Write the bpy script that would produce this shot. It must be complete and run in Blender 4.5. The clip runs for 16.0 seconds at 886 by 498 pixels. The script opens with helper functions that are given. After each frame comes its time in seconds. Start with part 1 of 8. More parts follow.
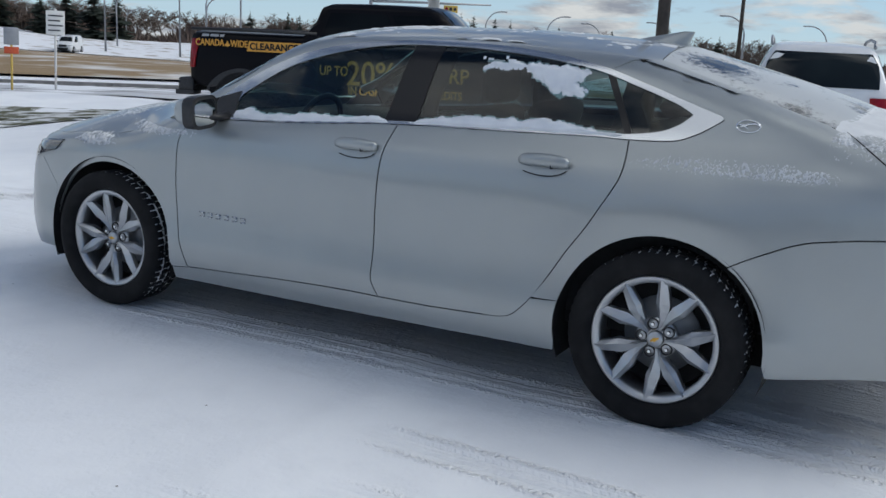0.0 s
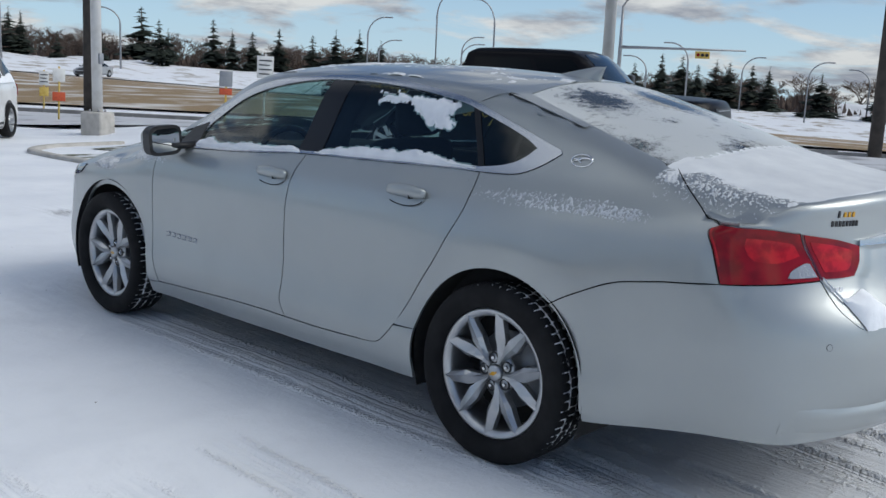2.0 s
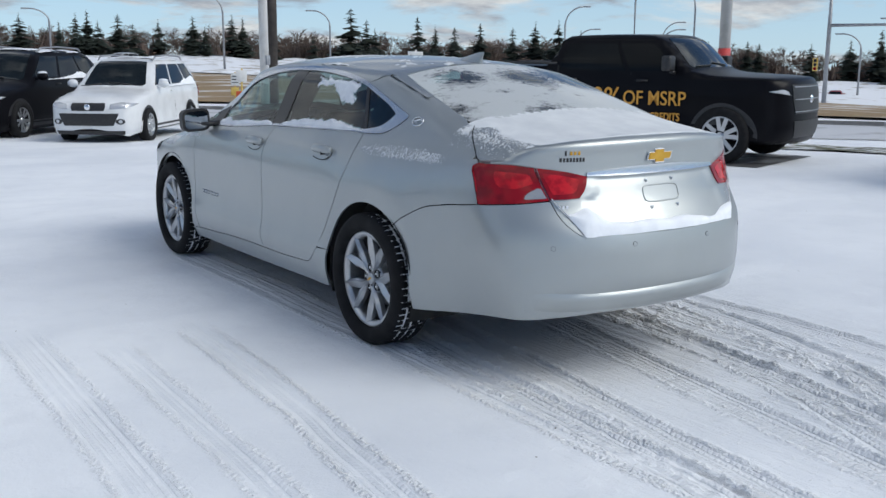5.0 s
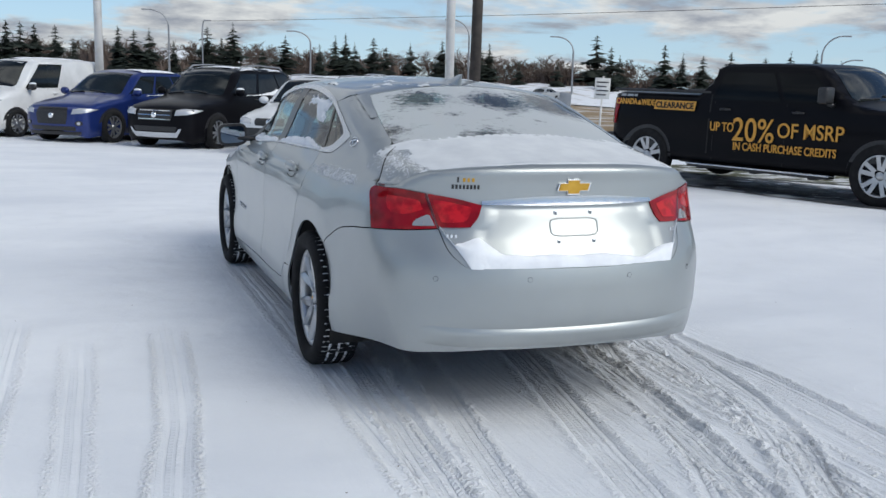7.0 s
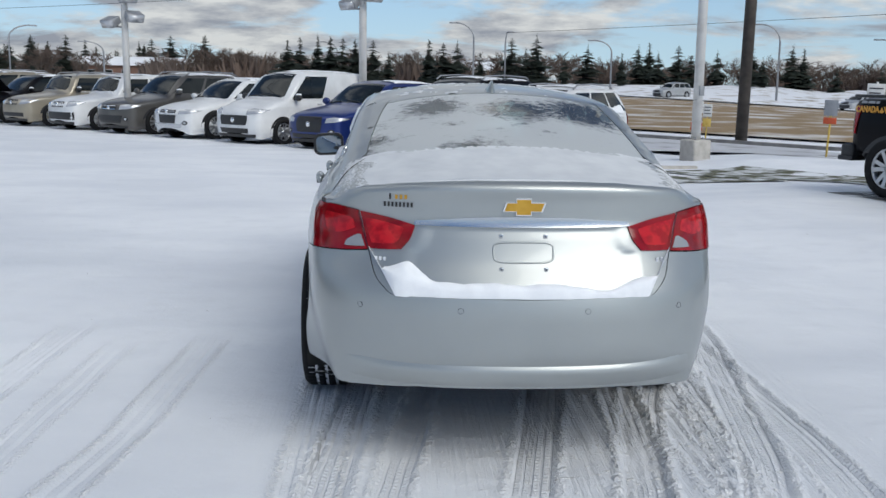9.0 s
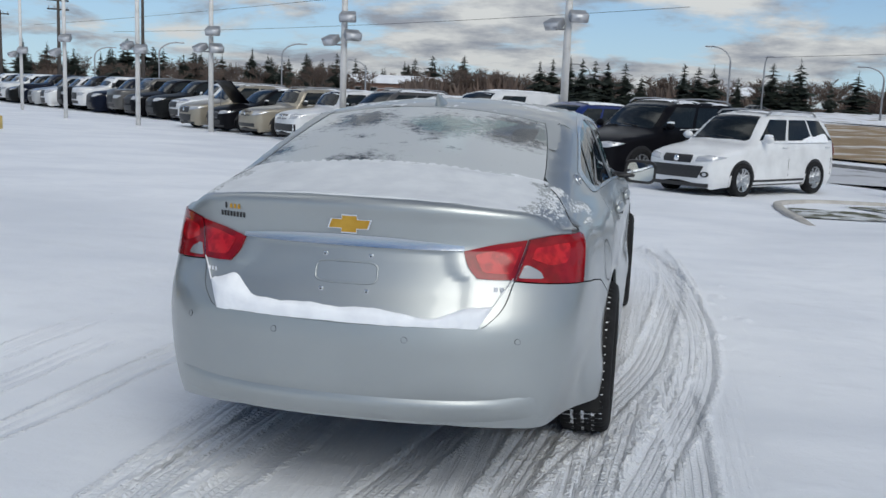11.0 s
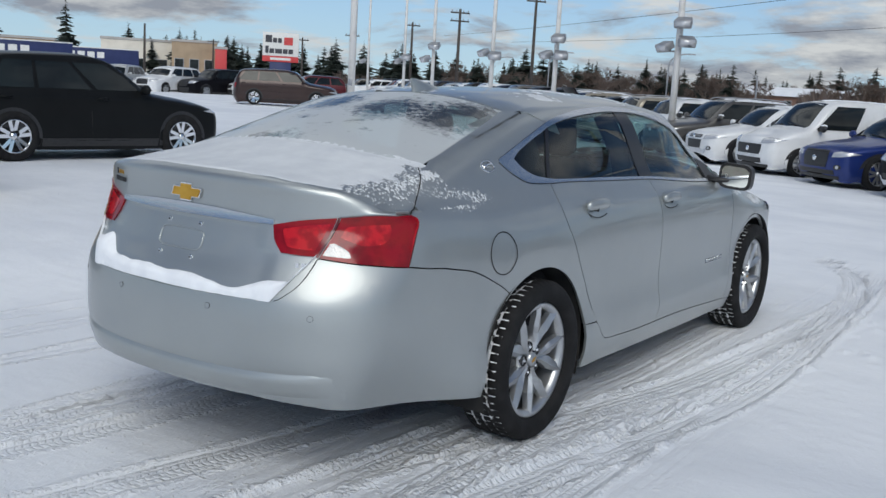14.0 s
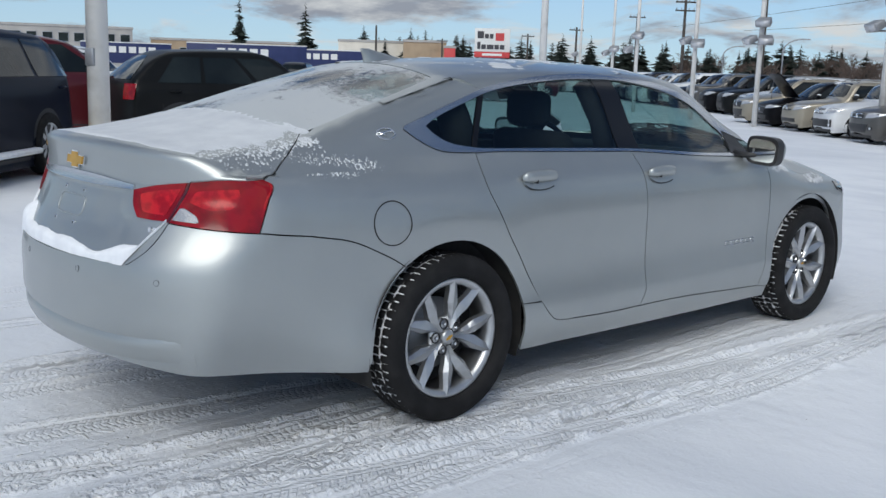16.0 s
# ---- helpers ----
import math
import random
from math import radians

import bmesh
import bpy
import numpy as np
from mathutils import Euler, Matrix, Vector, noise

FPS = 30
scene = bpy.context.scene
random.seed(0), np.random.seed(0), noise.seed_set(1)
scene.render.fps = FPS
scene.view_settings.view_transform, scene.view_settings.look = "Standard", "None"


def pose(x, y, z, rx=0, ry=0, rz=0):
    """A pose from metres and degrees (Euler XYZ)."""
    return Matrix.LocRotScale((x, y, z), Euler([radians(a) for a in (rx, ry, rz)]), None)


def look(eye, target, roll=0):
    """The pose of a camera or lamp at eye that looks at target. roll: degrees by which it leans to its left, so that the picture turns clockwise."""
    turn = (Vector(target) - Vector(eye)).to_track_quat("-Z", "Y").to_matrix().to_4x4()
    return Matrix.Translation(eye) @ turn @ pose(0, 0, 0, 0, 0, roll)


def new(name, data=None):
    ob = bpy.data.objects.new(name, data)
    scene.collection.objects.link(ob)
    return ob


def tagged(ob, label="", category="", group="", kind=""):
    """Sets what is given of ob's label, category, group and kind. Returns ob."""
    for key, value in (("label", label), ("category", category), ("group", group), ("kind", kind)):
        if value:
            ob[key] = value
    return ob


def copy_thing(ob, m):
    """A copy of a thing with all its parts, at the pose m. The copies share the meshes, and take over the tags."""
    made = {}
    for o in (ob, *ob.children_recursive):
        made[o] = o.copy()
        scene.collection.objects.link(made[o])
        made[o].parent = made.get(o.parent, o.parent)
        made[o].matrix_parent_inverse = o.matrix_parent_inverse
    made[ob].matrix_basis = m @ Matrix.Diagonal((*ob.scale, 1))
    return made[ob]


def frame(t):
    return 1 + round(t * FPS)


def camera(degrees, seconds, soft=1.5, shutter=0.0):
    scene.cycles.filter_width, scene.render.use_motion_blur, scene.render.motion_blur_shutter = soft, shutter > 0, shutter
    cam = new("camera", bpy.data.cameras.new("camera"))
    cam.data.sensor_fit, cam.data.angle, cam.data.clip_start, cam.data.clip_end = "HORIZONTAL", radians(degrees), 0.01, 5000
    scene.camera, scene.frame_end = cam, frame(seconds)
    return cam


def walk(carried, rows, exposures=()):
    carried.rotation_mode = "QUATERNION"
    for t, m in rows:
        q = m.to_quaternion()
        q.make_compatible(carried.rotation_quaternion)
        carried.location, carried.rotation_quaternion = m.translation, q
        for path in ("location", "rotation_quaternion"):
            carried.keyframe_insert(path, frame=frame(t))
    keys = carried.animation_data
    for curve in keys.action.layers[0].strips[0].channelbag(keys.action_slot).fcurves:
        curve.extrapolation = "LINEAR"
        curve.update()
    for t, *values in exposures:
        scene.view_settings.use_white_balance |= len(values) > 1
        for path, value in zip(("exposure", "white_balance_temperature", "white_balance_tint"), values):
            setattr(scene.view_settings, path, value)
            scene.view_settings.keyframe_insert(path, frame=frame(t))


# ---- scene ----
cam = camera(48.18, 16.0)
PATH = [
    (0, (-4.415, -2.392, 1.441), (-2.691, -1.472, 1.011), 2.6),
    (0.5, (-4.144, -2.719, 1.427), (-2.47, -1.714, 0.991), 2.4),
    (1, (-3.965, -3.04, 1.446), (-2.341, -1.943, 1.046), 1.9),
    (1.5, (-3.847, -3.429, 1.461), (-2.293, -2.235, 1.064), 2.2),
    (2, (-3.612, -3.694, 1.461), (-2.173, -2.354, 1.097), 2.6),
    (2.5, (-3.414, -4.006, 1.471), (-2.092, -2.546, 1.124), 2.7),
    (3, (-3.406, -4.327, 1.46), (-2.131, -2.824, 1.117), 2.4),
    (3.5, (-3.454, -4.732, 1.486), (-2.211, -3.206, 1.134), 2.6),
    (4, (-3.39, -5.109, 1.482), (-2.201, -3.537, 1.138), 2.2),
    (4.5, (-3.429, -5.444, 1.487), (-2.256, -3.863, 1.134), 1.3),
    (4.7, (-3.432, -5.565, 1.488), (-2.276, -3.975, 1.114), 0.8),
    (7, (-1.987, -6.306, 1.485), (-1.295, -4.462, 1.137), 1.5),
    (7.5, (-1.616, -6.29, 1.477), (-1.053, -4.407, 1.107), 1.2),
    (8, (-1.231, -6.321, 1.488), (-0.838, -4.396, 1.118), 0.6),
    (8.5, (-0.851, -6.265, 1.476), (-0.623, -4.312, 1.112), 0.8),
    (9, (-0.477, -6.199, 1.498), (-0.38, -4.23, 1.156), 0.8),
    (11.5, (1.382, -5.765, 1.485), (0.823, -3.869, 1.182), 2.4),
    (12, (1.722, -5.674, 1.475), (1.003, -3.833, 1.171), 2.5),
    (12.5, (2.015, -5.532, 1.463), (1.187, -3.741, 1.138), 3.1),
    (13, (2.266, -5.301, 1.464), (1.341, -3.56, 1.123), 3.1),
    (13.5, (2.593, -5.172, 1.485), (1.54, -3.502, 1.168), 3.4),
    (14, (2.815, -5.018, 1.467), (1.705, -3.387, 1.139), 3.3),
    (14.5, (3.046, -4.753, 1.437), (1.882, -3.165, 1.081), 2.0),
    (15, (3.378, -4.562, 1.426), (2.111, -3.062, 1.045), 1.7),
    (15.5, (3.588, -4.319, 1.411), (2.234, -2.9, 1.018), 2.1),
    (16, (3.702, -4.055, 1.4), (2.247, -2.729, 1.044), 1.8),
]
walk(cam, [(t, look(eye, target, roll)) for t, eye, target, roll in PATH], [(0, -0.09, 6450, 6), (1, -0.09, 6450, 6), (4.5, 0.02, 6400, 6), (8, -0.05, 6500, 6), (11.5, -0.22, 6500, 6), (14, -0.23, 6450, 6), (16, -0.16, 6400, 6)])

# ---- sky, sun ----
world = bpy.data.worlds.new("sky")
scene.world = world
world.use_nodes = True
wt = world.node_tree
wt.nodes.clear()


def wnode(kind, **values):
    n = wt.nodes.new(kind)
    for k, v in values.items():
        n.inputs[k].default_value = v
    return n


sky = wt.nodes.new("ShaderNodeTexSky")
sky.sky_type = "NISHITA"
sky.sun_disc = False
sky.sun_elevation, sky.sun_rotation = radians(39), radians(146)
sky.altitude, sky.air_density, sky.dust_density, sky.ozone_density = 1500, 0.8, 0.0, 2.5
coord = wt.nodes.new("ShaderNodeTexCoord")
split = wt.nodes.new("ShaderNodeSeparateXYZ")
wt.links.new(coord.outputs["Generated"], split.inputs[0])
lift = wt.nodes.new("ShaderNodeMath")
lift.operation = "ADD"
lift.inputs[1].default_value = 0.20
wt.links.new(split.outputs[2], lift.inputs[0])
deep = wt.nodes.new("ShaderNodeMath")
deep.operation = "MAXIMUM"
deep.inputs[1].default_value = 0.05
wt.links.new(lift.outputs[0], deep.inputs[0])
flat = wt.nodes.new("ShaderNodeCombineXYZ")
for k in (0, 1):
    div = wt.nodes.new("ShaderNodeMath")
    div.operation = "DIVIDE"
    wt.links.new(split.outputs[k], div.inputs[0])
    wt.links.new(deep.outputs[0], div.inputs[1])
    wt.links.new(div.outputs[0], flat.inputs[k])
puffs = wnode("ShaderNodeTexNoise", Scale=1.45, Detail=9.0, Roughness=0.58, Distortion=0.35)
wt.links.new(flat.outputs[0], puffs.inputs["Vector"])
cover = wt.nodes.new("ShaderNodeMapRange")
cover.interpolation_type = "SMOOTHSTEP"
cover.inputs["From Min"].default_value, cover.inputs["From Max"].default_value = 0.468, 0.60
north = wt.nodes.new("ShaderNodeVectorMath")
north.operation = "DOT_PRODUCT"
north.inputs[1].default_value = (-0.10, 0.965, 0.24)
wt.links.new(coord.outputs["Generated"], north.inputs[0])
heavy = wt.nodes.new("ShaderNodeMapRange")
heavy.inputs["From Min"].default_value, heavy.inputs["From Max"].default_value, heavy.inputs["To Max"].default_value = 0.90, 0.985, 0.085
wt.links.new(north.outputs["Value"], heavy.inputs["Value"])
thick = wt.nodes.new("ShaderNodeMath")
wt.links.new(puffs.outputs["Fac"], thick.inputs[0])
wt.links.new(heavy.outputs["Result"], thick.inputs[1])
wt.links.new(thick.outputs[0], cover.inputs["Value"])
under = wnode("ShaderNodeTexNoise", Scale=2.3, Detail=8.0, Roughness=0.6)
wt.links.new(flat.outputs[0], under.inputs["Vector"])
tones = wt.nodes.new("ShaderNodeValToRGB")
tones.color_ramp.elements[0].position, tones.color_ramp.elements[0].color = 0.40, (3.9, 4.2, 5.0, 1)
tones.color_ramp.elements[1].position, tones.color_ramp.elements[1].color = 0.60, (8.6, 8.7, 8.9, 1)
wt.links.new(under.outputs["Fac"], tones.inputs["Fac"])
mix = wt.nodes.new("ShaderNodeMix")
mix.data_type = "RGBA"
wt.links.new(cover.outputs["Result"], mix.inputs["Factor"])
cool = wt.nodes.new("ShaderNodeVectorMath")
cool.operation = "MULTIPLY"
cool.inputs[1].default_value = (0.87, 0.98, 1.07)
wt.links.new(sky.outputs["Color"], cool.inputs[0])
# pale haze low over the land
low = wt.nodes.new("ShaderNodeMapRange")
low.interpolation_type = "SMOOTHSTEP"
low.inputs["From Min"].default_value, low.inputs["From Max"].default_value, low.inputs["To Min"].default_value, low.inputs["To Max"].default_value = 0.0, 0.20, 0.75, 0.0
wt.links.new(split.outputs[2], low.inputs["Value"])
haze = wt.nodes.new("ShaderNodeMix")
haze.data_type = "RGBA"
haze.inputs[7].default_value = (4.7, 6.2, 7.7, 1)
wt.links.new(low.outputs["Result"], haze.inputs["Factor"])
wt.links.new(cool.outputs[0], haze.inputs[6])
wt.links.new(haze.outputs[2], mix.inputs[6])
# clouds are brighter towards the zenith, as under any overcast
rise = wt.nodes.new("ShaderNodeMath")
rise.operation = "MULTIPLY_ADD"
rise.inputs[1].default_value, rise.inputs[2].default_value = 1.05, 0.76
wt.links.new(split.outputs[2], rise.inputs[0])
glow = wt.nodes.new("ShaderNodeVectorMath")
glow.operation = "SCALE"
wt.links.new(tones.outputs["Color"], glow.inputs[0])
wt.links.new(rise.outputs[0], glow.inputs["Scale"])
wt.links.new(glow.outputs[0], mix.inputs[7])
back = wnode("ShaderNodeBackground", Strength=0.104)
wt.links.new(mix.outputs[2], back.inputs["Color"])
wout = wt.nodes.new("ShaderNodeOutputWorld")
wt.links.new(back.outputs[0], wout.inputs[0])

sun = new("sun", bpy.data.lights.new("sun", "SUN"))
sun.data.energy, sun.data.angle, sun.data.color = 2.25, radians(40), (1.0, 0.955, 0.89)
sun.matrix_world = look((22.4, -33.2, 32.4), (0, 0, 0))


# ---- materials ----
def material(name, colour, rough=0.5, metal=0.0, bump=None, vary=None, coat=0.0, spec=0.5):
    """bump: (scale, strength, distance); vary: (scale, second colour, from, to)."""
    m = bpy.data.materials.new(name)
    m.use_nodes = True
    t = m.node_tree
    b = t.nodes["Principled BSDF"]
    b.inputs["Base Color"].default_value = (*colour, 1)
    b.inputs["Roughness"].default_value, b.inputs["Metallic"].default_value = rough, metal
    b.inputs["Coat Weight"].default_value, b.inputs["Specular IOR Level"].default_value = coat, spec
    b.inputs["Coat Roughness"].default_value = 0.04
    tc = t.nodes.new("ShaderNodeTexCoord")
    if vary:
        n = t.nodes.new("ShaderNodeTexNoise")
        n.inputs["Scale"].default_value, n.inputs["Detail"].default_value = vary[0], 8
        t.links.new(tc.outputs["Object"], n.inputs["Vector"])
        r = t.nodes.new("ShaderNodeMapRange")
        r.inputs["From Min"].default_value, r.inputs["From Max"].default_value = vary[2], vary[3]
        t.links.new(n.outputs["Fac"], r.inputs["Value"])
        x = t.nodes.new("ShaderNodeMix")
        x.data_type = "RGBA"
        x.inputs[6].default_value, x.inputs[7].default_value = (*colour, 1), (*vary[1], 1)
        t.links.new(r.outputs["Result"], x.inputs["Factor"])
        t.links.new(x.outputs[2], b.inputs["Base Color"])
    if bump:
        n = t.nodes.new("ShaderNodeTexNoise")
        n.inputs["Scale"].default_value, n.inputs["Detail"].default_value = bump[0], 6
        t.links.new(tc.outputs["Object"], n.inputs["Vector"])
        u = t.nodes.new("ShaderNodeBump")
        u.inputs["Strength"].default_value, u.inputs["Distance"].default_value = bump[1], bump[2]
        t.links.new(n.outputs["Fac"], u.inputs["Height"])
        t.links.new(u.outputs["Normal"], b.inputs["Normal"])
    return m


def glass_material(name, tint, gloss=1.0, frost=None):
    """Tinted pane: see-through with a mirror gloss; frost: (scale, from, to) of a rime cover."""
    m = bpy.data.materials.new(name)
    m.use_nodes = True
    t = m.node_tree
    t.nodes.remove(t.nodes["Principled BSDF"])
    out = t.nodes["Material Output"]
    clear, shine, mixer, facing = (t.nodes.new("ShaderNode" + k) for k in ("BsdfTransparent", "BsdfGlossy", "MixShader", "LayerWeight"))
    clear.inputs[0].default_value = (*tint, 1)
    shine.inputs["Roughness"].default_value = 0.015
    # the gloss of a thin pane, the same from both sides
    facing.inputs[0].default_value = 0.5
    steep, fres = t.nodes.new("ShaderNodeMath"), t.nodes.new("ShaderNodeMapRange")
    steep.operation = "POWER"
    steep.inputs[1].default_value = 4.5
    fres.inputs["To Min"].default_value, fres.inputs["To Max"].default_value = 0.045 * gloss, 0.9
    t.links.new(facing.outputs["Facing"], steep.inputs[0])
    t.links.new(steep.outputs[0], fres.inputs["Value"])
    t.links.new(fres.outputs["Result"], mixer.inputs[0])
    t.links.new(clear.outputs[0], mixer.inputs[1])
    t.links.new(shine.outputs[0], mixer.inputs[2])
    last = mixer
    if frost:
        tc = t.nodes.new("ShaderNodeTexCoord")
        n, n2 = t.nodes.new("ShaderNodeTexNoise"), t.nodes.new("ShaderNodeTexNoise")
        n.inputs["Scale"].default_value, n.inputs["Detail"].default_value, n.inputs["Roughness"].default_value = frost[0], 12, 0.80
        n2.inputs["Scale"].default_value, n2.inputs["Detail"].default_value = frost[0] * 0.16, 3
        mp = t.nodes.new("ShaderNodeMapping")
        mp.inputs["Scale"].default_value = (0.8, 1.1, 1.0)
        t.links.new(tc.outputs["Object"], mp.inputs[0])
        t.links.new(mp.outputs[0], n.inputs["Vector"])
        t.links.new(tc.outputs["Object"], n2.inputs["Vector"])
        add = t.nodes.new("ShaderNodeMath")
        add.operation = "ADD"
        t.links.new(n.outputs["Fac"], add.inputs[0])
        t.links.new(n2.outputs["Fac"], add.inputs[1])
        r = t.nodes.new("ShaderNodeMapRange")
        r.inputs["From Min"].default_value, r.inputs["From Max"].default_value = frost[1], frost[2]
        r.inputs["To Min"].default_value, r.inputs["To Max"].default_value = 0.05, 0.66
        t.links.new(add.outputs[0], r.inputs["Value"])
        cover = r.outputs["Result"]
        # spots where the rime has thawed
        for spot, size in (((0.42, -1.44, 1.33), 0.21), ((0.10, -1.50, 1.35), 0.17), ((-0.30, -1.42, 1.35), 0.15)):
            gap = t.nodes.new("ShaderNodeVectorMath")
            gap.operation = "DISTANCE"
            gap.inputs[1].default_value = spot
            t.links.new(tc.outputs["Object"], gap.inputs[0])
            rough = t.nodes.new("ShaderNodeMath")
            rough.operation = "MULTIPLY_ADD"
            rough.inputs[1].default_value, rough.inputs[2].default_value = -0.55, 0.30
            t.links.new(n.outputs["Fac"], rough.inputs[0])
            far = t.nodes.new("ShaderNodeMath")
            t.links.new(gap.outputs["Value"], far.inputs[0])
            t.links.new(rough.outputs[0], far.inputs[1])
            fade = t.nodes.new("ShaderNodeMapRange")
            fade.inputs["From Min"].default_value, fade.inputs["From Max"].default_value, fade.inputs["To Min"].default_value = size * 0.7, size * 1.3, 0.10
            t.links.new(far.outputs[0], fade.inputs["Value"])
            times = t.nodes.new("ShaderNodeMath")
            times.operation = "MULTIPLY"
            t.links.new(cover, times.inputs[0])
            t.links.new(fade.outputs["Result"], times.inputs[1])
            cover = times.outputs[0]
        rime = t.nodes.new("ShaderNodeBsdfDiffuse")
        rime.inputs[0].default_value = (0.66, 0.69, 0.71, 1)
        over = t.nodes.new("ShaderNodeMixShader")
        t.links.new(cover, over.inputs[0])
        t.links.new(mixer.outputs[0], over.inputs[1])
        t.links.new(rime.outputs[0], over.inputs[2])
        last = over
    t.links.new(last.outputs[0], out.inputs[0])
    return m


SNOW_CAP = material("fresh_snow", (0.86, 0.88, 0.91), 0.8, bump=(38, 0.45, 0.005), vary=(14, (0.76, 0.78, 0.82), 0.35, 0.7))
THIN_SNOW = material("thin_snow", (0.66, 0.68, 0.70), 0.85, bump=(70, 0.25, 0.002), vary=(9, (0.56, 0.58, 0.61), 0.35, 0.7))
SILVER = material("silver_paint", (0.405, 0.428, 0.430), 0.42, 0.76, bump=(900, 0.012, 0.001), coat=0.55, vary=(3.0, (0.380, 0.402, 0.406), 0.4, 0.7))
SILVER.node_tree.nodes["Principled BSDF"].inputs["Coat Roughness"].default_value = 0.045
CHROME = material("chrome", (0.82, 0.83, 0.85), 0.10, 1.0)
BRUSHED = material("bright_trim", (0.58, 0.60, 0.63), 0.25, 1.0)
ALLOY = material("alloy", (0.52, 0.53, 0.545), 0.37, 0.9, coat=0.3, vary=(14, (0.46, 0.47, 0.48), 0.4, 0.75))
RUBBER = material("tyre_rubber", (0.010, 0.010, 0.011), 0.85, bump=(120, 0.4, 0.002), vary=(11, (0.020, 0.020, 0.021), 0.45, 0.75), spec=0.25)
TREADSNOW = material("snow_in_tread", (0.78, 0.79, 0.82), 0.9, vary=(34, (0.012, 0.012, 0.013), 0.47, 0.56))
BLACK = material("black_plastic", (0.016, 0.016, 0.018), 0.45, vary=(30, (0.028, 0.028, 0.03), 0.4, 0.7))
GLOSSBLACK = material("gloss_black", (0.006, 0.006, 0.008), 0.30, coat=0.15, spec=0.3)
DARK = material("underbody", (0.010, 0.010, 0.011), 0.9, vary=(12, (0.022, 0.021, 0.02), 0.4, 0.7))
CABIN = material("cabin_cloth", (0.020, 0.020, 0.022), 0.9, bump=(300, 0.4, 0.002), vary=(40, (0.015, 0.015, 0.015), 0.4, 0.7))
REDLAMP = material("red_lamp", (0.26, 0.004, 0.009), 0.10, spec=0.4, coat=0.0, vary=(14, (0.17, 0.003, 0.006), 0.45, 0.62))
REDGLOW = material("bright_red_lens", (0.50, 0.012, 0.018), 0.12, spec=0.4, vary=(30, (0.30, 0.006, 0.011), 0.42, 0.6))
REDDEEP = material("dark_red_lens", (0.09, 0.003, 0.006), 0.10, coat=0.6)
HEADLENS = material("dark_head_lamp", (0.035, 0.037, 0.042), 0.06, 0.2, coat=1.0, vary=(18, (0.16, 0.165, 0.175), 0.55, 0.66))
CLEARLAMP = material("clear_lamp", (0.40, 0.39, 0.39), 0.14, 0.5, coat=1.0, bump=(120, 0.5, 0.004))
GOLD = material("gold_badge", (0.70, 0.40, 0.07), 0.30, 0.85, vary=(12, (0.60, 0.33, 0.05), 0.4, 0.6))
GLASS = glass_material("tinted_glass", (0.50, 0.66, 0.64), 1.4)
PRIVACY = glass_material("privacy_glass", (0.36, 0.48, 0.48), 1.4)
FROSTED = glass_material("rimed_glass", (0.40, 0.48, 0.48), frost=(30, 0.70, 0.93))
MIRROR = material("mirror_glass", (0.5, 0.52, 0.53), 0.02, 1.0)
AMBERTEXT = material("amber_letters", (0.72, 0.36, 0.05), 0.5, vary=(20, (0.62, 0.30, 0.04), 0.4, 0.6))
POLEWHITE = material("pole_white", (0.70, 0.69, 0.67), 0.55, vary=(3, (0.52, 0.50, 0.47), 0.5, 0.75))
POLEDARK = material("pole_dark", (0.045, 0.038, 0.034), 0.8, bump=(40, 0.4, 0.01), vary=(4, (0.08, 0.068, 0.058), 0.4, 0.7))
STEEL = material("galvanised_steel", (0.36, 0.37, 0.39), 0.5, 0.6, vary=(5, (0.27, 0.28, 0.30), 0.4, 0.7))
CONCRETE = material("concrete", (0.48, 0.46, 0.43), 0.9, bump=(25, 0.5, 0.01), vary=(6, (0.36, 0.34, 0.31), 0.4, 0.7))
DARKKERB = material("dark_concrete", (0.17, 0.165, 0.16), 0.8, bump=(25, 0.5, 0.01), vary=(4, (0.26, 0.25, 0.24), 0.4, 0.7))
YELLOW = material("yellow_paint", (0.64, 0.46, 0.12), 0.6, bump=(20, 0.4, 0.006), vary=(7, (0.50, 0.30, 0.03), 0.45, 0.75))
ORANGE = material("orange_paint", (0.55, 0.09, 0.03), 0.6, vary=(20, (0.42, 0.07, 0.03), 0.4, 0.7))
REDPAINT = material("red_paint", (0.55, 0.05, 0.05), 0.5, vary=(6, (0.44, 0.05, 0.05), 0.4, 0.7))
SIGNWHITE = material("sign_white", (0.72, 0.72, 0.70), 0.6, vary=(8, (0.62, 0.61, 0.58), 0.4, 0.7))
SIGNDARK = material("sign_print", (0.05, 0.05, 0.06), 0.7)
GRASS = material("winter_grass", (0.27, 0.19, 0.105), 0.95, bump=(14, 0.8, 0.06), vary=(0.32, (0.66, 0.65, 0.64), 0.50, 0.66))
TURF = material("turf", (0.085, 0.088, 0.05), 0.95, bump=(30, 0.8, 0.03), vary=(2.6, (0.62, 0.64, 0.66), 0.45, 0.58))
NEEDLES = material("spruce_needles", (0.020, 0.032, 0.024), 0.9, vary=(0.8, (0.035, 0.045, 0.032), 0.4, 0.7))
BARK = material("bark", (0.12, 0.095, 0.08), 0.95, vary=(1.2, (0.17, 0.14, 0.12), 0.4, 0.7))
TWIGS = material("reddish_twigs", (0.150, 0.108, 0.088), 0.95, vary=(0.08, (0.105, 0.085, 0.075), 0.4, 0.7))


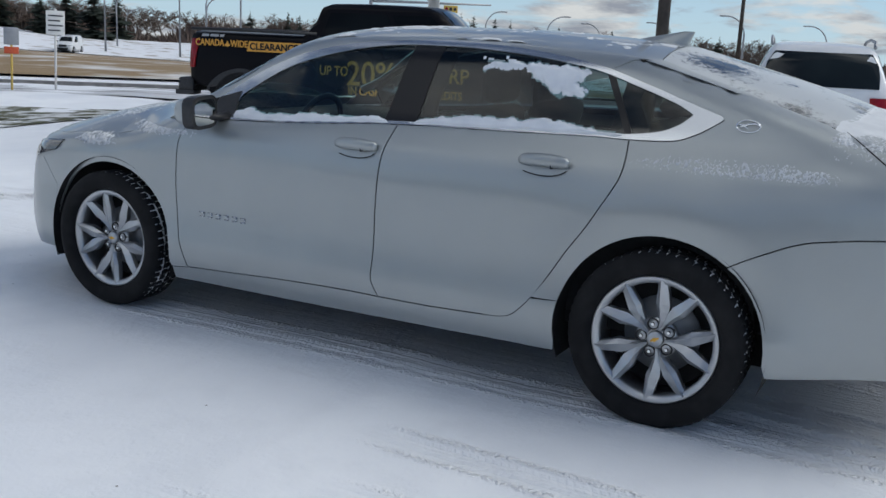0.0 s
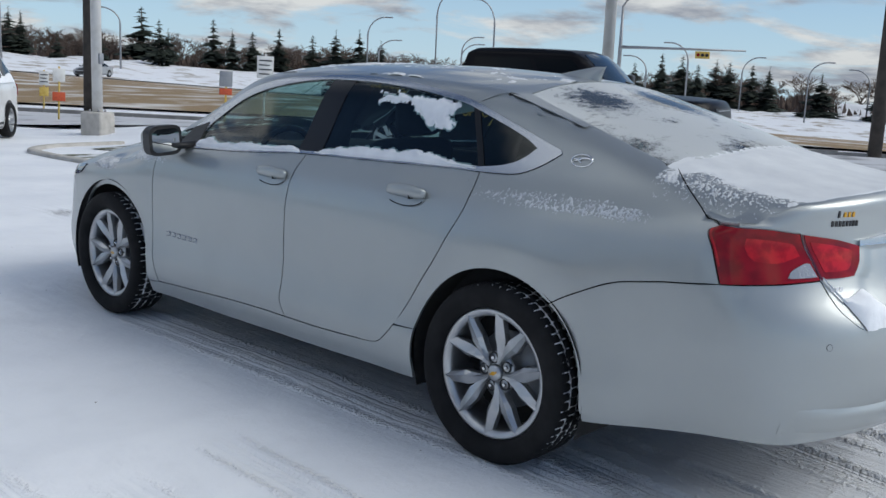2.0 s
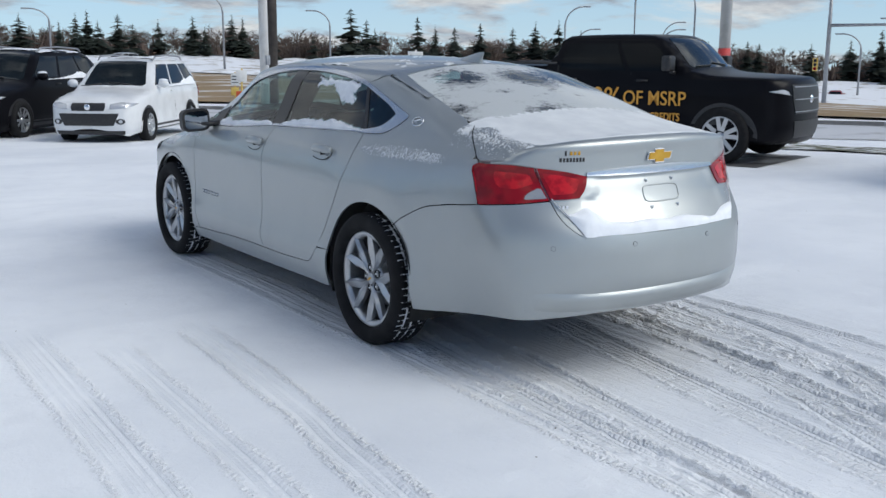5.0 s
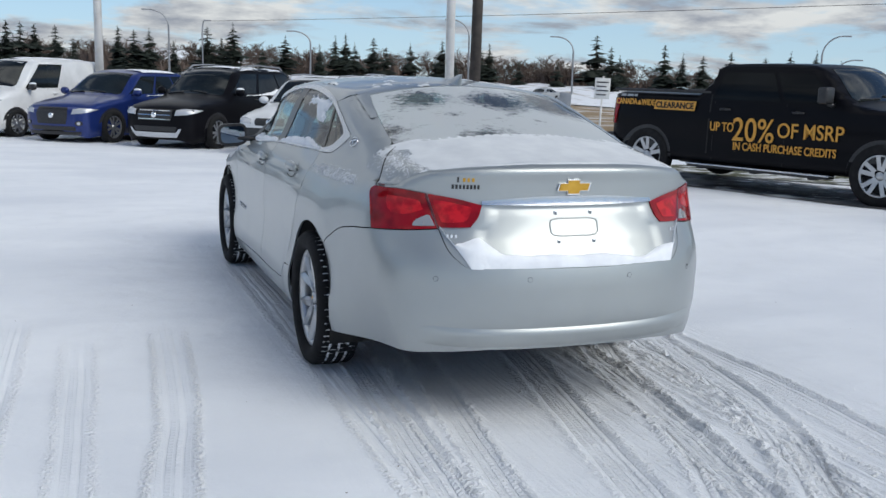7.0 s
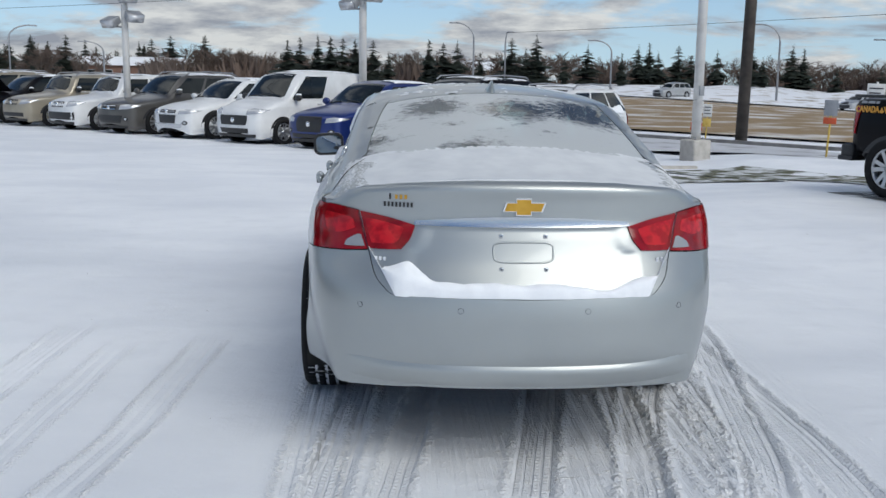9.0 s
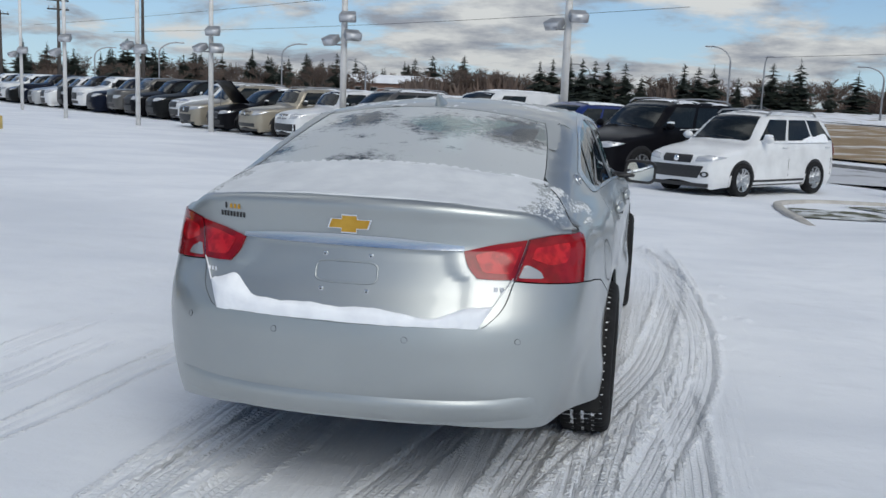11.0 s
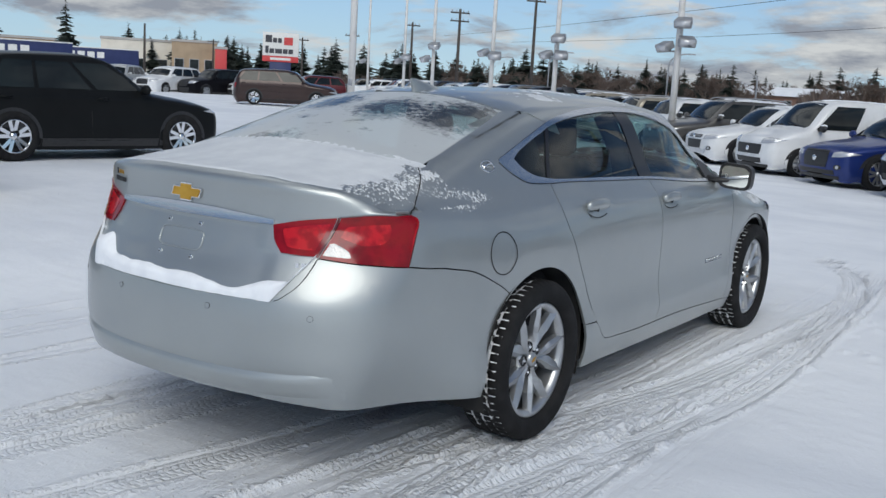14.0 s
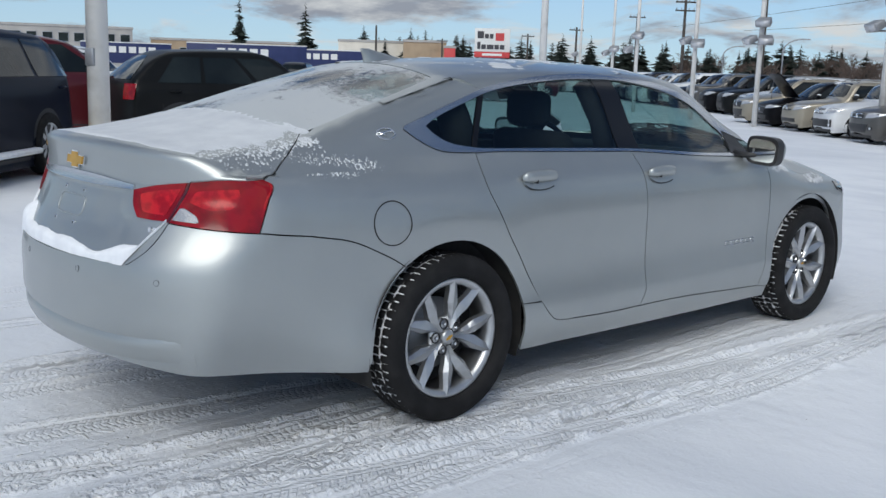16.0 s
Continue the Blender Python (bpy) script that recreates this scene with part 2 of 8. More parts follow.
# ---- tools for building ----
def part(name, bm, mat, parent=None, label="", smooth=True):
    """Links a bmesh as one mesh object under a thing or a part."""
    me = bpy.data.meshes.new(name)
    bm.to_mesh(me)
    bm.free()
    mats = mat if isinstance(mat, (list, tuple)) else [mat]
    for one in mats:
        me.materials.append(one)
    if smooth:
        me.shade_smooth()
    ob = new(name, me)
    ob.parent = parent
    return tagged(ob, label)


def thing(name, label, category, group="", kind="", m=None):
    ob = new(name)
    if m is not None:
        ob.matrix_world = m
    return tagged(ob, label, category, group, kind)


def box(bm, lo, hi, bevel=0.0, segments=2):
    c = [(a + b) / 2 for a, b in zip(lo, hi)]
    s = [b - a for a, b in zip(lo, hi)]
    r = bmesh.ops.create_cube(bm, size=1.0, matrix=Matrix.Translation(c) @ Matrix.Diagonal((*s, 1)))
    if bevel:
        edges = list({e for v in r["verts"] for e in v.link_edges})
        bmesh.ops.bevel(bm, geom=edges, offset=bevel, segments=segments, affect="EDGES", profile=0.5)
    return bm


def tube(bm, points, radii, sides=8, cap=True):
    """A tapered tube along points."""
    points = [Vector(p) for p in points]
    rings = []
    for i, p in enumerate(points):
        d = (points[min(i + 1, len(points) - 1)] - points[max(i - 1, 0)]).normalized()
        q = d.to_track_quat("Z", "Y").to_matrix()
        rings.append([bm.verts.new(p + q @ Vector((radii[i] * math.cos(a), radii[i] * math.sin(a), 0)))
                      for a in (2 * math.pi * k / sides for k in range(sides))])
    for a, b in zip(rings, rings[1:]):
        for k in range(sides):
            bm.faces.new((a[k], a[(k + 1) % sides], b[(k + 1) % sides], b[k]))
    if cap:
        bm.faces.new(rings[0][::-1])
        bm.faces.new(rings[-1])
    return bm


def lathe(bm, profile, n=48, axis="x", start=None):
    """Turns (radius, along) pairs round an axis."""
    rings = []
    for r, a in profile:
        ring = []
        for k in range(n):
            c, s = math.cos(2 * math.pi * k / n), math.sin(2 * math.pi * k / n)
            co = (a, r * c, r * s) if axis == "x" else (r * c, r * s, a)
            ring.append(bm.verts.new(co))
        rings.append(ring)
    for a, b in zip(rings, rings[1:]):
        for k in range(n):
            bm.faces.new((a[k], a[(k + 1) % n], b[(k + 1) % n], b[k]))
    return rings


def prism(bm, outline, depth, m=Matrix()):
    """A flat outline (x, y) given depth along z."""
    low = [bm.verts.new(m @ Vector((x, y, 0))) for x, y in outline]
    high = [bm.verts.new(m @ Vector((x, y, depth))) for x, y in outline]
    bm.faces.new(low[::-1])
    bm.faces.new(high)
    n = len(low)
    for i in range(n):
        bm.faces.new((low[i], low[(i + 1) % n], high[(i + 1) % n], high[i]))
    return bm


def smooth_line(points, each=6):
    """A dense Catmull-Rom line through points."""
    p = [np.array(q, float) for q in points]
    if len(p) < 3:
        return [tuple(p[0] + (p[1] - p[0]) * k / each) for k in range(each)] + [tuple(p[1])]
    p = [2 * p[0] - p[1]] + p + [2 * p[-1] - p[-2]]
    out = []
    for i in range(1, len(p) - 2):
        a, b, c, d = p[i - 1:i + 3]
        for k in range(each):
            t = k / each
            out.append(tuple(0.5 * (2 * b + (c - a) * t + (2 * a - 5 * b + 4 * c - d) * t * t + (3 * b - a - 3 * c + d) * t ** 3)))
    return out + [tuple(p[-2])]


def arc(cy, cz, ry, rz, a0, a1, n=28):
    return [(cy + ry * math.cos(radians(a0 + (a1 - a0) * k / n)), cz + rz * math.sin(radians(a0 + (a1 - a0) * k / n))) for k in range(n + 1)]


def join(*lines):
    out = []
    for line in lines:
        for q in line:
            if not out or math.dist(out[-1], q) > 1e-3:
                out.append(tuple(q))
    if math.dist(out[0], out[-1]) < 1e-3:
        out.pop()
    return out


def text_mesh(words, size, mat, parent, m, label="", name="lettering", bold=0.0):
    c = bpy.data.curves.new(name, "FONT")
    c.body, c.size, c.align_x, c.align_y, c.extrude, c.offset = words, size, "LEFT", "BOTTOM", 0.004, bold
    tmp = bpy.data.objects.new(name, c)
    scene.collection.objects.link(tmp)
    me = bpy.data.meshes.new_from_object(tmp.evaluated_get(bpy.context.evaluated_depsgraph_get()))
    bpy.data.objects.remove(tmp)
    me.materials.clear()
    me.materials.append(mat)
    ob = new(name, me)
    ob.parent = parent
    ob.matrix_local = m
    return tagged(ob, label)


# ---- smooth vehicle bodies ----
def spline(xs, ys):
    """A smooth curve through the knots, flat beyond the ends."""
    xs, ys = np.array(xs, float), np.array(ys, float)
    h = np.diff(xs)
    d = np.diff(ys) / h
    m = np.zeros(len(xs))
    for i in range(1, len(xs) - 1):
        if d[i - 1] * d[i] > 0:
            w1, w2 = 2 * h[i] + h[i - 1], h[i] + 2 * h[i - 1]
            m[i] = (w1 + w2) / (w1 / d[i - 1] + w2 / d[i])
    m[0], m[-1] = d[0], d[-1]

    def at(x):
        x = np.clip(x, xs[0], xs[-1])
        i = np.clip(np.searchsorted(xs, x) - 1, 0, len(h) - 1)
        t = (x - xs[i]) / h[i]
        return ((1 + 2 * t) * (1 - t) ** 2 * ys[i] + t * (1 - t) ** 2 * h[i] * m[i]
                + t * t * (3 - 2 * t) * ys[i + 1] + t * t * (t - 1) * h[i] * m[i + 1])
    return at


def step(a, b, x):
    t = np.clip((x - a) / (b - a), 0, 1)
    return t * t * (3 - 2 * t)


def smax(a, b, k):
    h = np.clip(0.5 + 0.5 * (a - b) / k, 0, 1)
    return b + (a - b) * h + k * h * (1 - h)


class Shell:
    """A closed body given by a field, met by level rays from a spine (side, along the perimeter s and up z) or by upright rays (top)."""

    def __init__(self, field, tail, nose, reach=0.85):
        self.field, self.tail, self.nose, self.reach = field, tail, nose, reach

    def cast(self, o, d, far=2.9):
        steps = np.linspace(0, far, 100)
        p = o[:, None] + d[:, None] * steps[None, :, None]
        inside = self.field(p[..., 0], p[..., 1], p[..., 2]) < 0
        last = np.where(inside.any(1), 99 - np.argmax(inside[:, ::-1], 1), 0)
        lo, hi = steps[last], steps[np.minimum(last + 1, 99)]
        for _ in range(18):
            mid = (lo + hi) / 2
            q = o + d * mid[:, None]
            neg = self.field(q[:, 0], q[:, 1], q[:, 2]) < 0
            lo, hi = np.where(neg, mid, lo), np.where(neg, hi, mid)
        return o + d * lo[:, None]

    def normal(self, p, e=0.004):
        g = np.stack([self.field(*(p + e * a).T) - self.field(*(p - e * a).T) for a in np.eye(3)], 1)
        return g / np.maximum(np.linalg.norm(g, axis=1, keepdims=True), 1e-9)

    def ways(self, s):
        """Feet and headings of the level rays at the perimeter lengths s."""
        back, fore = np.minimum(s - self.tail, 0), np.maximum(s - self.nose, 0)
        a = (back + fore) / self.reach
        o = np.stack([0 * s, np.clip(s, self.tail, self.nose), 0 * s], 1)
        return o, np.stack([np.cos(a), np.sin(a), 0 * s], 1)

    def length(self, x, y):
        """The perimeter length of a place."""
        if y < self.tail:
            return self.tail - self.reach * math.atan2(self.tail - y, abs(x))
        if y > self.nose:
            return self.nose + self.reach * math.atan2(y - self.nose, abs(x))
        return y

    def place(self, uv, kind):
        uv = np.asarray(uv, float)
        if kind == "side":
            o, d = self.ways(uv[:, 0])
            o[:, 2] = uv[:, 1]
        else:
            o = np.stack([uv[:, 0], uv[:, 1], 0 * uv[:, 0] + 0.62], 1)
            d = np.tile([0.0, 0.0, 1.0], (len(uv), 1))
        p = self.cast(o, d)
        return p, self.normal(p)

    def panel(self, bm, outline, kind="side", cell=0.05, lift=0.0, sign=1, rim=0.012, keep=None):
        """Adds a piece of the skin inside an outline. Returns the normals of the verts that it made."""
        flat = bmesh.new()
        flat.faces.new([flat.verts.new((u, v, 0)) for u, v in outline])
        lo, hi = np.min(outline, 0), np.max(outline, 0)
        for k in (0, 1):
            n = int((hi[k] - lo[k]) / cell)
            for c in np.linspace(lo[k], hi[k], n + 2)[1:-1]:
                co, no = [0, 0, 0], [0, 0, 0]
                co[k], no[k] = c, 1
                bmesh.ops.bisect_plane(flat, geom=flat.verts[:] + flat.edges[:] + flat.faces[:], plane_co=co, plane_no=no, dist=1e-6)
        flat.verts.index_update()
        p, n = self.place([v.co[:2] for v in flat.verts], kind)
        p = p + n * lift
        mirror = np.array([sign, 1, 1])
        verts = [bm.verts.new(q) for q in p * mirror]
        out = list(n * mirror)
        for f in flat.faces:
            ring = [verts[v.index] for v in f.verts]
            a, b = p[f.verts[0].index], p[f.verts[1].index]
            face = bm.faces.new(ring)
            face.normal_update()
            if face.normal.dot(Vector(n[f.verts[0].index] * mirror)) < 0:
                face.normal_flip()
        if rim:
            for e in flat.edges:
                if len(e.link_faces) != 1:
                    continue
                i, j = (v.index for v in e.verts)
                q = [p[i], p[j], p[j] - n[j] * rim, p[i] - n[i] * rim]
                way = np.cross(p[j] - p[i], n[i])
                way /= max(np.linalg.norm(way), 1e-9)
                inner = p[e.link_faces[0].verts[:][0].index]
                mid = np.mean([p[v.index] for v in e.link_faces[0].verts], 0)
                if way @ (p[i] - mid) < 0:
                    way = -way
                face = bm.faces.new([bm.verts.new(c) for c in np.array(q) * mirror])
                face.normal_update()
                if face.normal.dot(Vector(way * mirror)) < 0:
                    face.normal_flip()
                out += [way * mirror] * 4
        flat.free()
        return out

    def skin(self, name, pieces, mat, parent, label="", slots=None):
        """One mesh object of panels, with the body's true normals. pieces: dicts for panel()."""
        bm, normals, marks = bmesh.new(), [], []
        for piece in pieces:
            slot = piece.pop("slot", 0)
            normals += self.panel(bm, **piece)
            marks += [slot] * (len(bm.faces) - len(marks))
        for f, k in zip(bm.faces, marks):
            f.material_index = k
        ob = part(name, bm, mat, parent, label)
        ob.data.normals_split_custom_set_from_vertices([tuple(v) for v in normals])
        return ob

    def strip(self, name, line, width, mat, parent, kind="side", lift=0.002, sign=1, label=""):
        """A narrow band of the skin along a line."""
        line = np.array(line, float)
        d = np.gradient(line, axis=0)
        d /= np.maximum(np.linalg.norm(d, axis=1, keepdims=True), 1e-9)
        across = np.stack([-d[:, 1], d[:, 0]], 1) * width / 2
        bm, mirror = bmesh.new(), np.array([sign, 1, 1])
        rows, norms = [], []
        for side in (across, -across):
            p, n = self.place(line + side, kind)
            rows.append([bm.verts.new(q) for q in (p + n * lift) * mirror])
            norms += list(n * mirror)
        for i in range(len(line) - 1):
            face = bm.faces.new((rows[0][i], rows[0][i + 1], rows[1][i + 1], rows[1][i]))
            face.normal_update()
            if face.normal.dot(Vector(norms[i])) < 0:
                face.normal_flip()
        ob = part(name, bm, mat, parent, label)
        ob.data.normals_split_custom_set_from_vertices([tuple(v) for v in norms])
        return ob


# ---- the silver sedan ----
# half width: plan outline at the shoulder, and the section's shape by height
PLAN = spline([-2.75, -2.45, -2.2, -1.95, -1.6, -1.2, -0.7, 0.0, 0.7, 1.2, 1.6, 1.9, 2.2, 2.5],
              [0.69, 0.765, 0.818, 0.852, 0.880, 0.893, 0.898, 0.897, 0.890, 0.880, 0.861, 0.823, 0.75, 0.60])
SECTION = spline([0.14, 0.22, 0.30, 0.38, 0.48, 0.58, 0.70, 0.80, 0.90, 0.96, 1.02, 1.08, 1.16, 1.25, 1.33, 1.40, 1.48],
                 [-0.055, -0.020, 0.004, 0.008, -0.006, -0.014, -0.012, -0.010, -0.022, -0.040, -0.078, -0.117, -0.152, -0.188, -0.224, -0.266, -0.33])
LOWER_REAR = spline([0.14, 0.22, 0.35, 0.5, 0.65, 0.8, 0.9, 1.0, 1.08], [-0.16, -0.11, -0.058, -0.018, 0.002, 0.0, -0.008, -0.035, -0.08])
CENTRE = spline([-2.8, -2.58, -2.45, -2.25, -2.05, -1.92, -1.65, -1.40, -1.18, -0.9, -0.5, 0.0, 0.35, 0.62, 0.95, 1.22, 1.42, 1.8, 2.15, 2.35, 2.5],
                [1.115, 1.124, 1.129, 1.156, 1.198, 1.240, 1.318, 1.382, 1.430, 1.452, 1.466, 1.462, 1.438, 1.360, 1.205, 1.075, 1.028, 0.965, 0.875, 0.80, 0.72])
REAR = spline([0.15, 0.22, 0.30, 0.40, 0.52, 0.62, 0.70, 0.755, 0.82, 0.90, 0.98, 1.04, 1.09, 1.13],
              [-2.50, -2.585, -2.645, -2.675, -2.690, -2.690, -2.680, -2.655, -2.618, -2.588, -2.565, -2.566, -2.572, -2.55])
INSET = spline([0.69, 0.845, 0.875, 0.95], [0.40, 0.39, 0.345, 0.32])
FRONT = spline([0.15, 0.25, 0.4, 0.55, 0.7, 0.8, 0.9], [2.36, 2.41, 2.43, 2.42, 2.38, 2.33, 2.2])


def half_width(y, z):
    rear = step(-1.75, -2.25, y)
    greenhouse = np.clip(z - 0.98, 0, 1)
    taper = greenhouse * (0.12 * step(-0.6, -1.9, y) + 0.30 * step(0.3, 1.0, y)) + 0.045 * step(0.1, 0.7, y) * step(0.94, 1.03, z)
    shape = SECTION(z) * (1 - rear) + rear * np.where(z > 1.02, SECTION(z), LOWER_REAR(np.minimum(z, 1.08)))
    arch = 0.010 * np.exp(-((np.hypot(y + 1.4185, (z - 0.36)) - 0.47) / 0.10) ** 2) + 0.006 * np.exp(-((np.hypot(y - 1.4185, (z - 0.36)) - 0.46) / 0.10) ** 2)
    return PLAN(y) + shape - taper + arch * (z < 0.95)


def top(x, y):
    a = np.abs(x)
    yy = y + 0.16 * x * x * step(0.2, 0.8, y) * (1 - step(1.4, 1.7, y)) - 0.10 * x * x * step(-1.0, -1.6, y)
    crown = 0.16 + 0.05 * step(0.9, 1.5, y) - 0.055 * step(-1.8, -2.3, y)
    return CENTRE(yy) - crown * x * x - 0.05 * a ** 4


def rear(x, z):
    a = np.abs(x)
    tuck = 0.011 * step(0.452, 0.440, z) * (1 - step(0.58, 0.66, a))
    return REAR(z) + 0.22 * a ** 2 + 0.36 * a ** 4 + 0.30 * a ** 8 + tuck


def plate_bay(x, z):
    """How far the boot lid's lower face is set in."""
    return 0.007 * (1 - step(0.935, 0.955, z)) * (1 - step(-0.005, 0.065, np.abs(x) - INSET(z)))


def front(x, z):
    return FRONT(z) - 0.25 * x * x - 0.5 * np.abs(x) ** 4


def sedan_field(x, y, z, bay=0.0):
    """Below zero inside the car's body, above zero outside."""
    side = np.abs(x) - half_width(y, z)
    f = smax(side, (z - top(x, y)) * 0.85, 0.055)
    f = smax(f, (rear(x, z) + bay * plate_bay(x, z) - y), 0.035)
    f = smax(f, (y - front(x, z)) * 0.8, 0.06)
    return f


SEDAN = Shell(sedan_field, -1.9, 1.9)
SEDAN_BAY = Shell(lambda x, y, z: sedan_field(x, y, z, 1.0), -1.9, 1.9)
sedan = thing("sedan_car", "silver four-door sedan, rimed rear window, patches of snow, on packed snow", "car")


def at_rear(x, z):
    """Perimeter length of the rear face at x."""
    return SEDAN.length(x, float(rear(x, z)))


def rear_line(points, each=5):
    return [(at_rear(x, z), z) for x, z in smooth_line(points, each)]


REAR_AXLE, FRONT_AXLE, HUB = -1.4185, 1.4185, 0.337
door_front = smooth_line([(0.86, 0.985), (0.915, 0.945), (0.947, 0.892), (0.957, 0.84), (0.966, 0.68), (0.957, 0.545), (0.93, 0.40), (0.885, 0.272)])
sill_line = smooth_line([(0.885, 0.272), (0.60, 0.286), (0.30, 0.302), (0.0, 0.311), (-0.21, 0.311), (-0.46, 0.312), (-0.72, 0.322)])
door_split = smooth_line([(-0.221, 1.046), (-0.195, 0.95), (-0.182, 0.86), (-0.17, 0.66), (-0.17, 0.49), (-0.170, 0.39), (-0.188, 0.345), (-0.21, 0.311)])
door_rear = smooth_line([(-1.226, 1.070), (-1.236, 0.99), (-1.228, 0.93), (-1.194, 0.86), (-1.127, 0.744), (-1.044, 0.622), (-0.961, 0.486), (-0.909, 0.412), (-0.85, 0.352), (-0.80, 0.330), (-0.72, 0.322)])
belt = smooth_line([(0.86, 0.985), (0.70, 0.991), (0.387, 1.005), (0.08, 1.026), (-0.221, 1.046), (-0.73, 1.060), (-1.08, 1.070), (-1.226, 1.070), (-1.386, 1.078), (-1.463, 1.104), (-1.52, 1.138), (-1.558, 1.166)])
cant = smooth_line([(0.835, 1.085), (0.686, 1.185), (0.519, 1.262), (0.316, 1.328), (0.086, 1.372), (-0.259, 1.398), (-0.489, 1.396), (-0.756, 1.378), (-1.035, 1.338), (-1.255, 1.274), (-1.438, 1.214), (-1.515, 1.189), (-1.548, 1.178), (-1.558, 1.166)])
pane_top = smooth_line([(0.715, 1.070), (0.685, 1.118), (0.501, 1.224), (0.301, 1.294), (0.067, 1.347), (-0.133, 1.372), (-0.327, 1.376), (-0.503, 1.374), (-0.769, 1.355), (-1.03, 1.319), (-1.211, 1.267), (-1.374, 1.212), (-1.446, 1.176)])
pane_low = smooth_line([(0.715, 1.070), (0.705, 1.030), (0.68, 1.008), (0.387, 1.018), (0.08, 1.040), (-0.221, 1.058), (-0.73, 1.074), (-1.08, 1.082), (-1.21, 1.088), (-1.33, 1.106), (-1.40, 1.136), (-1.446, 1.176)])
rear_arch = arc(REAR_AXLE, 0.335, 0.400, 0.402, -10, 190)
front_arch = arc(FRONT_AXLE, 0.335, 0.420, 0.392, -12, 192)
seam_bumper = smooth_line([(-1.660, 0.655), (-1.72, 0.690), (-1.785, 0.722), (-1.86, 0.757), (-1.93, 0.780), (-2.015, 0.795)])
lamp_foot = [(SEDAN.length(x, y), z) for x, y, z in smooth_line([(0.832, -2.08, 0.806), (0.812, -2.19, 0.818), (0.795, -2.26, 0.828)])]
lamp_flank = [(SEDAN.length(x, y), z) for x, y, z in smooth_line([(0.795, -2.26, 0.828), (0.793, -2.225, 0.93), (0.785, -2.20, 0.985), (0.770, -2.228, 1.006)])]
lid_side3 = smooth_line([(0.770, -2.228, 1.006), (0.726, -2.143, 1.045), (0.669, -2.041, 1.112), (0.605, -1.972, 1.166)])
lid_side3 = lid_side3[:2] + [(x, y, float(SEDAN.place([(x, y)], 'top')[0][0, 2])) for x, y, z in lid_side3[2:]]
lid_side = [(SEDAN.length(x, y), z) for x, y, z in lid_side3]
glass_side3 = smooth_line([(0.605, -1.972, 1.166), (0.595, -1.80, 1.228), (0.572, -1.58, 1.298), (0.545, -1.38, 1.347), (0.52, -1.25, 1.374)])
glass_side3 = [(x, y, float(SEDAN.place([(x, y)], 'top')[0][0, 2])) for x, y, z in glass_side3]


def between(line, lo, hi):
    """The stretch of a line with its first coordinate from lo to hi."""
    return [q for q in line if lo - 1e-6 <= q[0] <= hi + 1e-6]


G = 0.0027  # half of a shut gap


def inset(line, du, dv=0.0):
    return [(u + du, v + dv) for u, v in line]


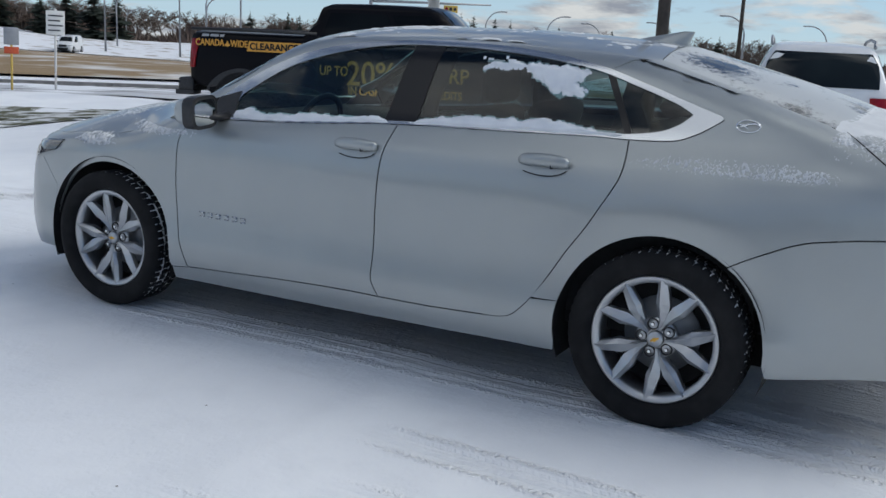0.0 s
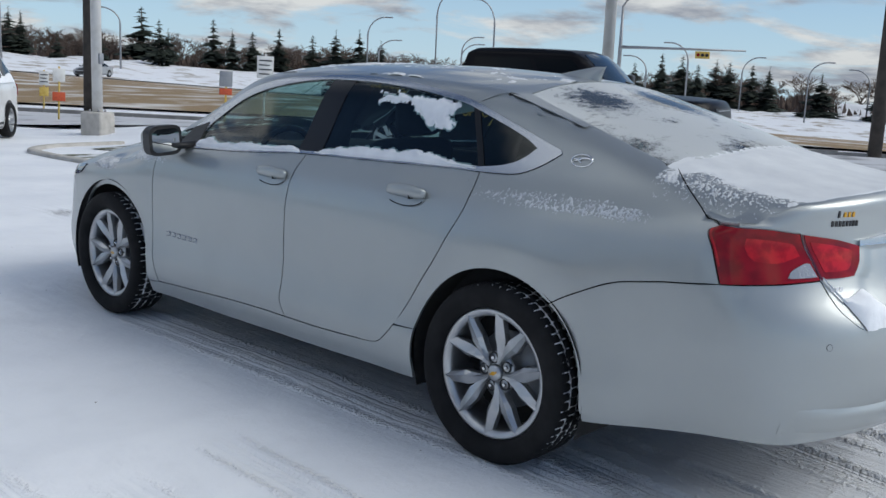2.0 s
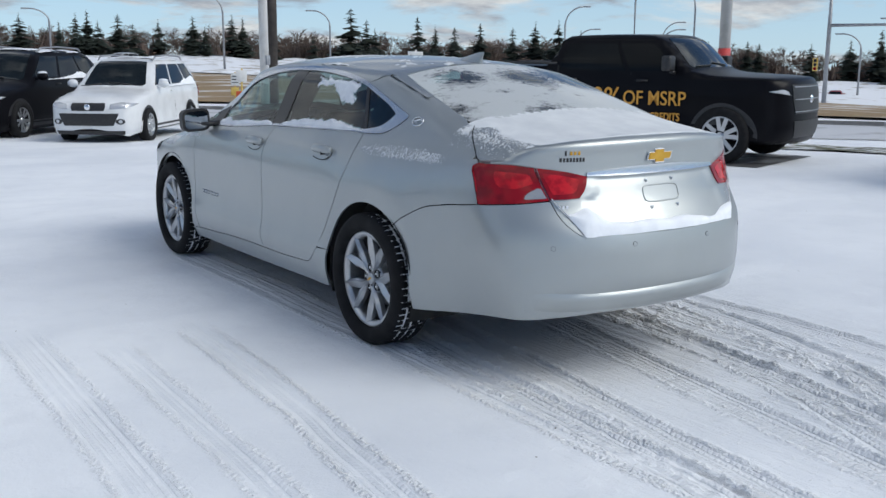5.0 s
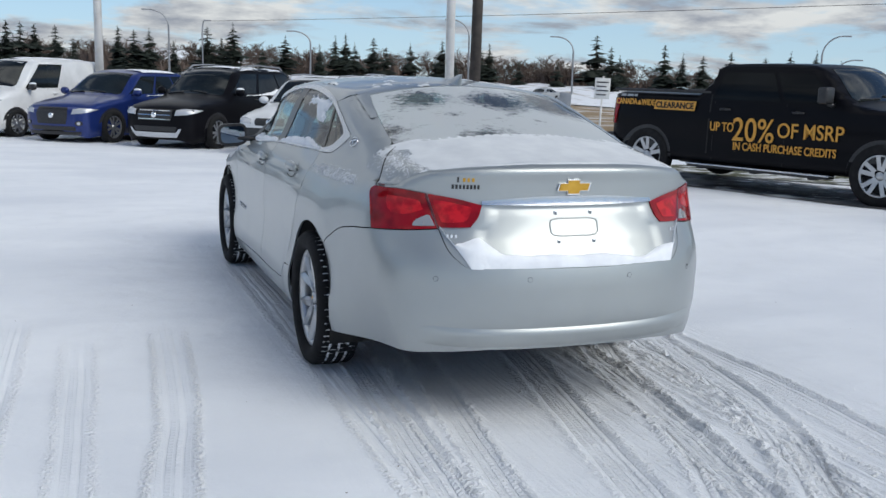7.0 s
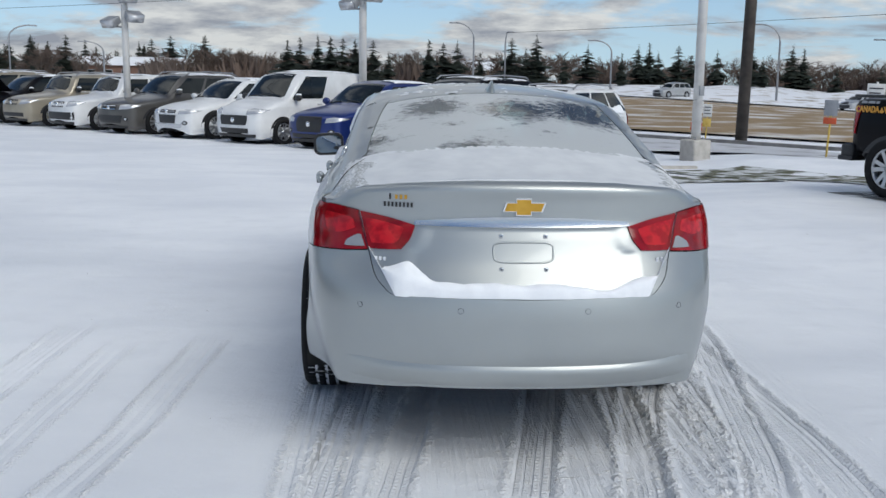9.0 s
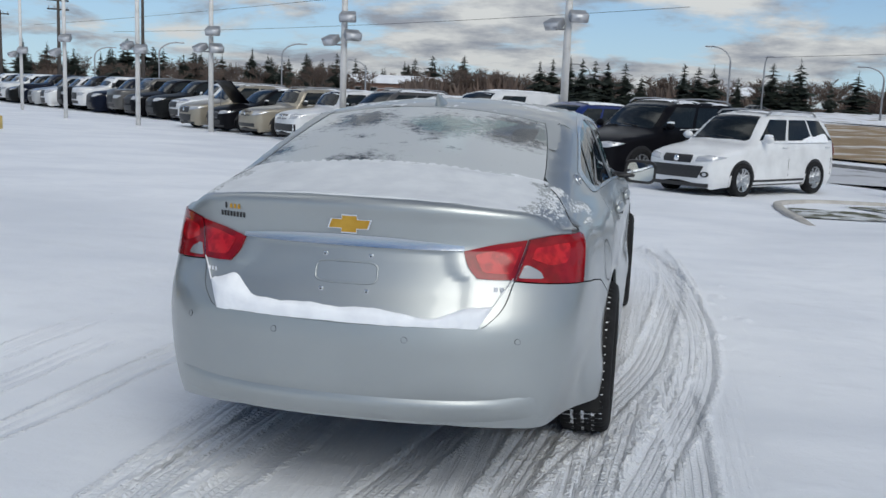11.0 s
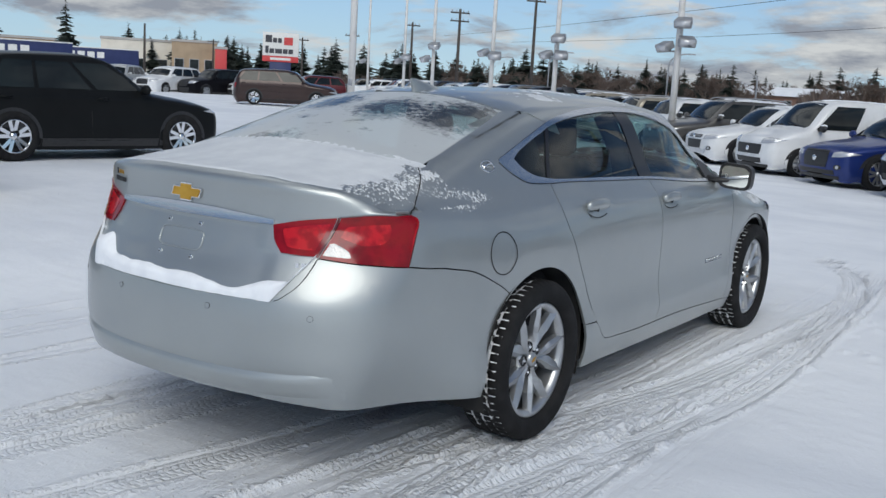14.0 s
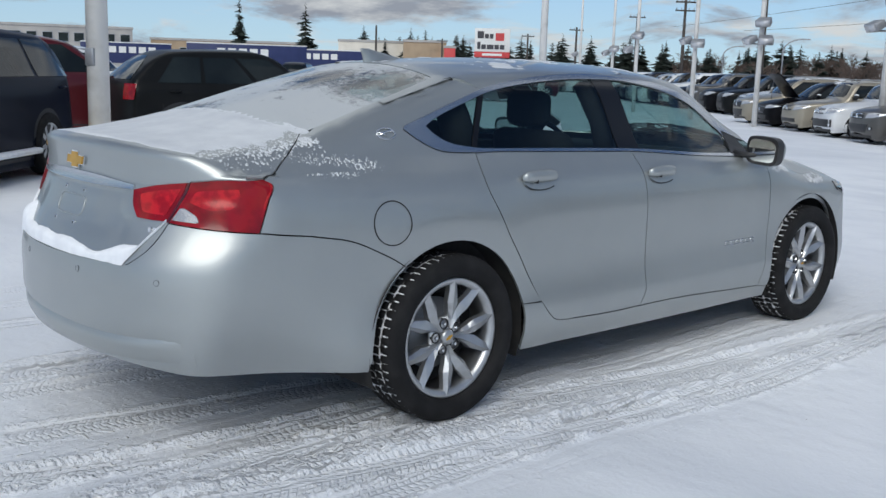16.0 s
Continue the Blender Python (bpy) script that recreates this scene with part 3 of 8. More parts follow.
for sign, side in ((-1, "left"), (1, "right")):
    def skin(name, outline, mat, parent, label="", cell=0.05, lift=0.0, kind="side", rim=0.012):
        return SEDAN.skin(name, [dict(outline=outline, kind=kind, cell=cell, lift=lift, sign=sign, rim=rim)], mat, parent, label)

    # doors
    fd = skin("front_door", join(inset(door_front, -G), inset(sill_line, -G, G)[:-12], inset(door_split, G)[::-1], inset(between(belt, -0.221, 0.86), 0, -G)[::-1]), SILVER, sedan)
    rd = skin("rear_door", join(inset(door_split, -G), inset(between(sill_line, -0.72, -0.21), 0, G), inset(door_rear, G)[::-1], inset(between(belt, -1.226, -0.221), 0, -G)[::-1]), SILVER, sedan)
    # front wing with the arch
    fa = [q for q in front_arch if q[1] > 0.26]
    nose_end = SEDAN.length(0.62, 2.16)
    skin("front_wing", join([(1.99, 0.70), (nose_end, 0.70), (nose_end, 0.78)], smooth_line([(nose_end, 0.78), (1.95, 0.875), (1.6, 0.925), (1.25, 0.955), (0.95, 0.975), (0.86 + G, 0.985)]), inset(door_front, G), [(0.99, 0.262)], fa[::-1], [(1.86, 0.40), (1.845, 0.56)]), SILVER, sedan)
    # sill
    skin("rocker_sill", join([(0.985, 0.20), (0.985, 0.258)], inset(sill_line, 0, -G), inset(door_rear, 0, -G)[::-1][:19], [(-0.918, 0.424), (-1.03, 0.430)], [q for q in rear_arch if q[0] > -1.06 and 0.235 < q[1] < 0.43][::-1], [(-1.02, 0.225), (-0.5, 0.215), (0.3, 0.205)]), SILVER, sedan)
    # quarter with the rear pillar
    ra = [q for q in rear_arch if q[1] > 0.432 and (q[0] > -1.42 or q[1] > 0.655)]
    quarter_top = [(y, z) for x, y, z in glass_side3]
    quarter = join(inset(door_rear[:-25], -G), [(-0.922, 0.4315), (-1.030, 0.4325)], ra, inset(seam_bumper, 0, G), inset(lamp_foot, 0, G), inset(lamp_flank, G), inset(lid_side, G), quarter_top,
                   [(-1.10, 1.326)], inset([q for q in cant if q[0] < -1.10], 0, 0.0015), inset([q for q in belt if q[0] < -1.226][::-1], -0.001, -G))
    skin("quarter_panel", quarter, SILVER, sedan, cell=0.045)
    # window surround and panes
    trim = SEDAN.skin("window_trim", [
        dict(outline=join(cant, pane_top[::-1]), cell=0.05, lift=0.003, sign=sign, rim=0.012),
        dict(outline=join(belt, pane_low[::-1]), cell=0.05, lift=0.003, sign=sign, rim=0.012)], BRUSHED, sedan, "brushed bright metal window surround")
    skin("mirror_sail", join([(0.86, 0.988), (0.835, 1.083), (0.715, 1.118), (0.715, 1.070), (0.70, 1.03), (0.68, 1.004)]), BLACK, sedan, "black plastic mirror sail", lift=0.005)
    b0, b1 = [(-0.20, 1.376), (-0.145, 1.050)], [(-0.345, 1.378), (-0.30, 1.062)]
    fp = skin("front_pane", join([q for q in pane_top if q[0] > -0.20], b0, [q for q in pane_low if q[0] > -0.145][::-1]), GLASS, fd, lift=-0.006, rim=0.004)
    skin("pillar_cover", join([b0[0], b1[0], b1[1], b0[1]]), GLOSSBLACK, fd, "gloss black pillar cover", lift=-0.003, cell=0.08)
    c0 = [(-1.085, 1.306), (-1.205, 1.088)]
    rp = skin("rear_pane", join(b1[::-1], [q for q in pane_top if -1.085 < q[0] < -0.345], c0, [q for q in pane_low if -1.205 < q[0] < -0.30][::-1]), PRIVACY, rd, lift=-0.006, rim=0.004)
    c1 = [(-1.122, 1.294), (-1.232, 1.090)]
    skin("pane_divider", join([c0[0], c1[0], c1[1], c0[1]]), GLOSSBLACK, rd, "gloss black window divider", lift=-0.003, cell=0.1)
    qp = skin("quarter_pane", join(c1[::-1], [q for q in pane_top if q[0] < -1.122], [q for q in pane_low if q[0] < -1.232][::-1]), PRIVACY, sedan, lift=-0.006, rim=0.004)
    for o in (fp, rp, qp):
        o.visible_shadow = False
    # dark seals behind the shut gaps
    for name, line in (("front_seal", door_front), ("pillar_seal", door_split), ("rear_seal", door_rear), ("sill_seal", sill_line), ("bumper_seal", seam_bumper), ("belt_seal", belt), ("cant_seal", cant)):
        SEDAN.strip("door_seal", line, 0.03, DARK, sedan, lift=-0.014, sign=sign)
    # outer tail lamp, its clear lens
    split_line = rear_line([(0.616, 0.992), (0.600, 0.93), (0.578, 0.852)])
    lamp_top = rear_line([(0.760, 1.004), (0.70, 1.004), (0.616, 0.992)])
    lamp_bottom = [(SEDAN.length(x, y), z) for x, y, z in smooth_line([(0.578, -2.484, 0.852), (0.68, -2.41, 0.840), (0.76, -2.32, 0.832), (0.795, -2.26, 0.828)])]
    lamp = skin("tail_lamp", join(inset(lamp_flank, -G), lamp_top, inset(split_line, 0.003), lamp_bottom), REDLAMP, sedan, "deep red tail lamp", cell=0.03, lift=0.005)
    SEDAN.skin("reversing_lens", [dict(outline=rear_line([(0.668, 0.858), (0.655, 0.880), (0.618, 0.902), (0.607, 0.902)], 3) + rear_line([(0.603, 0.902), (0.588, 0.862)], 3) + rear_line([(0.60, 0.860), (0.66, 0.856)], 3), cell=0.02, lift=0.0075, sign=sign, rim=0.004)], CLEARLAMP, lamp, "clear ribbed reversing lens")
    glow = rear_line([(0.742, 0.975), (0.70, 0.972), (0.640, 0.962)], 3) + rear_line([(0.634, 0.955), (0.626, 0.925)], 3) + rear_line([(0.640, 0.918), (0.690, 0.900), (0.735, 0.905)], 3) + rear_line([(0.745, 0.92), (0.748, 0.95)], 3)
    SEDAN.skin("outer_reflector", [dict(outline=glow, cell=0.03, lift=0.0064, sign=sign, rim=0.002)], REDGLOW, lamp, "brighter red reflector field")
    SEDAN.strip("lens_edge", inset(lamp_flank, -0.010)[3:-4], 0.006, REDGLOW, lamp, lift=0.0066, sign=sign)
    SEDAN.strip("lens_divider", [(u - 0.004, v) for u, v in split_line], 0.007, REDDEEP, lamp, lift=0.0066, sign=sign)
    # door pulls
    for door, y, z in ((fd, -0.060, 0.943), (rd, -0.925, 0.958)):
        cup_line = [(y + 0.112 * math.cos(a) * (1.0 + 0.1 * math.cos(a)), z - 0.006 + 0.043 * math.sin(a)) for a in np.linspace(0, 2 * math.pi, 33)[:-1]]
        cup = SEDAN.skin("handle_cup", [dict(outline=cup_line, cell=0.02, lift=0.0025, sign=sign, rim=0.003)], SILVER, door, "shaded recess behind the pull")
        # dark strip painted as the shade in the cup, which isn't hollowed out
        SEDAN.strip("cup_shadow_line", cup_line[18:-3], 0.0042, DARK, cup, lift=0.0048, sign=sign)
        bm = bmesh.new()
        p, n = SEDAN.place([(y + 0.104 - 0.208 * k / 12, z) for k in range(13)], "side")
        pts = [tuple((q + m * (0.009 + 0.014 * math.sin(math.pi * k / 12) ** 0.5)) * np.array([sign, 1, 1])) for k, (q, m) in enumerate(zip(p, n))]
        tube(bm, pts, [0.009 + 0.008 * math.sin(math.pi * k / 12) ** 0.4 for k in range(13)], 12)
        for v in bm.verts:
            v.co.z = z + (v.co.z - z) * 1.55
        part("handle", bm, SILVER, door, "painted pull handle")
        bm = bmesh.new()
        p, n = SEDAN.place([(y - 0.035, z)], "side")
        c = (p[0] + n[0] * 0.020) * np.array([sign, 1, 1])
        box(bm, (c[0] - 0.0155, c[1] - 0.0012, z - 0.018), (c[0] + 0.0155, c[1] + 0.0012, z + 0.018))
        part("handle_joint", bm, BLACK, door)
    # small bars where the model lettering sits on the front door
    for k in range(6):
        p, n = SEDAN.place([(0.800 - 0.050 * k, 0.540)], "side")
        c = (p[0] + n[0] * 0.002) * np.array([sign, 1, 1])
        bm = bmesh.new()
        for dz in (-0.010, 0.010):
            box(bm, (c[0] - 0.003, c[1] - 0.014, c[2] + dz - 0.0028), (c[0] + 0.003, c[1] + 0.014, c[2] + dz + 0.0028))
        box(bm, (c[0] - 0.003, c[1] - 0.014, c[2] - 0.010), (c[0] + 0.003, c[1] - 0.009, c[2] + 0.010))
        part("badge_bar", bm, BRUSHED, fd, "small chrome badge bar")
    # oval badge on the rear pillar
    bm = bmesh.new()
    p, n = SEDAN.place([(-1.648, 1.150)], "side")
    q = Vector(n[0] * np.array([sign, 1, 1])).to_track_quat("Z", "Y").to_matrix()
    c = Vector(p[0] * np.array([sign, 1, 1])) + q @ Vector((0, 0, 0.003))
    ring = [c + q @ Vector((0.042 * math.cos(a), 0.024 * math.sin(a), 0)) for a in np.linspace(0, 2 * math.pi, 25)]
    tube(bm, ring, [0.0028] * 25, 6, cap=False)
    for off in ((-0.03, -0.006, 0.03, 0.010), (-0.035, 0.004, 0.0, -0.010), (0.0, 0.008, 0.045, 0.002)):
        tube(bm, [c + q @ Vector((off[0], off[1], 0)), c + q @ Vector(((off[0] + off[2]) / 2, (off[1] + off[3]) / 2 + 0.006, 0.001)), c + q @ Vector((off[2], off[3], 0))], [0.003, 0.0045, 0.002], 6)
    part("pillar_badge", bm, CHROME, sedan, "chrome oval badge")
    # door mirror
    arm = bmesh.new()
    tube(arm, [(sign * 0.77, 0.735, 1.005), (sign * 0.84, 0.745, 1.00), (sign * 0.90, 0.755, 1.005)], [0.036, 0.030, 0.034], 10)
    for v in arm.verts:
        v.co.z = 1.003 + (v.co.z - 1.003) * 0.6
    mirror = part("door_mirror", arm, BLACK, sedan, "door mirror with a painted cap and black frame")
    bm = bmesh.new()
    bmesh.ops.create_uvsphere(bm, u_segments=28, v_segments=16, radius=1.0)
    for v in bm.verts:
        x, y, z = v.co
        k = lambda a: math.copysign(abs(a) ** 0.62, a)
        v.co = (sign * (0.938 + 0.091 * k(x) + 0.010 * z), 0.775 + (0.09 * y if y > 0 else 0.050 * k(y)), 1.030 + 0.065 * k(z) - 0.010 * x)
    part("mirror_cap", bm, SILVER, mirror, "silver painted cap")
    for nm, sx, sz, y, mat in (("mirror_frame", 0.101, 0.075, 0.722, BLACK), ("mirror_glass", 0.084, 0.058, 0.7195, MIRROR)):
        bm = bmesh.new()
        ring = [(sign * (0.940 + sx * math.copysign(abs(math.cos(a)) ** 0.5, math.cos(a)) + 0.012 * math.sin(a)), 1.030 + sz * math.copysign(abs(math.sin(a)) ** 0.5, math.sin(a)) - 0.012 * math.cos(a)) for a in np.linspace(0, 2 * math.pi, 41)[:-1]]
        lo = [bm.verts.new((x, y + (abs(x) - 0.940) * -0.16, z)) for x, z in ring]
        hi = [bm.verts.new((x, y + 0.045, z)) for x, z in ring]
        bm.faces.new(lo)
        for i in range(40):
            bm.faces.new((lo[i], lo[(i + 1) % 40], hi[(i + 1) % 40], hi[i]))
        part(nm, bm, mat, mirror, smooth=False)
    # headlamp wrapped round the front corner
    hl = [(SEDAN.length(x, y), z) for x, y, z in ((0.80, 1.80, 0.80), (0.795, 1.85, 0.745), (0.72, 2.05, 0.69), (0.52, 2.25, 0.66), (0.45, 2.28, 0.70), (0.60, 2.17, 0.755))]
    skin("head_lamp", hl, HEADLENS, sedan, "dark glossy head lamp", lift=0.006, cell=0.04)
    # arch liners
    for y, rr in ((REAR_AXLE, 0.40), (FRONT_AXLE, 0.405)):
        bm = bmesh.new()
        outer = [bm.verts.new((sign * 0.872, y + (rr + 0.012) * math.cos(a), 0.335 + (rr + 0.012) * math.sin(a))) for a in np.linspace(-0.35, math.pi + 0.35, 40)]
        inner = [bm.verts.new((sign * 0.50, v.co.y, v.co.z)) for v in outer]
        for i in range(39):
            bm.faces.new((outer[i], outer[i + 1], inner[i + 1], inner[i]))
        bm.faces.new(inner)
        part("arch_liner", bm, DARK, sedan, "black wheel arch liner")

# roof, bonnet, lid, glass across the car
cant3, _ = SEDAN.place([q for q in cant if q[0] > -1.10] + [(-1.10, 1.326)], "side")
cant_xy = [(x, y) for x, y, z in cant3]
screen_side = smooth_line([(0.66, 0.93), (0.635, 0.75), (0.575, 0.52), (0.54, 0.42)])
roof_half = join([(0.0, 0.345), (0.0, -1.222)], smooth_line([(0.0, -1.222), (0.27, -1.232), (0.52, -1.252)]), cant_xy[::-1], [(0.70, 0.93)], screen_side, smooth_line([(0.54, 0.42), (0.28, 0.365), (0.0, 0.345)]))
SEDAN.skin("roof_panel", [dict(outline=roof_half, kind="top", cell=0.05, sign=k, lift=-0.0012) for k in (-1, 1)], SILVER, sedan, "silver roof with rime and thin snow")
screen = join(screen_side[::-1], [(0.0, 0.345)][:0], smooth_line([(0.66, 0.93), (0.70, 1.02), (0.56, 1.13), (0.28, 1.22), (0.0, 1.25)]), smooth_line([(0.0, 0.35), (0.28, 0.37), (0.54, 0.425)]))
ws = SEDAN.skin("windscreen", [dict(outline=screen, kind="top", cell=0.06, sign=k, lift=-0.005, rim=0.004) for k in (-1, 1)], GLASS, sedan)
ws.visible_shadow = False
bonnet = join(smooth_line([(0.0, 1.252), (0.28, 1.222), (0.56, 1.132), (0.71, 1.02)]), smooth_line([(0.715, 1.00), (0.775, 1.25), (0.765, 1.6), (0.70, 1.92), (0.56, 2.12)]), smooth_line([(0.56, 2.12), (0.3, 2.25), (0.0, 2.28)]))
SEDAN.skin("bonnet", [dict(outline=bonnet, kind="top", cell=0.06, sign=k) for k in (-1, 1)], SILVER, sedan)
glass_xy = [(x, y) for x, y, z in glass_side3]
rear_glass = join([(0.0, -1.225)], smooth_line([(0.0, -1.225), (0.27, -1.235), (0.517, -1.255)]), inset(glass_xy[::-1], -0.003), smooth_line([(0.60, -1.974), (0.3, -2.035), (0.0, -2.05)]))
rg = SEDAN.skin("rear_window", [dict(outline=rear_glass, kind="top", cell=0.05, sign=k, lift=-0.003, rim=0.004) for k in (-1, 1)], FROSTED, sedan, "rear window covered with rime, clear in patches")
rg.visible_shadow = False
lip = [(x, float(rear(x, 1.08)) + 0.028) for x in np.linspace(0, 0.745, 25)]
deck = join(smooth_line([(0.0, -2.054), (0.3, -2.039), (0.602, -1.978)]), inset([(x, y) for x, y, z in smooth_line([(0.605, -1.976, 0), (0.669, -2.041, 0), (0.726, -2.143, 0), (0.768, -2.228, 0)])], -0.003), lip[::-1])
lip3, _ = SEDAN.place(lip, "top")
lip_s = [(SEDAN.length(x, y), z) for x, y, z in lip3]
face = join(lip_s, rear_line([(0.757, 1.006), (0.70, 1.007), (0.616, 0.996)]), rear_line([(0.613, 0.99), (0.600, 0.93), (0.590, 0.862), (0.574, 0.846), (0.549, 0.765), (0.506, 0.716), (0.487, 0.705)]), rear_line([(0.47, 0.688), (0.388, 0.684), (0.0, 0.684)]))
LID = SEDAN_BAY.skin("boot_lid", [dict(outline=deck, kind="top", cell=0.045, sign=k) for k in (-1, 1)] + [dict(outline=face, cell=0.015, sign=k) for k in (-1, 1)], SILVER, sedan, "boot lid with a ducktail lip")
for sign in (-1, 1):
    inner = join(rear_line([(0.606, 0.991), (0.50, 0.975), (0.402, 0.950)]), rear_line([(0.402, 0.946), (0.42, 0.90), (0.452, 0.862)]), rear_line([(0.452, 0.860), (0.52, 0.856), (0.572, 0.856)]), rear_line([(0.574, 0.858), (0.592, 0.93), (0.606, 0.988)]))
    SEDAN.skin("lid_lamp", [dict(outline=inner, cell=0.03, lift=0.006, sign=sign, rim=0.03)], REDLAMP, LID, "deep red inner tail lamp")
    glow = rear_line([(0.588, 0.968), (0.52, 0.958), (0.445, 0.940)], 3) + rear_line([(0.442, 0.934), (0.455, 0.905), (0.470, 0.884)], 3) + rear_line([(0.478, 0.880), (0.52, 0.876), (0.560, 0.876)], 3) + rear_line([(0.564, 0.880), (0.578, 0.925), (0.588, 0.962)], 3)
    SEDAN.skin("inner_reflector", [dict(outline=glow, cell=0.03, lift=0.0072, sign=sign, rim=0.002)], REDGLOW, LID, "brighter red reflector field")
    SEDAN.strip("lid_seal", join(rear_line([(0.614, 0.994), (0.598, 0.93), (0.576, 0.851), (0.549, 0.765), (0.50, 0.716)])), 0.005, DARK, sedan, lift=-0.003, sign=sign)
bar = [(at_rear(x, 0.957), z) for x, z in smooth_line([(0.0, 0.990), (0.2, 0.985), (0.402, 0.968)])] + [(at_rear(x, 0.957), z) for x, z in smooth_line([(0.402, 0.950), (0.2, 0.948), (0.0, 0.948)])]
SEDAN.skin("chrome_bar", [dict(outline=bar, cell=0.03, lift=0.010, sign=k, rim=0.03) for k in (-1, 1)], BRUSHED, LID, "chrome bar across the boot lid")
for sign in (-1, 1):
    corner = [(SEDAN.length(0.80, -2.12), 0.975), (SEDAN.length(0.80, -2.12), 1.05), (at_rear(0.60, 1.02), 1.05), (at_rear(0.60, 1.0), 0.975)]
    SEDAN.skin("lamp_gutter", [dict(outline=corner, cell=0.03, lift=-0.006, sign=sign, rim=0)], SILVER, sedan)
    SEDAN.skin("lid_gutter", [dict(outline=[(0.69, -2.335), (0.775, -2.245), (0.805, -2.12), (0.69, -2.08)], kind="top", cell=0.03, lift=-0.008, sign=sign, rim=0)], SILVER, sedan)
    SEDAN.skin("roof_gutter", [dict(outline=[(0.505, -1.50), (0.61, -1.52), (0.69, -1.0), (0.505, -0.98)], kind="top", cell=0.05, lift=-0.006, sign=sign, rim=0)], SILVER, sedan)
    SEDAN.skin("roof_joint", [dict(outline=smooth_line([(0.505, -1.19), (0.521, -1.252), (0.546, -1.38), (0.573, -1.58)], 4) + smooth_line([(0.610, -1.58), (0.598, -1.38), (0.588, -1.22), (0.575, -1.17)], 4), kind="top", cell=0.03, lift=0.0008, sign=sign, rim=0)], SILVER, sedan)
    bm = bmesh.new()
    shut = [(x + 0.001, y, float(SEDAN.place([(x, y)], "top")[0][0, 2])) for x, y, z in lid_side3]
    tube(bm, [(sign * x, y, z - 0.0005) for x, y, z in shut], [0.0022] * len(shut), 6)
    part("lid_gap", bm, DARK, sedan)
# badge, plate recess, bolts
bm = bmesh.new()
yb = float(rear(0.0, 1.03))
cross = [(-0.082, -0.017), (-0.030, -0.017), (-0.030, -0.032), (0.030, -0.032), (0.030, -0.017), (0.074, -0.017), (0.086, 0.017), (0.030, 0.017), (0.030, 0.032), (-0.030, 0.032), (-0.030, 0.017), (-0.070, 0.017)]
up = Matrix.Translation((0, yb - 0.001, 1.026)) @ Euler((radians(88), 0, 0)).to_matrix().to_4x4()
cross = [(x * 0.88, z * 0.88) for x, z in cross]
prism(bm, [(x * 1.09, z * 1.16) for x, z in cross], 0.008, up)
part("badge_rim", bm, CHROME, LID, "chrome rim of the cross badge", smooth=False)
bm = bmesh.new()
prism(bm, cross, 0.011, up)
part("cross_badge", bm, GOLD, LID, "gold cross badge", smooth=False)
bm = bmesh.new()
loop = []
for a in np.linspace(0, 2 * math.pi, 49):
    c, s = math.cos(a), math.sin(a)
    x, z = 0.112 * math.copysign(abs(c) ** 0.35, c), 0.860 + 0.036 * math.copysign(abs(s) ** 0.45, s)
    loop.append((x, float(rear(x, z) + plate_bay(x, z)) - 0.0005, z))
tube(bm, loop, [0.0035] * 49, 6, cap=False)
part("plate_emboss", bm, SILVER, LID, "raised rounded plate outline")
for x, z in ((-0.083, 0.917), (0.083, 0.917), (-0.083, 0.800), (0.083, 0.800)):
    bm = bmesh.new()
    y = float(rear(x, z) + plate_bay(x, z))
    box(bm, (x - 0.008, y - 0.004, z - 0.008), (x + 0.008, y + 0.004, z + 0.008), 0.002)
    bolt = part("plate_bolt", bm, BRUSHED, LID)
    bm = bmesh.new()
    lathe(bm, [(0.0, 0), (0.0035, 0), (0.0035, 0.002), (0.0, 0.002)], 10, "z")
    ob = part("bolt_hole", bm, BLACK, bolt)
    ob.matrix_world = pose(x, y - 0.0035, z, 90)
# plain bars for the dealer's lettering and model marks
for x0, x1, z0, z1, mat in ((-0.520, -0.405, 1.016, 1.034, BLACK), (-0.50, -0.488, 1.044, 1.066, BLACK), (-0.478, -0.425, 1.046, 1.062, GOLD), (-0.552, -0.505, 0.815, 0.831, CHROME), (0.515, 0.555, 0.812, 0.833, CHROME)):
    n = max(1, int((x1 - x0) / 0.0143))
    for k in range(n):
        a, b = x0 + (x1 - x0) * k / n, x0 + (x1 - x0) * (k + 0.55) / n
        bm = bmesh.new()
        y0, y1 = (float(rear(e, (z0 + z1) / 2) + plate_bay(e, (z0 + z1) / 2)) for e in (a, b))
        t = [bm.verts.new(v) for v in ((a, y0 - 0.003, z0), (b, y1 - 0.003, z0), (b, y1 - 0.003, z1), (a, y0 - 0.003, z1), (a, y0 + 0.01, z0), (b, y1 + 0.01, z0), (b, y1 + 0.01, z1), (a, y0 + 0.01, z1))]
        for q in ((0, 1, 2, 3), (0, 4, 5, 1), (1, 5, 6, 2), (2, 6, 7, 3), (3, 7, 4, 0)):
            bm.faces.new([t[i] for i in q])
        part("mark_bar", bm, mat, LID, smooth=False)

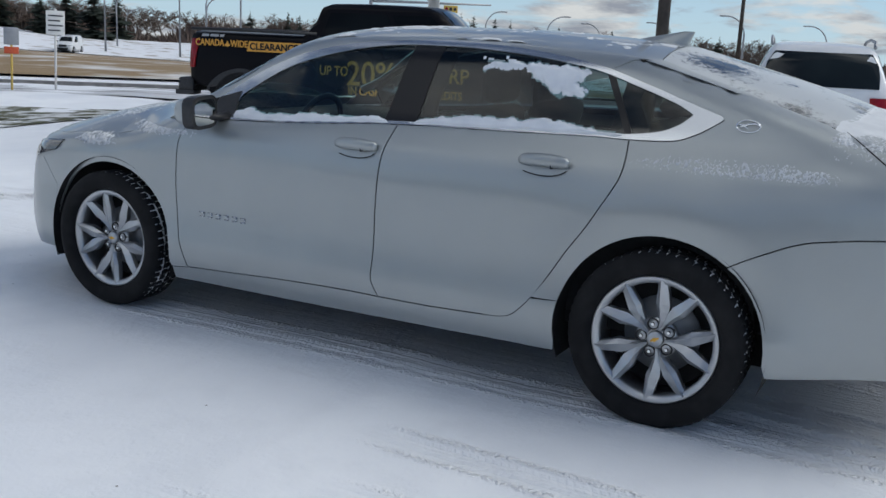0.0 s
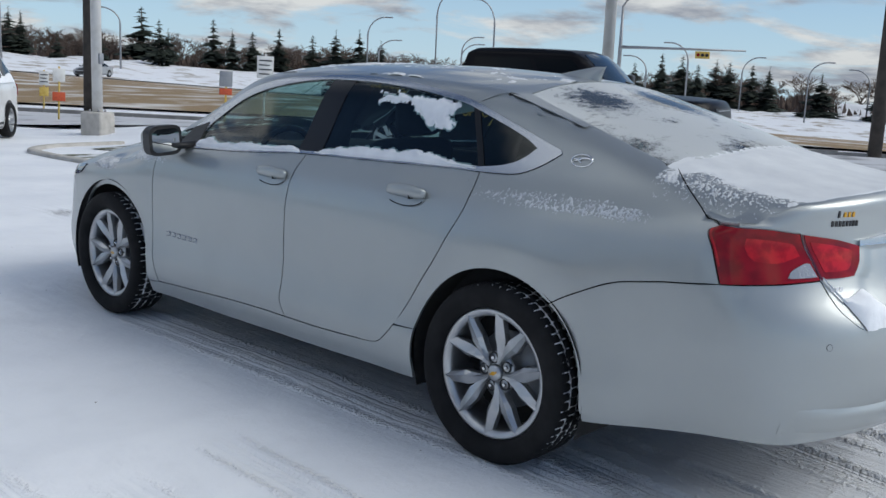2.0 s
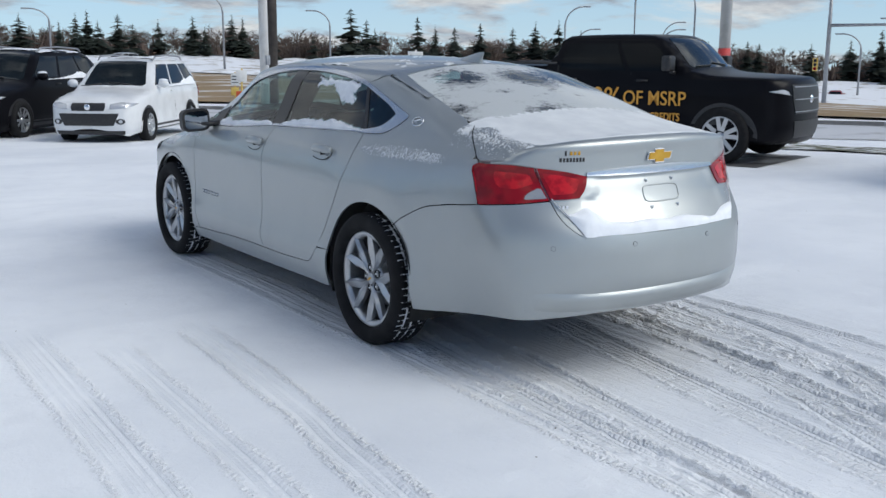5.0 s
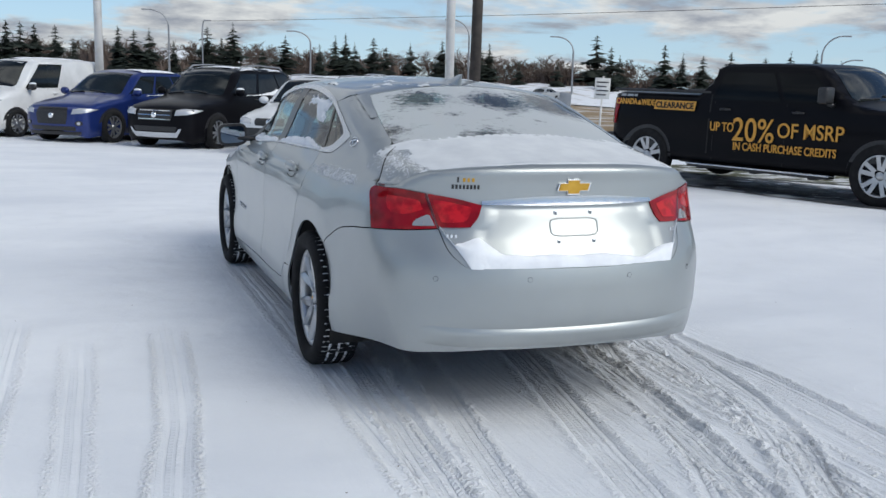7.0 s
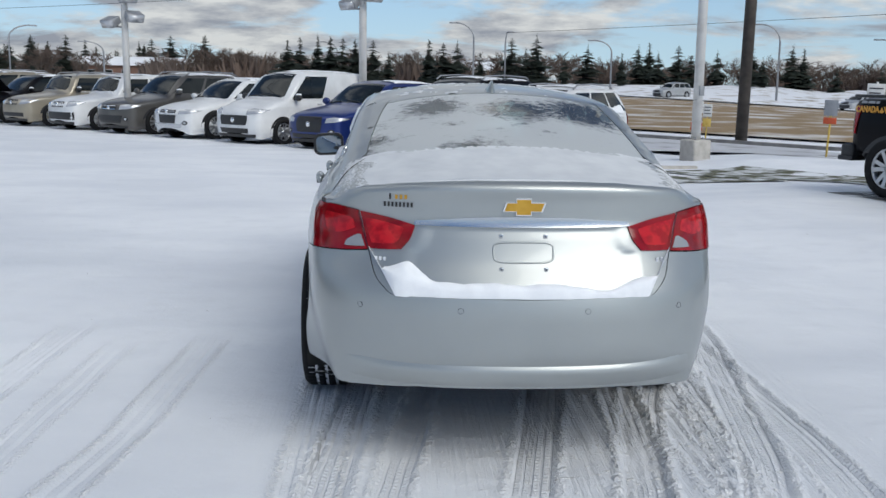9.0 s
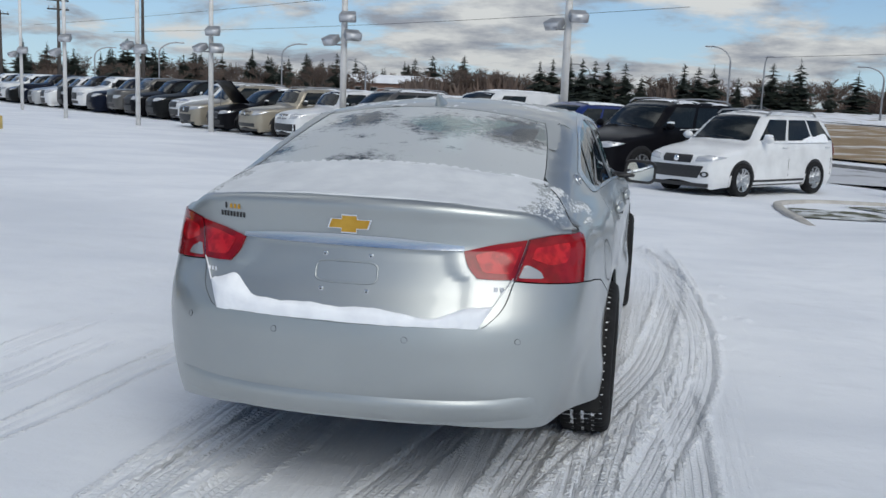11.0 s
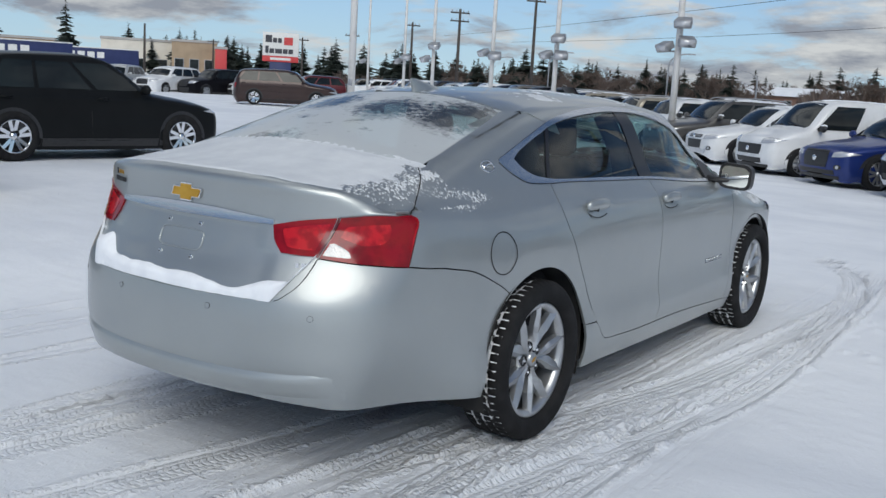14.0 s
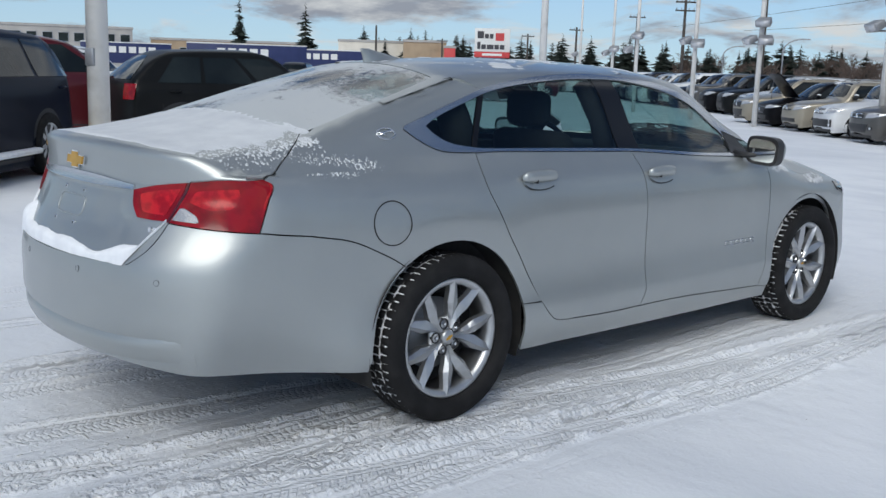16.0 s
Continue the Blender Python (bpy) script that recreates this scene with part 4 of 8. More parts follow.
# rear bumper
bumper_half = join(inset(seam_bumper, 0, -G), inset(lamp_foot, 0, -G), inset(lamp_bottom[::-1], 0, -0.004), rear_line([(0.578, 0.847), (0.553, 0.765), (0.51, 0.716), (0.49, 0.703)]), rear_line([(0.49, 0.703), (0.388, 0.700), (0.0, 0.697)]),
                   [(at_rear(0.0, 0.5), 0.352), (at_rear(0.4, 0.5), 0.350), (at_rear(0.66, 0.5), 0.328), (SEDAN.length(0.79, -2.2), 0.302), (-2.0, 0.284), (-1.83, 0.268)], [q for q in rear_arch if q[0] < -1.55 and 0.268 < q[1] < 0.655][::-1])
BUMPER = SEDAN.skin("rear_bumper", [dict(outline=bumper_half, cell=0.035, sign=k, rim=0.014) for k in (-1, 1)], SILVER, sedan, "silver rear bumper with parking sensors")
# the lip along the bumper's foot
bm = bmesh.new()
rows = []
for x in np.linspace(-0.70, 0.70, 57):
    rise, out = 0.10 * abs(x) ** 6, 1 - step(0.58, 0.70, abs(x))
    rows.append([bm.verts.new((x, float(rear(x, z + rise)) - d * out + 0.002, z + rise)) for z, d in ((0.447, -0.004), (0.441, 0.004), (0.434, 0.013), (0.410, 0.015), (0.385, 0.012), (0.366, 0.006), (0.350, -0.006))])
for p, q in zip(rows, rows[1:]):
    for k in range(6):
        bm.faces.new((p[k], p[k + 1], q[k + 1], q[k]))
part("bumper_lip", bm, SILVER, BUMPER)
bm = bmesh.new()
outer = [(x, float(rear(x, 0.690)), 0.697) for x in np.linspace(-0.5, 0.5, 31)]
vo = [bm.verts.new((x, y + 0.004, z)) for x, y, z in outer]
vi = [bm.verts.new((x, y + 0.13, z + 0.012)) for x, y, z in outer]
for i in range(30):
    bm.faces.new((vo[i], vo[i + 1], vi[i + 1], vi[i]))
part("bumper_step", bm, SILVER, BUMPER)
for x, z in ((-0.607, 0.653), (-0.235, 0.655), (0.235, 0.655), (0.607, 0.653)):
    p, n = SEDAN.place([(at_rear(abs(x), z), z)], "side")
    bm = bmesh.new()
    lathe(bm, [(0.0, 0.0008), (0.0095, 0.0008), (0.0095, -0.004)], 20, "z")
    q = Matrix.Translation(p[0] * np.array([np.sign(x), 1, 1])) @ Vector(n[0] * np.array([np.sign(x), 1, 1])).to_track_quat("Z", "Y").to_matrix().to_4x4()
    eye = part("parking_sensor", bm, SILVER, BUMPER, smooth=False)
    eye.matrix_world = q
    bm = bmesh.new()
    lathe(bm, [(0.0098, 0.0010), (0.0110, 0.0010), (0.0110, -0.004)], 20, "z")
    ob = part("sensor_ring", bm, BLACK, BUMPER, smooth=False)
    ob.matrix_world = q
# fuel flap on the right flank
flap = [(-1.725 + 0.083 * math.cos(a), 0.828 + 0.083 * math.sin(a)) for a in np.linspace(0, 2 * math.pi, 41)]
SEDAN.strip("fuel_flap_gap", flap, 0.0045, DARK, sedan, lift=0.0012, sign=1)
# front bumper, plain
fb = join([(1.845, 0.56), (1.86, 0.40), (1.86, 0.22), (SEDAN.length(0.6, 2.2), 0.20), (SEDAN.length(0.0, 2.4), 0.20), (SEDAN.length(0.0, 2.4), 0.80), (SEDAN.length(0.5, 2.2), 0.775), (nose_end, 0.70), (1.99, 0.70)])
SEDAN.skin("front_bumper", [dict(outline=fb, cell=0.06, sign=k, lift=0.001) for k in (-1, 1)], SILVER, sedan)
# aerial fin
bm = bmesh.new()
base = float(top(0.0, -1.15))
rows = []
for t, y0, y1, w in ((0.0, -0.985, -1.215, 0.030), (0.25, -1.02, -1.218, 0.024), (0.55, -1.075, -1.224, 0.016), (0.85, -1.145, -1.232, 0.009), (1.0, -1.19, -1.236, 0.004)):
    row = []
    for k in range(14):
        a = 2 * math.pi * k / 14
        y = (y0 + y1) / 2 + (y0 - y1) / 2 * math.cos(a)
        row.append(bm.verts.new((w * math.sin(a) * (0.35 + 0.65 * math.sin(abs(a if a < math.pi else 2 * math.pi - a) / 2)), y, float(top(0.0, y)) * (1 - t) + t * (base + 0.052) - 0.004 * (1 - t))))
    rows.append(row)
for a, b in zip(rows, rows[1:]):
    for k in range(14):
        bm.faces.new((a[k], a[(k + 1) % 14], b[(k + 1) % 14], b[k]))
bm.faces.new(rows[-1])
part("aerial_fin", bm, SILVER, sedan, "silver shark fin aerial")
# underbody
bm = bmesh.new()
box(bm, (-0.80, -1.0, 0.20), (0.80, 0.95, 0.30), 0.03)
box(bm, (-0.52, 0.9, 0.21), (0.52, 2.05, 0.31), 0.03)
box(bm, (-0.60, -2.45, 0.34), (0.60, -0.95, 0.44), 0.05)
part("underbody", bm, DARK, sedan, "dark underbody")


# wheels
def build_wheel(parent, m):
    hub = bmesh.new()
    lathe(hub, [(0.217, -0.16), (0.235, -0.10), (0.231, -0.02), (0.216, 0.052), (0.222, 0.074), (0.243, 0.084), (0.2485, 0.080), (0.2505, 0.068)], 64)
    wheel = part("wheel", hub, ALLOY, parent, "ten-spoke silver alloy wheel with a winter tyre")
    wheel.matrix_world = m
    bm = bmesh.new()
    tread = [(0.2485, 0.072), (0.2550, 0.098), (0.2720, 0.110), (0.2988, 0.114), (0.3237, 0.108), (0.3368, 0.094), (0.3434, 0.082), (0.3434, 0.053), (0.3357, 0.050), (0.3357, 0.040), (0.3439, 0.037), (0.3445, 0.008), (0.3368, 0.006), (0.3368, -0.006), (0.3445, -0.008),
             (0.3439, -0.037), (0.3357, -0.040), (0.3357, -0.050), (0.3434, -0.053), (0.3434, -0.082), (0.3368, -0.094), (0.3042, -0.112), (0.2402, -0.100), (0.2250, -0.09)]
    rings = lathe(bm, tread, 240)
    # sipes across the blocks, staggered from rib to rib
    for i, ring in enumerate(rings):
        if 6 <= i <= 19:
            for k in range((i // 4) % 4, 240, 4):
                ring[k].co.y *= 0.980
                ring[k].co.z *= 0.980
    tyre = part("tyre", bm, RUBBER, wheel, "black tyre with snow in its tread")
    bm = bmesh.new()
    lathe(bm, [(0.326, 0.096), (0.3385, 0.083), (0.3395, 0.0), (0.3385, -0.083), (0.326, -0.096)], 90)
    part("tread_snow", bm, TREADSNOW, tyre, "snow packed in the tread")
    bm = bmesh.new()
    lathe(bm, [(0.0, -0.03), (0.150, -0.03), (0.150, -0.045), (0.0, -0.045)], 40)
    part("brake_disc", bm, STEEL, wheel)
    bm = bmesh.new()
    lathe(bm, [(0.0, -0.06), (0.215, -0.06)], 40)
    part("wheel_back", bm, DARK, wheel)
    for k in range(5):
        lug = math.pi / 2 - 0.17 + k * 2 * math.pi / 5
        for hand in (-1, 1):
            bm = bmesh.new()
            rows = []
            # radius, angle from the lug, half width, face depth
            for r, off, w, x in ((0.036, 32.5, 0.008, 0.056), (0.070, 29.5, 0.012, 0.059), (0.108, 25.4, 0.021, 0.066), (0.136, 22.6, 0.0275, 0.072), (0.185, 20.0, 0.0205, 0.077), (0.230, 18.4, 0.0165, 0.079)):
                r, w = r * 1.053, w * 1.12
                a = lug + hand * radians(off)
                c = np.array([math.cos(a), math.sin(a)])
                d = np.array([-math.sin(a), math.cos(a)])
                row = []
                for e, h in ((-1, -0.034), (-0.90, -0.010), (-0.30 * hand, 0.004), (0.90, -0.010), (1, -0.034)):
                    q = c * r + d * e * w
                    row.append(bm.verts.new((x + h, q[0], q[1])))
                rows.append(row)
            for a, b in zip(rows, rows[1:]):
                for i in range(4):
                    bm.faces.new((a[i], a[i + 1], b[i + 1], b[i]))
            bmesh.ops.recalc_face_normals(bm, faces=bm.faces)
            part("spoke", bm, ALLOY, wheel, smooth=False)
        bm = bmesh.new()
        lathe(bm, [(0.0, 0.058), (0.006, 0.058), (0.0085, 0.053), (0.0085, 0.030)], 6)
        nut = part("lug_nut", bm, CHROME, wheel, smooth=False)
        nut.location = (0, 0.0575 * math.cos(lug), 0.0575 * math.sin(lug))
        bm = bmesh.new()
        lathe(bm, [(0.0085, 0.036), (0.0175, 0.036), (0.019, 0.054), (0.022, 0.0545), (0.024, 0.040)], 18)
        pocket = part("lug_pocket", bm, BLACK, wheel)
        pocket.location = nut.location
    bm = bmesh.new()
    lathe(bm, [(0.0, 0.069), (0.026, 0.067), (0.031, 0.062), (0.033, 0.050)], 28)
    part("centre_cap", bm, ALLOY, wheel)
    bm = bmesh.new()
    lathe(bm, [(0.033, 0.048), (0.044, 0.047), (0.080, 0.046), (0.084, 0.030)], 28)
    part("hub_plate", bm, ALLOY, wheel)
    bm = bmesh.new()
    prism(bm, [(x * 0.25, z * 0.25) for x, z in cross], 0.003, Matrix.Translation((0.067, 0, 0)) @ Euler((radians(90), 0, radians(90))).to_matrix().to_4x4())
    part("cap_badge", bm, GOLD, wheel, smooth=False)
    return wheel


for y, turn in ((FRONT_AXLE, 0), (REAR_AXLE, 25)):
    build_wheel(sedan, pose(0.795, y, HUB, turn, 0, 0))
    build_wheel(sedan, pose(-0.795, y, HUB, turn, 0, 180))

# cabin
bm = bmesh.new()
box(bm, (-0.74, -1.55, 0.30), (0.74, 1.15, 0.36), 0.02)
part("cabin_floor", bm, CABIN, sedan)
for x in (-0.38, 0.38):
    for name, parts in (("front_seat", (0.30, -0.32)), ("rear_seat", (-0.62, -1.12))):
        bm = bmesh.new()
        fy, ry = parts
        box(bm, (x - 0.25, ry + 0.1, 0.42), (x + 0.25, fy, 0.60), 0.06, 3)
        seat = part(name, bm, CABIN, sedan, "dark cloth seat")
        bm = bmesh.new()
        box(bm, (x - 0.24, ry - 0.06, 0.52), (x + 0.24, ry + 0.10, 1.13), 0.07, 3)
        for v in bm.verts:
            v.co.y -= (v.co.z - 0.5) * 0.28
        part("backrest", bm, CABIN, seat)
        bm = bmesh.new()
        box(bm, (x - 0.125, ry - 0.23, 1.14), (x + 0.125, ry - 0.12, 1.315 if name == "front_seat" else 1.22), 0.05, 3)
        part("head_rest", bm, CABIN, seat)
bm = bmesh.new()
box(bm, (-0.70, 0.62, 0.55), (0.70, 1.10, 0.985), 0.10, 3)
part("dashboard", bm, CABIN, sedan, "dark dashboard")
bm = bmesh.new()
ring = [(-0.38 + 0.185 * math.cos(a), 0.50 - 0.06 * math.sin(a), 0.93 + 0.175 * math.sin(a)) for a in np.linspace(0, 2 * math.pi, 33)]
tube(bm, ring, [0.016] * 33, 8, cap=False)
tube(bm, [(-0.56, 0.50, 0.92), (-0.38, 0.53, 0.91), (-0.20, 0.50, 0.92)], [0.018, 0.04, 0.018], 8)
part("steering_wheel", bm, BLACK, sedan, "black steering wheel")
bm = bmesh.new()
box(bm, (-0.70, -1.95, 0.98), (0.70, -1.42, 1.03), 0.02)
part("parcel_shelf", bm, CABIN, sedan)
for sign in (-1, 1):
    bm = bmesh.new()
    box(bm, (sign * 0.72 - 0.02, -1.75, 0.35), (sign * 0.72 + 0.02, 0.95, 0.98), 0.015)
    part("door_lining", bm, CABIN, sedan)
    bm = bmesh.new()
    tube(bm, [(sign * 0.70, -0.26, 0.95), (sign * 0.655, -0.29, 1.18), (sign * 0.56, -0.32, 1.36)], [0.05, 0.05, 0.05], 8)
    part("pillar_lining", bm, CABIN, sedan)
    bm = bmesh.new()
    tube(bm, [(sign * 0.66, -1.18, 1.05), (sign * 0.61, -1.20, 1.20), (sign * 0.53, -1.20, 1.34)], [0.075, 0.07, 0.06], 8)
    part("rear_pillar_lining", bm, CABIN, sedan)
roof_lin = join([(0.0, 0.30), (0.0, -1.15)], [(0.45, -1.15), (0.48, 0.30)])
SEDAN.skin("head_lining", [dict(outline=roof_lin, kind="top", cell=0.12, sign=k, lift=-0.05, rim=0) for k in (-1, 1)], CABIN, sedan)


# ---- ground ----
def lie(x, y):
    """Height of the land: level lot, falling away to the east."""
    d = np.maximum(0, x - 18.0)
    stand = 0.115 * np.clip(2.2 - np.hypot(x - 7.3, (y - 4.8) * 0.8) / 2.4, 0, 1)
    verge = 0.175 * np.clip(1.75 - np.hypot(x - 8.8, y - 13.8) / 2.2, 0, 1)
    return -0.055 * d * d / (d + 8.0) - 0.014 * np.clip(0.7 * x + 0.8 * y - 3.0, 0, 14) + stand * stand * (3 - 2 * stand / 0.115) / 0.115 + verge * verge * (3 - 2 * verge / 0.175) / 0.175


def across(x, y):
    return 0.8 * x + 0.6 * y


def lines(dense_lo, dense_hi, fine, far):
    inner = np.arange(dense_lo, dense_hi, fine)
    steps, out = [], fine
    reach = 0.0
    while reach < far:
        out *= 1.16
        reach += out
        steps.append(reach)
    steps = np.array(steps)
    return np.concatenate([dense_lo - steps[::-1], inner, dense_hi - fine + steps])


gx, gy = lines(-3.3, 2.5, 0.0135, 900), lines(-4.6, 3.2, 0.0135, 900)
GX, GY = np.meshgrid(gx, gy)
rng = np.random.default_rng(7)
_cells = rng.random((256, 256))


def value_noise(x, y):
    xi, yi = np.floor(x).astype(int), np.floor(y).astype(int)
    fx, fy = x - xi, y - yi
    fx, fy = fx * fx * (3 - 2 * fx), fy * fy * (3 - 2 * fy)
    g = lambda a, b: _cells[a % 256, b % 256]
    return (g(xi, yi) * (1 - fx) + g(xi + 1, yi) * fx) * (1 - fy) + (g(xi, yi + 1) * (1 - fx) + g(xi + 1, yi + 1) * fx) * fy


near = np.exp(-(np.maximum(0, np.hypot(GX, GY) - 7) / 6) ** 2)
GZ = lie(GX, GY) + near * (0.018 * (value_noise(GX * 1.3, GY * 1.3) - 0.5) + 0.006 * (value_noise(GX * 4, GY * 4 + 40) - 0.5) + 0.0015 * (value_noise(GX * 13, GY * 13) - 0.5))
WORN, RUN, SIDE, CREST = (np.zeros_like(GX) for _ in range(4))
# tyre tracks: centre lines and widths
# points, width, depth, how lumpy, tread ribs across
TRACKS = [
    ([(0.66, -0.9), (0.62, -1.45), (0.55, -2.18), (0.46, -2.81), (0.35, -3.33), (0.10, -4.6), (-0.3, -6.4)], 0.16, 0.016, 1.0, 3),
    ([(0.96, -0.9), (0.94, -1.39), (0.85, -2.54), (0.69, -3.39), (0.45, -4.6), (0.1, -6.4)], 0.15, 0.013, 0.3, 4),
    ([(1.22, -0.4), (1.25, -1.3), (1.26, -2.3), (1.21, -3.06), (1.05, -4.6), (0.8, -6.4)], 0.17, 0.016, 0.4, 4),
    ([(0.32, -0.9), (0.25, -1.53), (0.07, -2.55), (-0.06, -3.25), (-0.3, -4.6), (-0.7, -6.4)], 0.17, 0.012, 0.3, 4),
    ([(-0.25, -0.9), (-0.33, -1.58), (-0.46, -2.52), (-0.55, -3.17), (-0.75, -4.6), (-1.05, -6.4)], 0.12, 0.012, 0.5, 3),
    ([(-0.6, -0.9), (-0.64, -1.53), (-0.71, -2.48), (-0.76, -3.13), (-0.9, -4.6), (-1.1, -6.4)], 0.16, 0.013, 0.5, 3),
    ([(-1.52, -0.5), (-1.55, -1.18), (-1.60, -2.05), (-1.68, -2.70), (-1.9, -4.6), (-2.2, -6.4)], 0.13, 0.0035, 1.0, 2),
    ([(-2.0, -0.6), (-2.01, -1.4), (-2.03, -2.05), (-2.05, -2.75), (-2.15, -4.6), (-2.3, -6.4)], 0.11, 0.0015, 0.4, 2),
    ([(-2.36, -0.2), (-2.37, -0.8), (-2.40, -2.2), (-2.45, -3.4), (-2.6, -5.0), (-2.8, -6.4)], 0.16, 0.002, 0.5, 4),
    ([(-0.2, -4.4), (0.37, -3.07), (0.66, -1.83), (0.85, -1.18), (1.03, -0.35), (1.13, 0.59), (1.23, 1.87), (1.25, 3.0)], 0.17, 0.014, 0.5, 4),
    ([(0.45, -3.8), (0.92, -2.77), (1.18, -1.44), (1.33, -0.47), (1.38, 0.57), (1.34, 1.6), (1.22, 3.0), (0.92, 4.3), (0.40, 5.3)], 0.18, 0.018, 0.5, 4),
    ([(0.2, -3.9), (0.74, -3.05), (0.95, -1.78), (1.13, -0.94), (1.32, 0.24), (1.38, 1.5), (1.36, 2.6), (1.25, 4.0)], 0.07, -0.020, 0.9, 0),
    ([(1.09, 0.17), (1.19, 1.64), (1.23, 3.22), (1.07, 4.9)], 0.15, 0.014, 0.6, 3),
    ([(0.80, -4.6), (0.80, -3.0), (0.80, -1.3), (0.80, 1.5)], 0.20, 0.003, 0.9, 4),
    ([(-0.80, -4.6), (-0.80, -3.0), (-0.80, -1.3), (-0.80, 1.5)], 0.20, 0.003, 1.0, 4),
]
for line, width, depth, lumpy, ribs in TRACKS:
    line = np.array(smooth_line(line, 8))
    lo, hi = line.min(0) - 0.4, line.max(0) + 0.4
    cut = (slice(*np.searchsorted(gy, (lo[1], hi[1]))), slice(*np.searchsorted(gx, (lo[0], hi[0]))))
    PX, PY = GX[cut], GY[cut]
    best, run, side = np.full(PX.shape, 9.0), np.zeros_like(PX), np.zeros_like(PX)
    total = 0.0
    for a, b in zip(line, line[1:]):
        d = b - a
        n = np.hypot(*d)
        t = np.clip(((PX - a[0]) * d[0] + (PY - a[1]) * d[1]) / (n * n), 0, 1)
        px, py = PX - a[0] - t * d[0], PY - a[1] - t * d[1]
        r = np.hypot(px, py)
        m = r < best
        best = np.where(m, r, best)
        side = np.where(m, (px * d[1] - py * d[0]) / n, side)
        run = np.where(m, total + t * n, run)
        total += n
    fade = step(-0.02, 0.35, run) * step(total + 0.02, total - 0.35, run) * near[cut]
    best = best + 0.007 * (value_noise(PX * 14 + 5, PY * 14) - 0.5) + 0.016 * (value_noise(PX * 2.3, PY * 2.3 + 7) - 0.5)
    groove = step(width / 2 + 0.014, width / 2 - 0.014, best) * fade
    crest = np.exp(-((best - width / 2 - 0.024) / 0.019) ** 2) * fade
    lumps = value_noise(PX * 24 + 9, PY * 24) * (0.5 + value_noise(PX * 6, PY * 6 + 3))
    rib = np.cos(side / width * 2 * math.pi * ribs) if ribs else 0.0
    GZ[cut] += -0.62 * depth * groove + 0.0028 * groove * rib + abs(depth) * (0.42 + 0.65 * lumpy) * crest * lumps + groove * 0.006 * lumpy * (lumps - 0.5)
    mark = groove * (max(0.0, depth) / 0.012) ** 0.6
    RUN[cut], SIDE[cut] = np.where(mark > WORN[cut], run, RUN[cut]), np.where(mark > WORN[cut], side, SIDE[cut])
    WORN[cut] = np.maximum(WORN[cut], mark)
    CREST[cut] = np.maximum(CREST[cut], crest * (0.35 + 0.65 * lumpy))
# clods thrown up beside the curving track
clods = random.Random(5)
for k in range(20):
    cx, cy, cr = clods.gauss(1.52, 0.10), clods.uniform(0.6, 2.6), clods.uniform(0.012, 0.045)
    GZ += np.exp(-(((GX - cx) / cr) ** 2 + ((GY - cy) / (cr * 1.6)) ** 2)) * cr * 0.45
GZ += near * 0.006 * np.maximum(0, value_noise(GX * 9 + 3, GY * 9) - 0.62) * step(3.2, 1.0, np.abs(GX - 0.6)) * 2
under = step(1.15, 0.5, np.abs(GX)) * step(3.9, 3.0, np.abs(GY + 0.2))
nx, ny = len(gx), len(gy)
me = bpy.data.meshes.new("ground")
ids = np.arange(nx * ny).reshape(ny, nx)
quads = np.stack([ids[:-1, :-1], ids[:-1, 1:], ids[1:, 1:], ids[1:, :-1]], -1).reshape(-1, 4)
me.from_pydata(np.stack([GX, GY, GZ], -1).reshape(-1, 3).tolist(), [], quads.tolist())
me.shade_smooth()
worn = me.attributes.new("worn", "FLOAT", "POINT")
# melted by the exhaust; also greyer under the car and over the tracks
melt_and_grey = np.clip(np.exp(-(((GX + 0.12) / 0.30) ** 2 + ((GY + 2.9) / 0.8) ** 2)) * 0.30 + 0.20 * under + 0.12 * step(1.75, 1.2, GX) * step(-1.1, -0.7, GX) * near * step(4.0, 1.5, np.abs(GY + 0.5)), 0, 1)
worn.data.foreach_set("value", np.clip(0.12 * WORN * near + melt_and_grey, 0, 1).ravel())
for word, data in (("churn", step(1.85, 1.35, GX) * step(-1.25, -0.75, GX) * near * step(5.5, 3.0, np.abs(GY + 1.0)) * (0.45 + 0.55 * step(0.9, 0.3, np.abs(GX - 0.62)))), ("tread", np.clip(WORN * near, 0, 1)), ("along", RUN), ("aside", SIDE), ("crest", np.clip(CREST, 0, 1))):
    layer = me.attributes.new(word, "FLOAT", "POINT")
    layer.data.foreach_set("value", data.ravel())
GROUND = bpy.data.materials.new("packed_snow")
GROUND.use_nodes = True
t = GROUND.node_tree
b = t.nodes["Principled BSDF"]
tc = t.nodes.new("ShaderNodeTexCoord")
at = t.nodes.new("ShaderNodeAttribute")
at.attribute_name = "worn"


def noise_node(scale, detail=6):
    n = t.nodes.new("ShaderNodeTexNoise")
    n.inputs["Scale"].default_value, n.inputs["Detail"].default_value = scale, detail
    t.links.new(tc.outputs["Object"], n.inputs["Vector"])
    return n


def mix_node(fac, a, c):
    x = t.nodes.new("ShaderNodeMix")
    x.data_type = "RGBA"
    for k, v in ((6, a), (7, c)):
        if isinstance(v, tuple):
            x.inputs[k].default_value = (*v, 1)
        else:
            t.links.new(v, x.inputs[k])
    t.links.new(fac, x.inputs["Factor"])
    return x.outputs[2]


def range_node(value, lo, hi, most=1.0):
    r = t.nodes.new("ShaderNodeMapRange")
    r.inputs["From Min"].default_value, r.inputs["From Max"].default_value, r.inputs["To Max"].default_value = lo, hi, most
    t.links.new(value, r.inputs["Value"])
    return r.outputs["Result"]


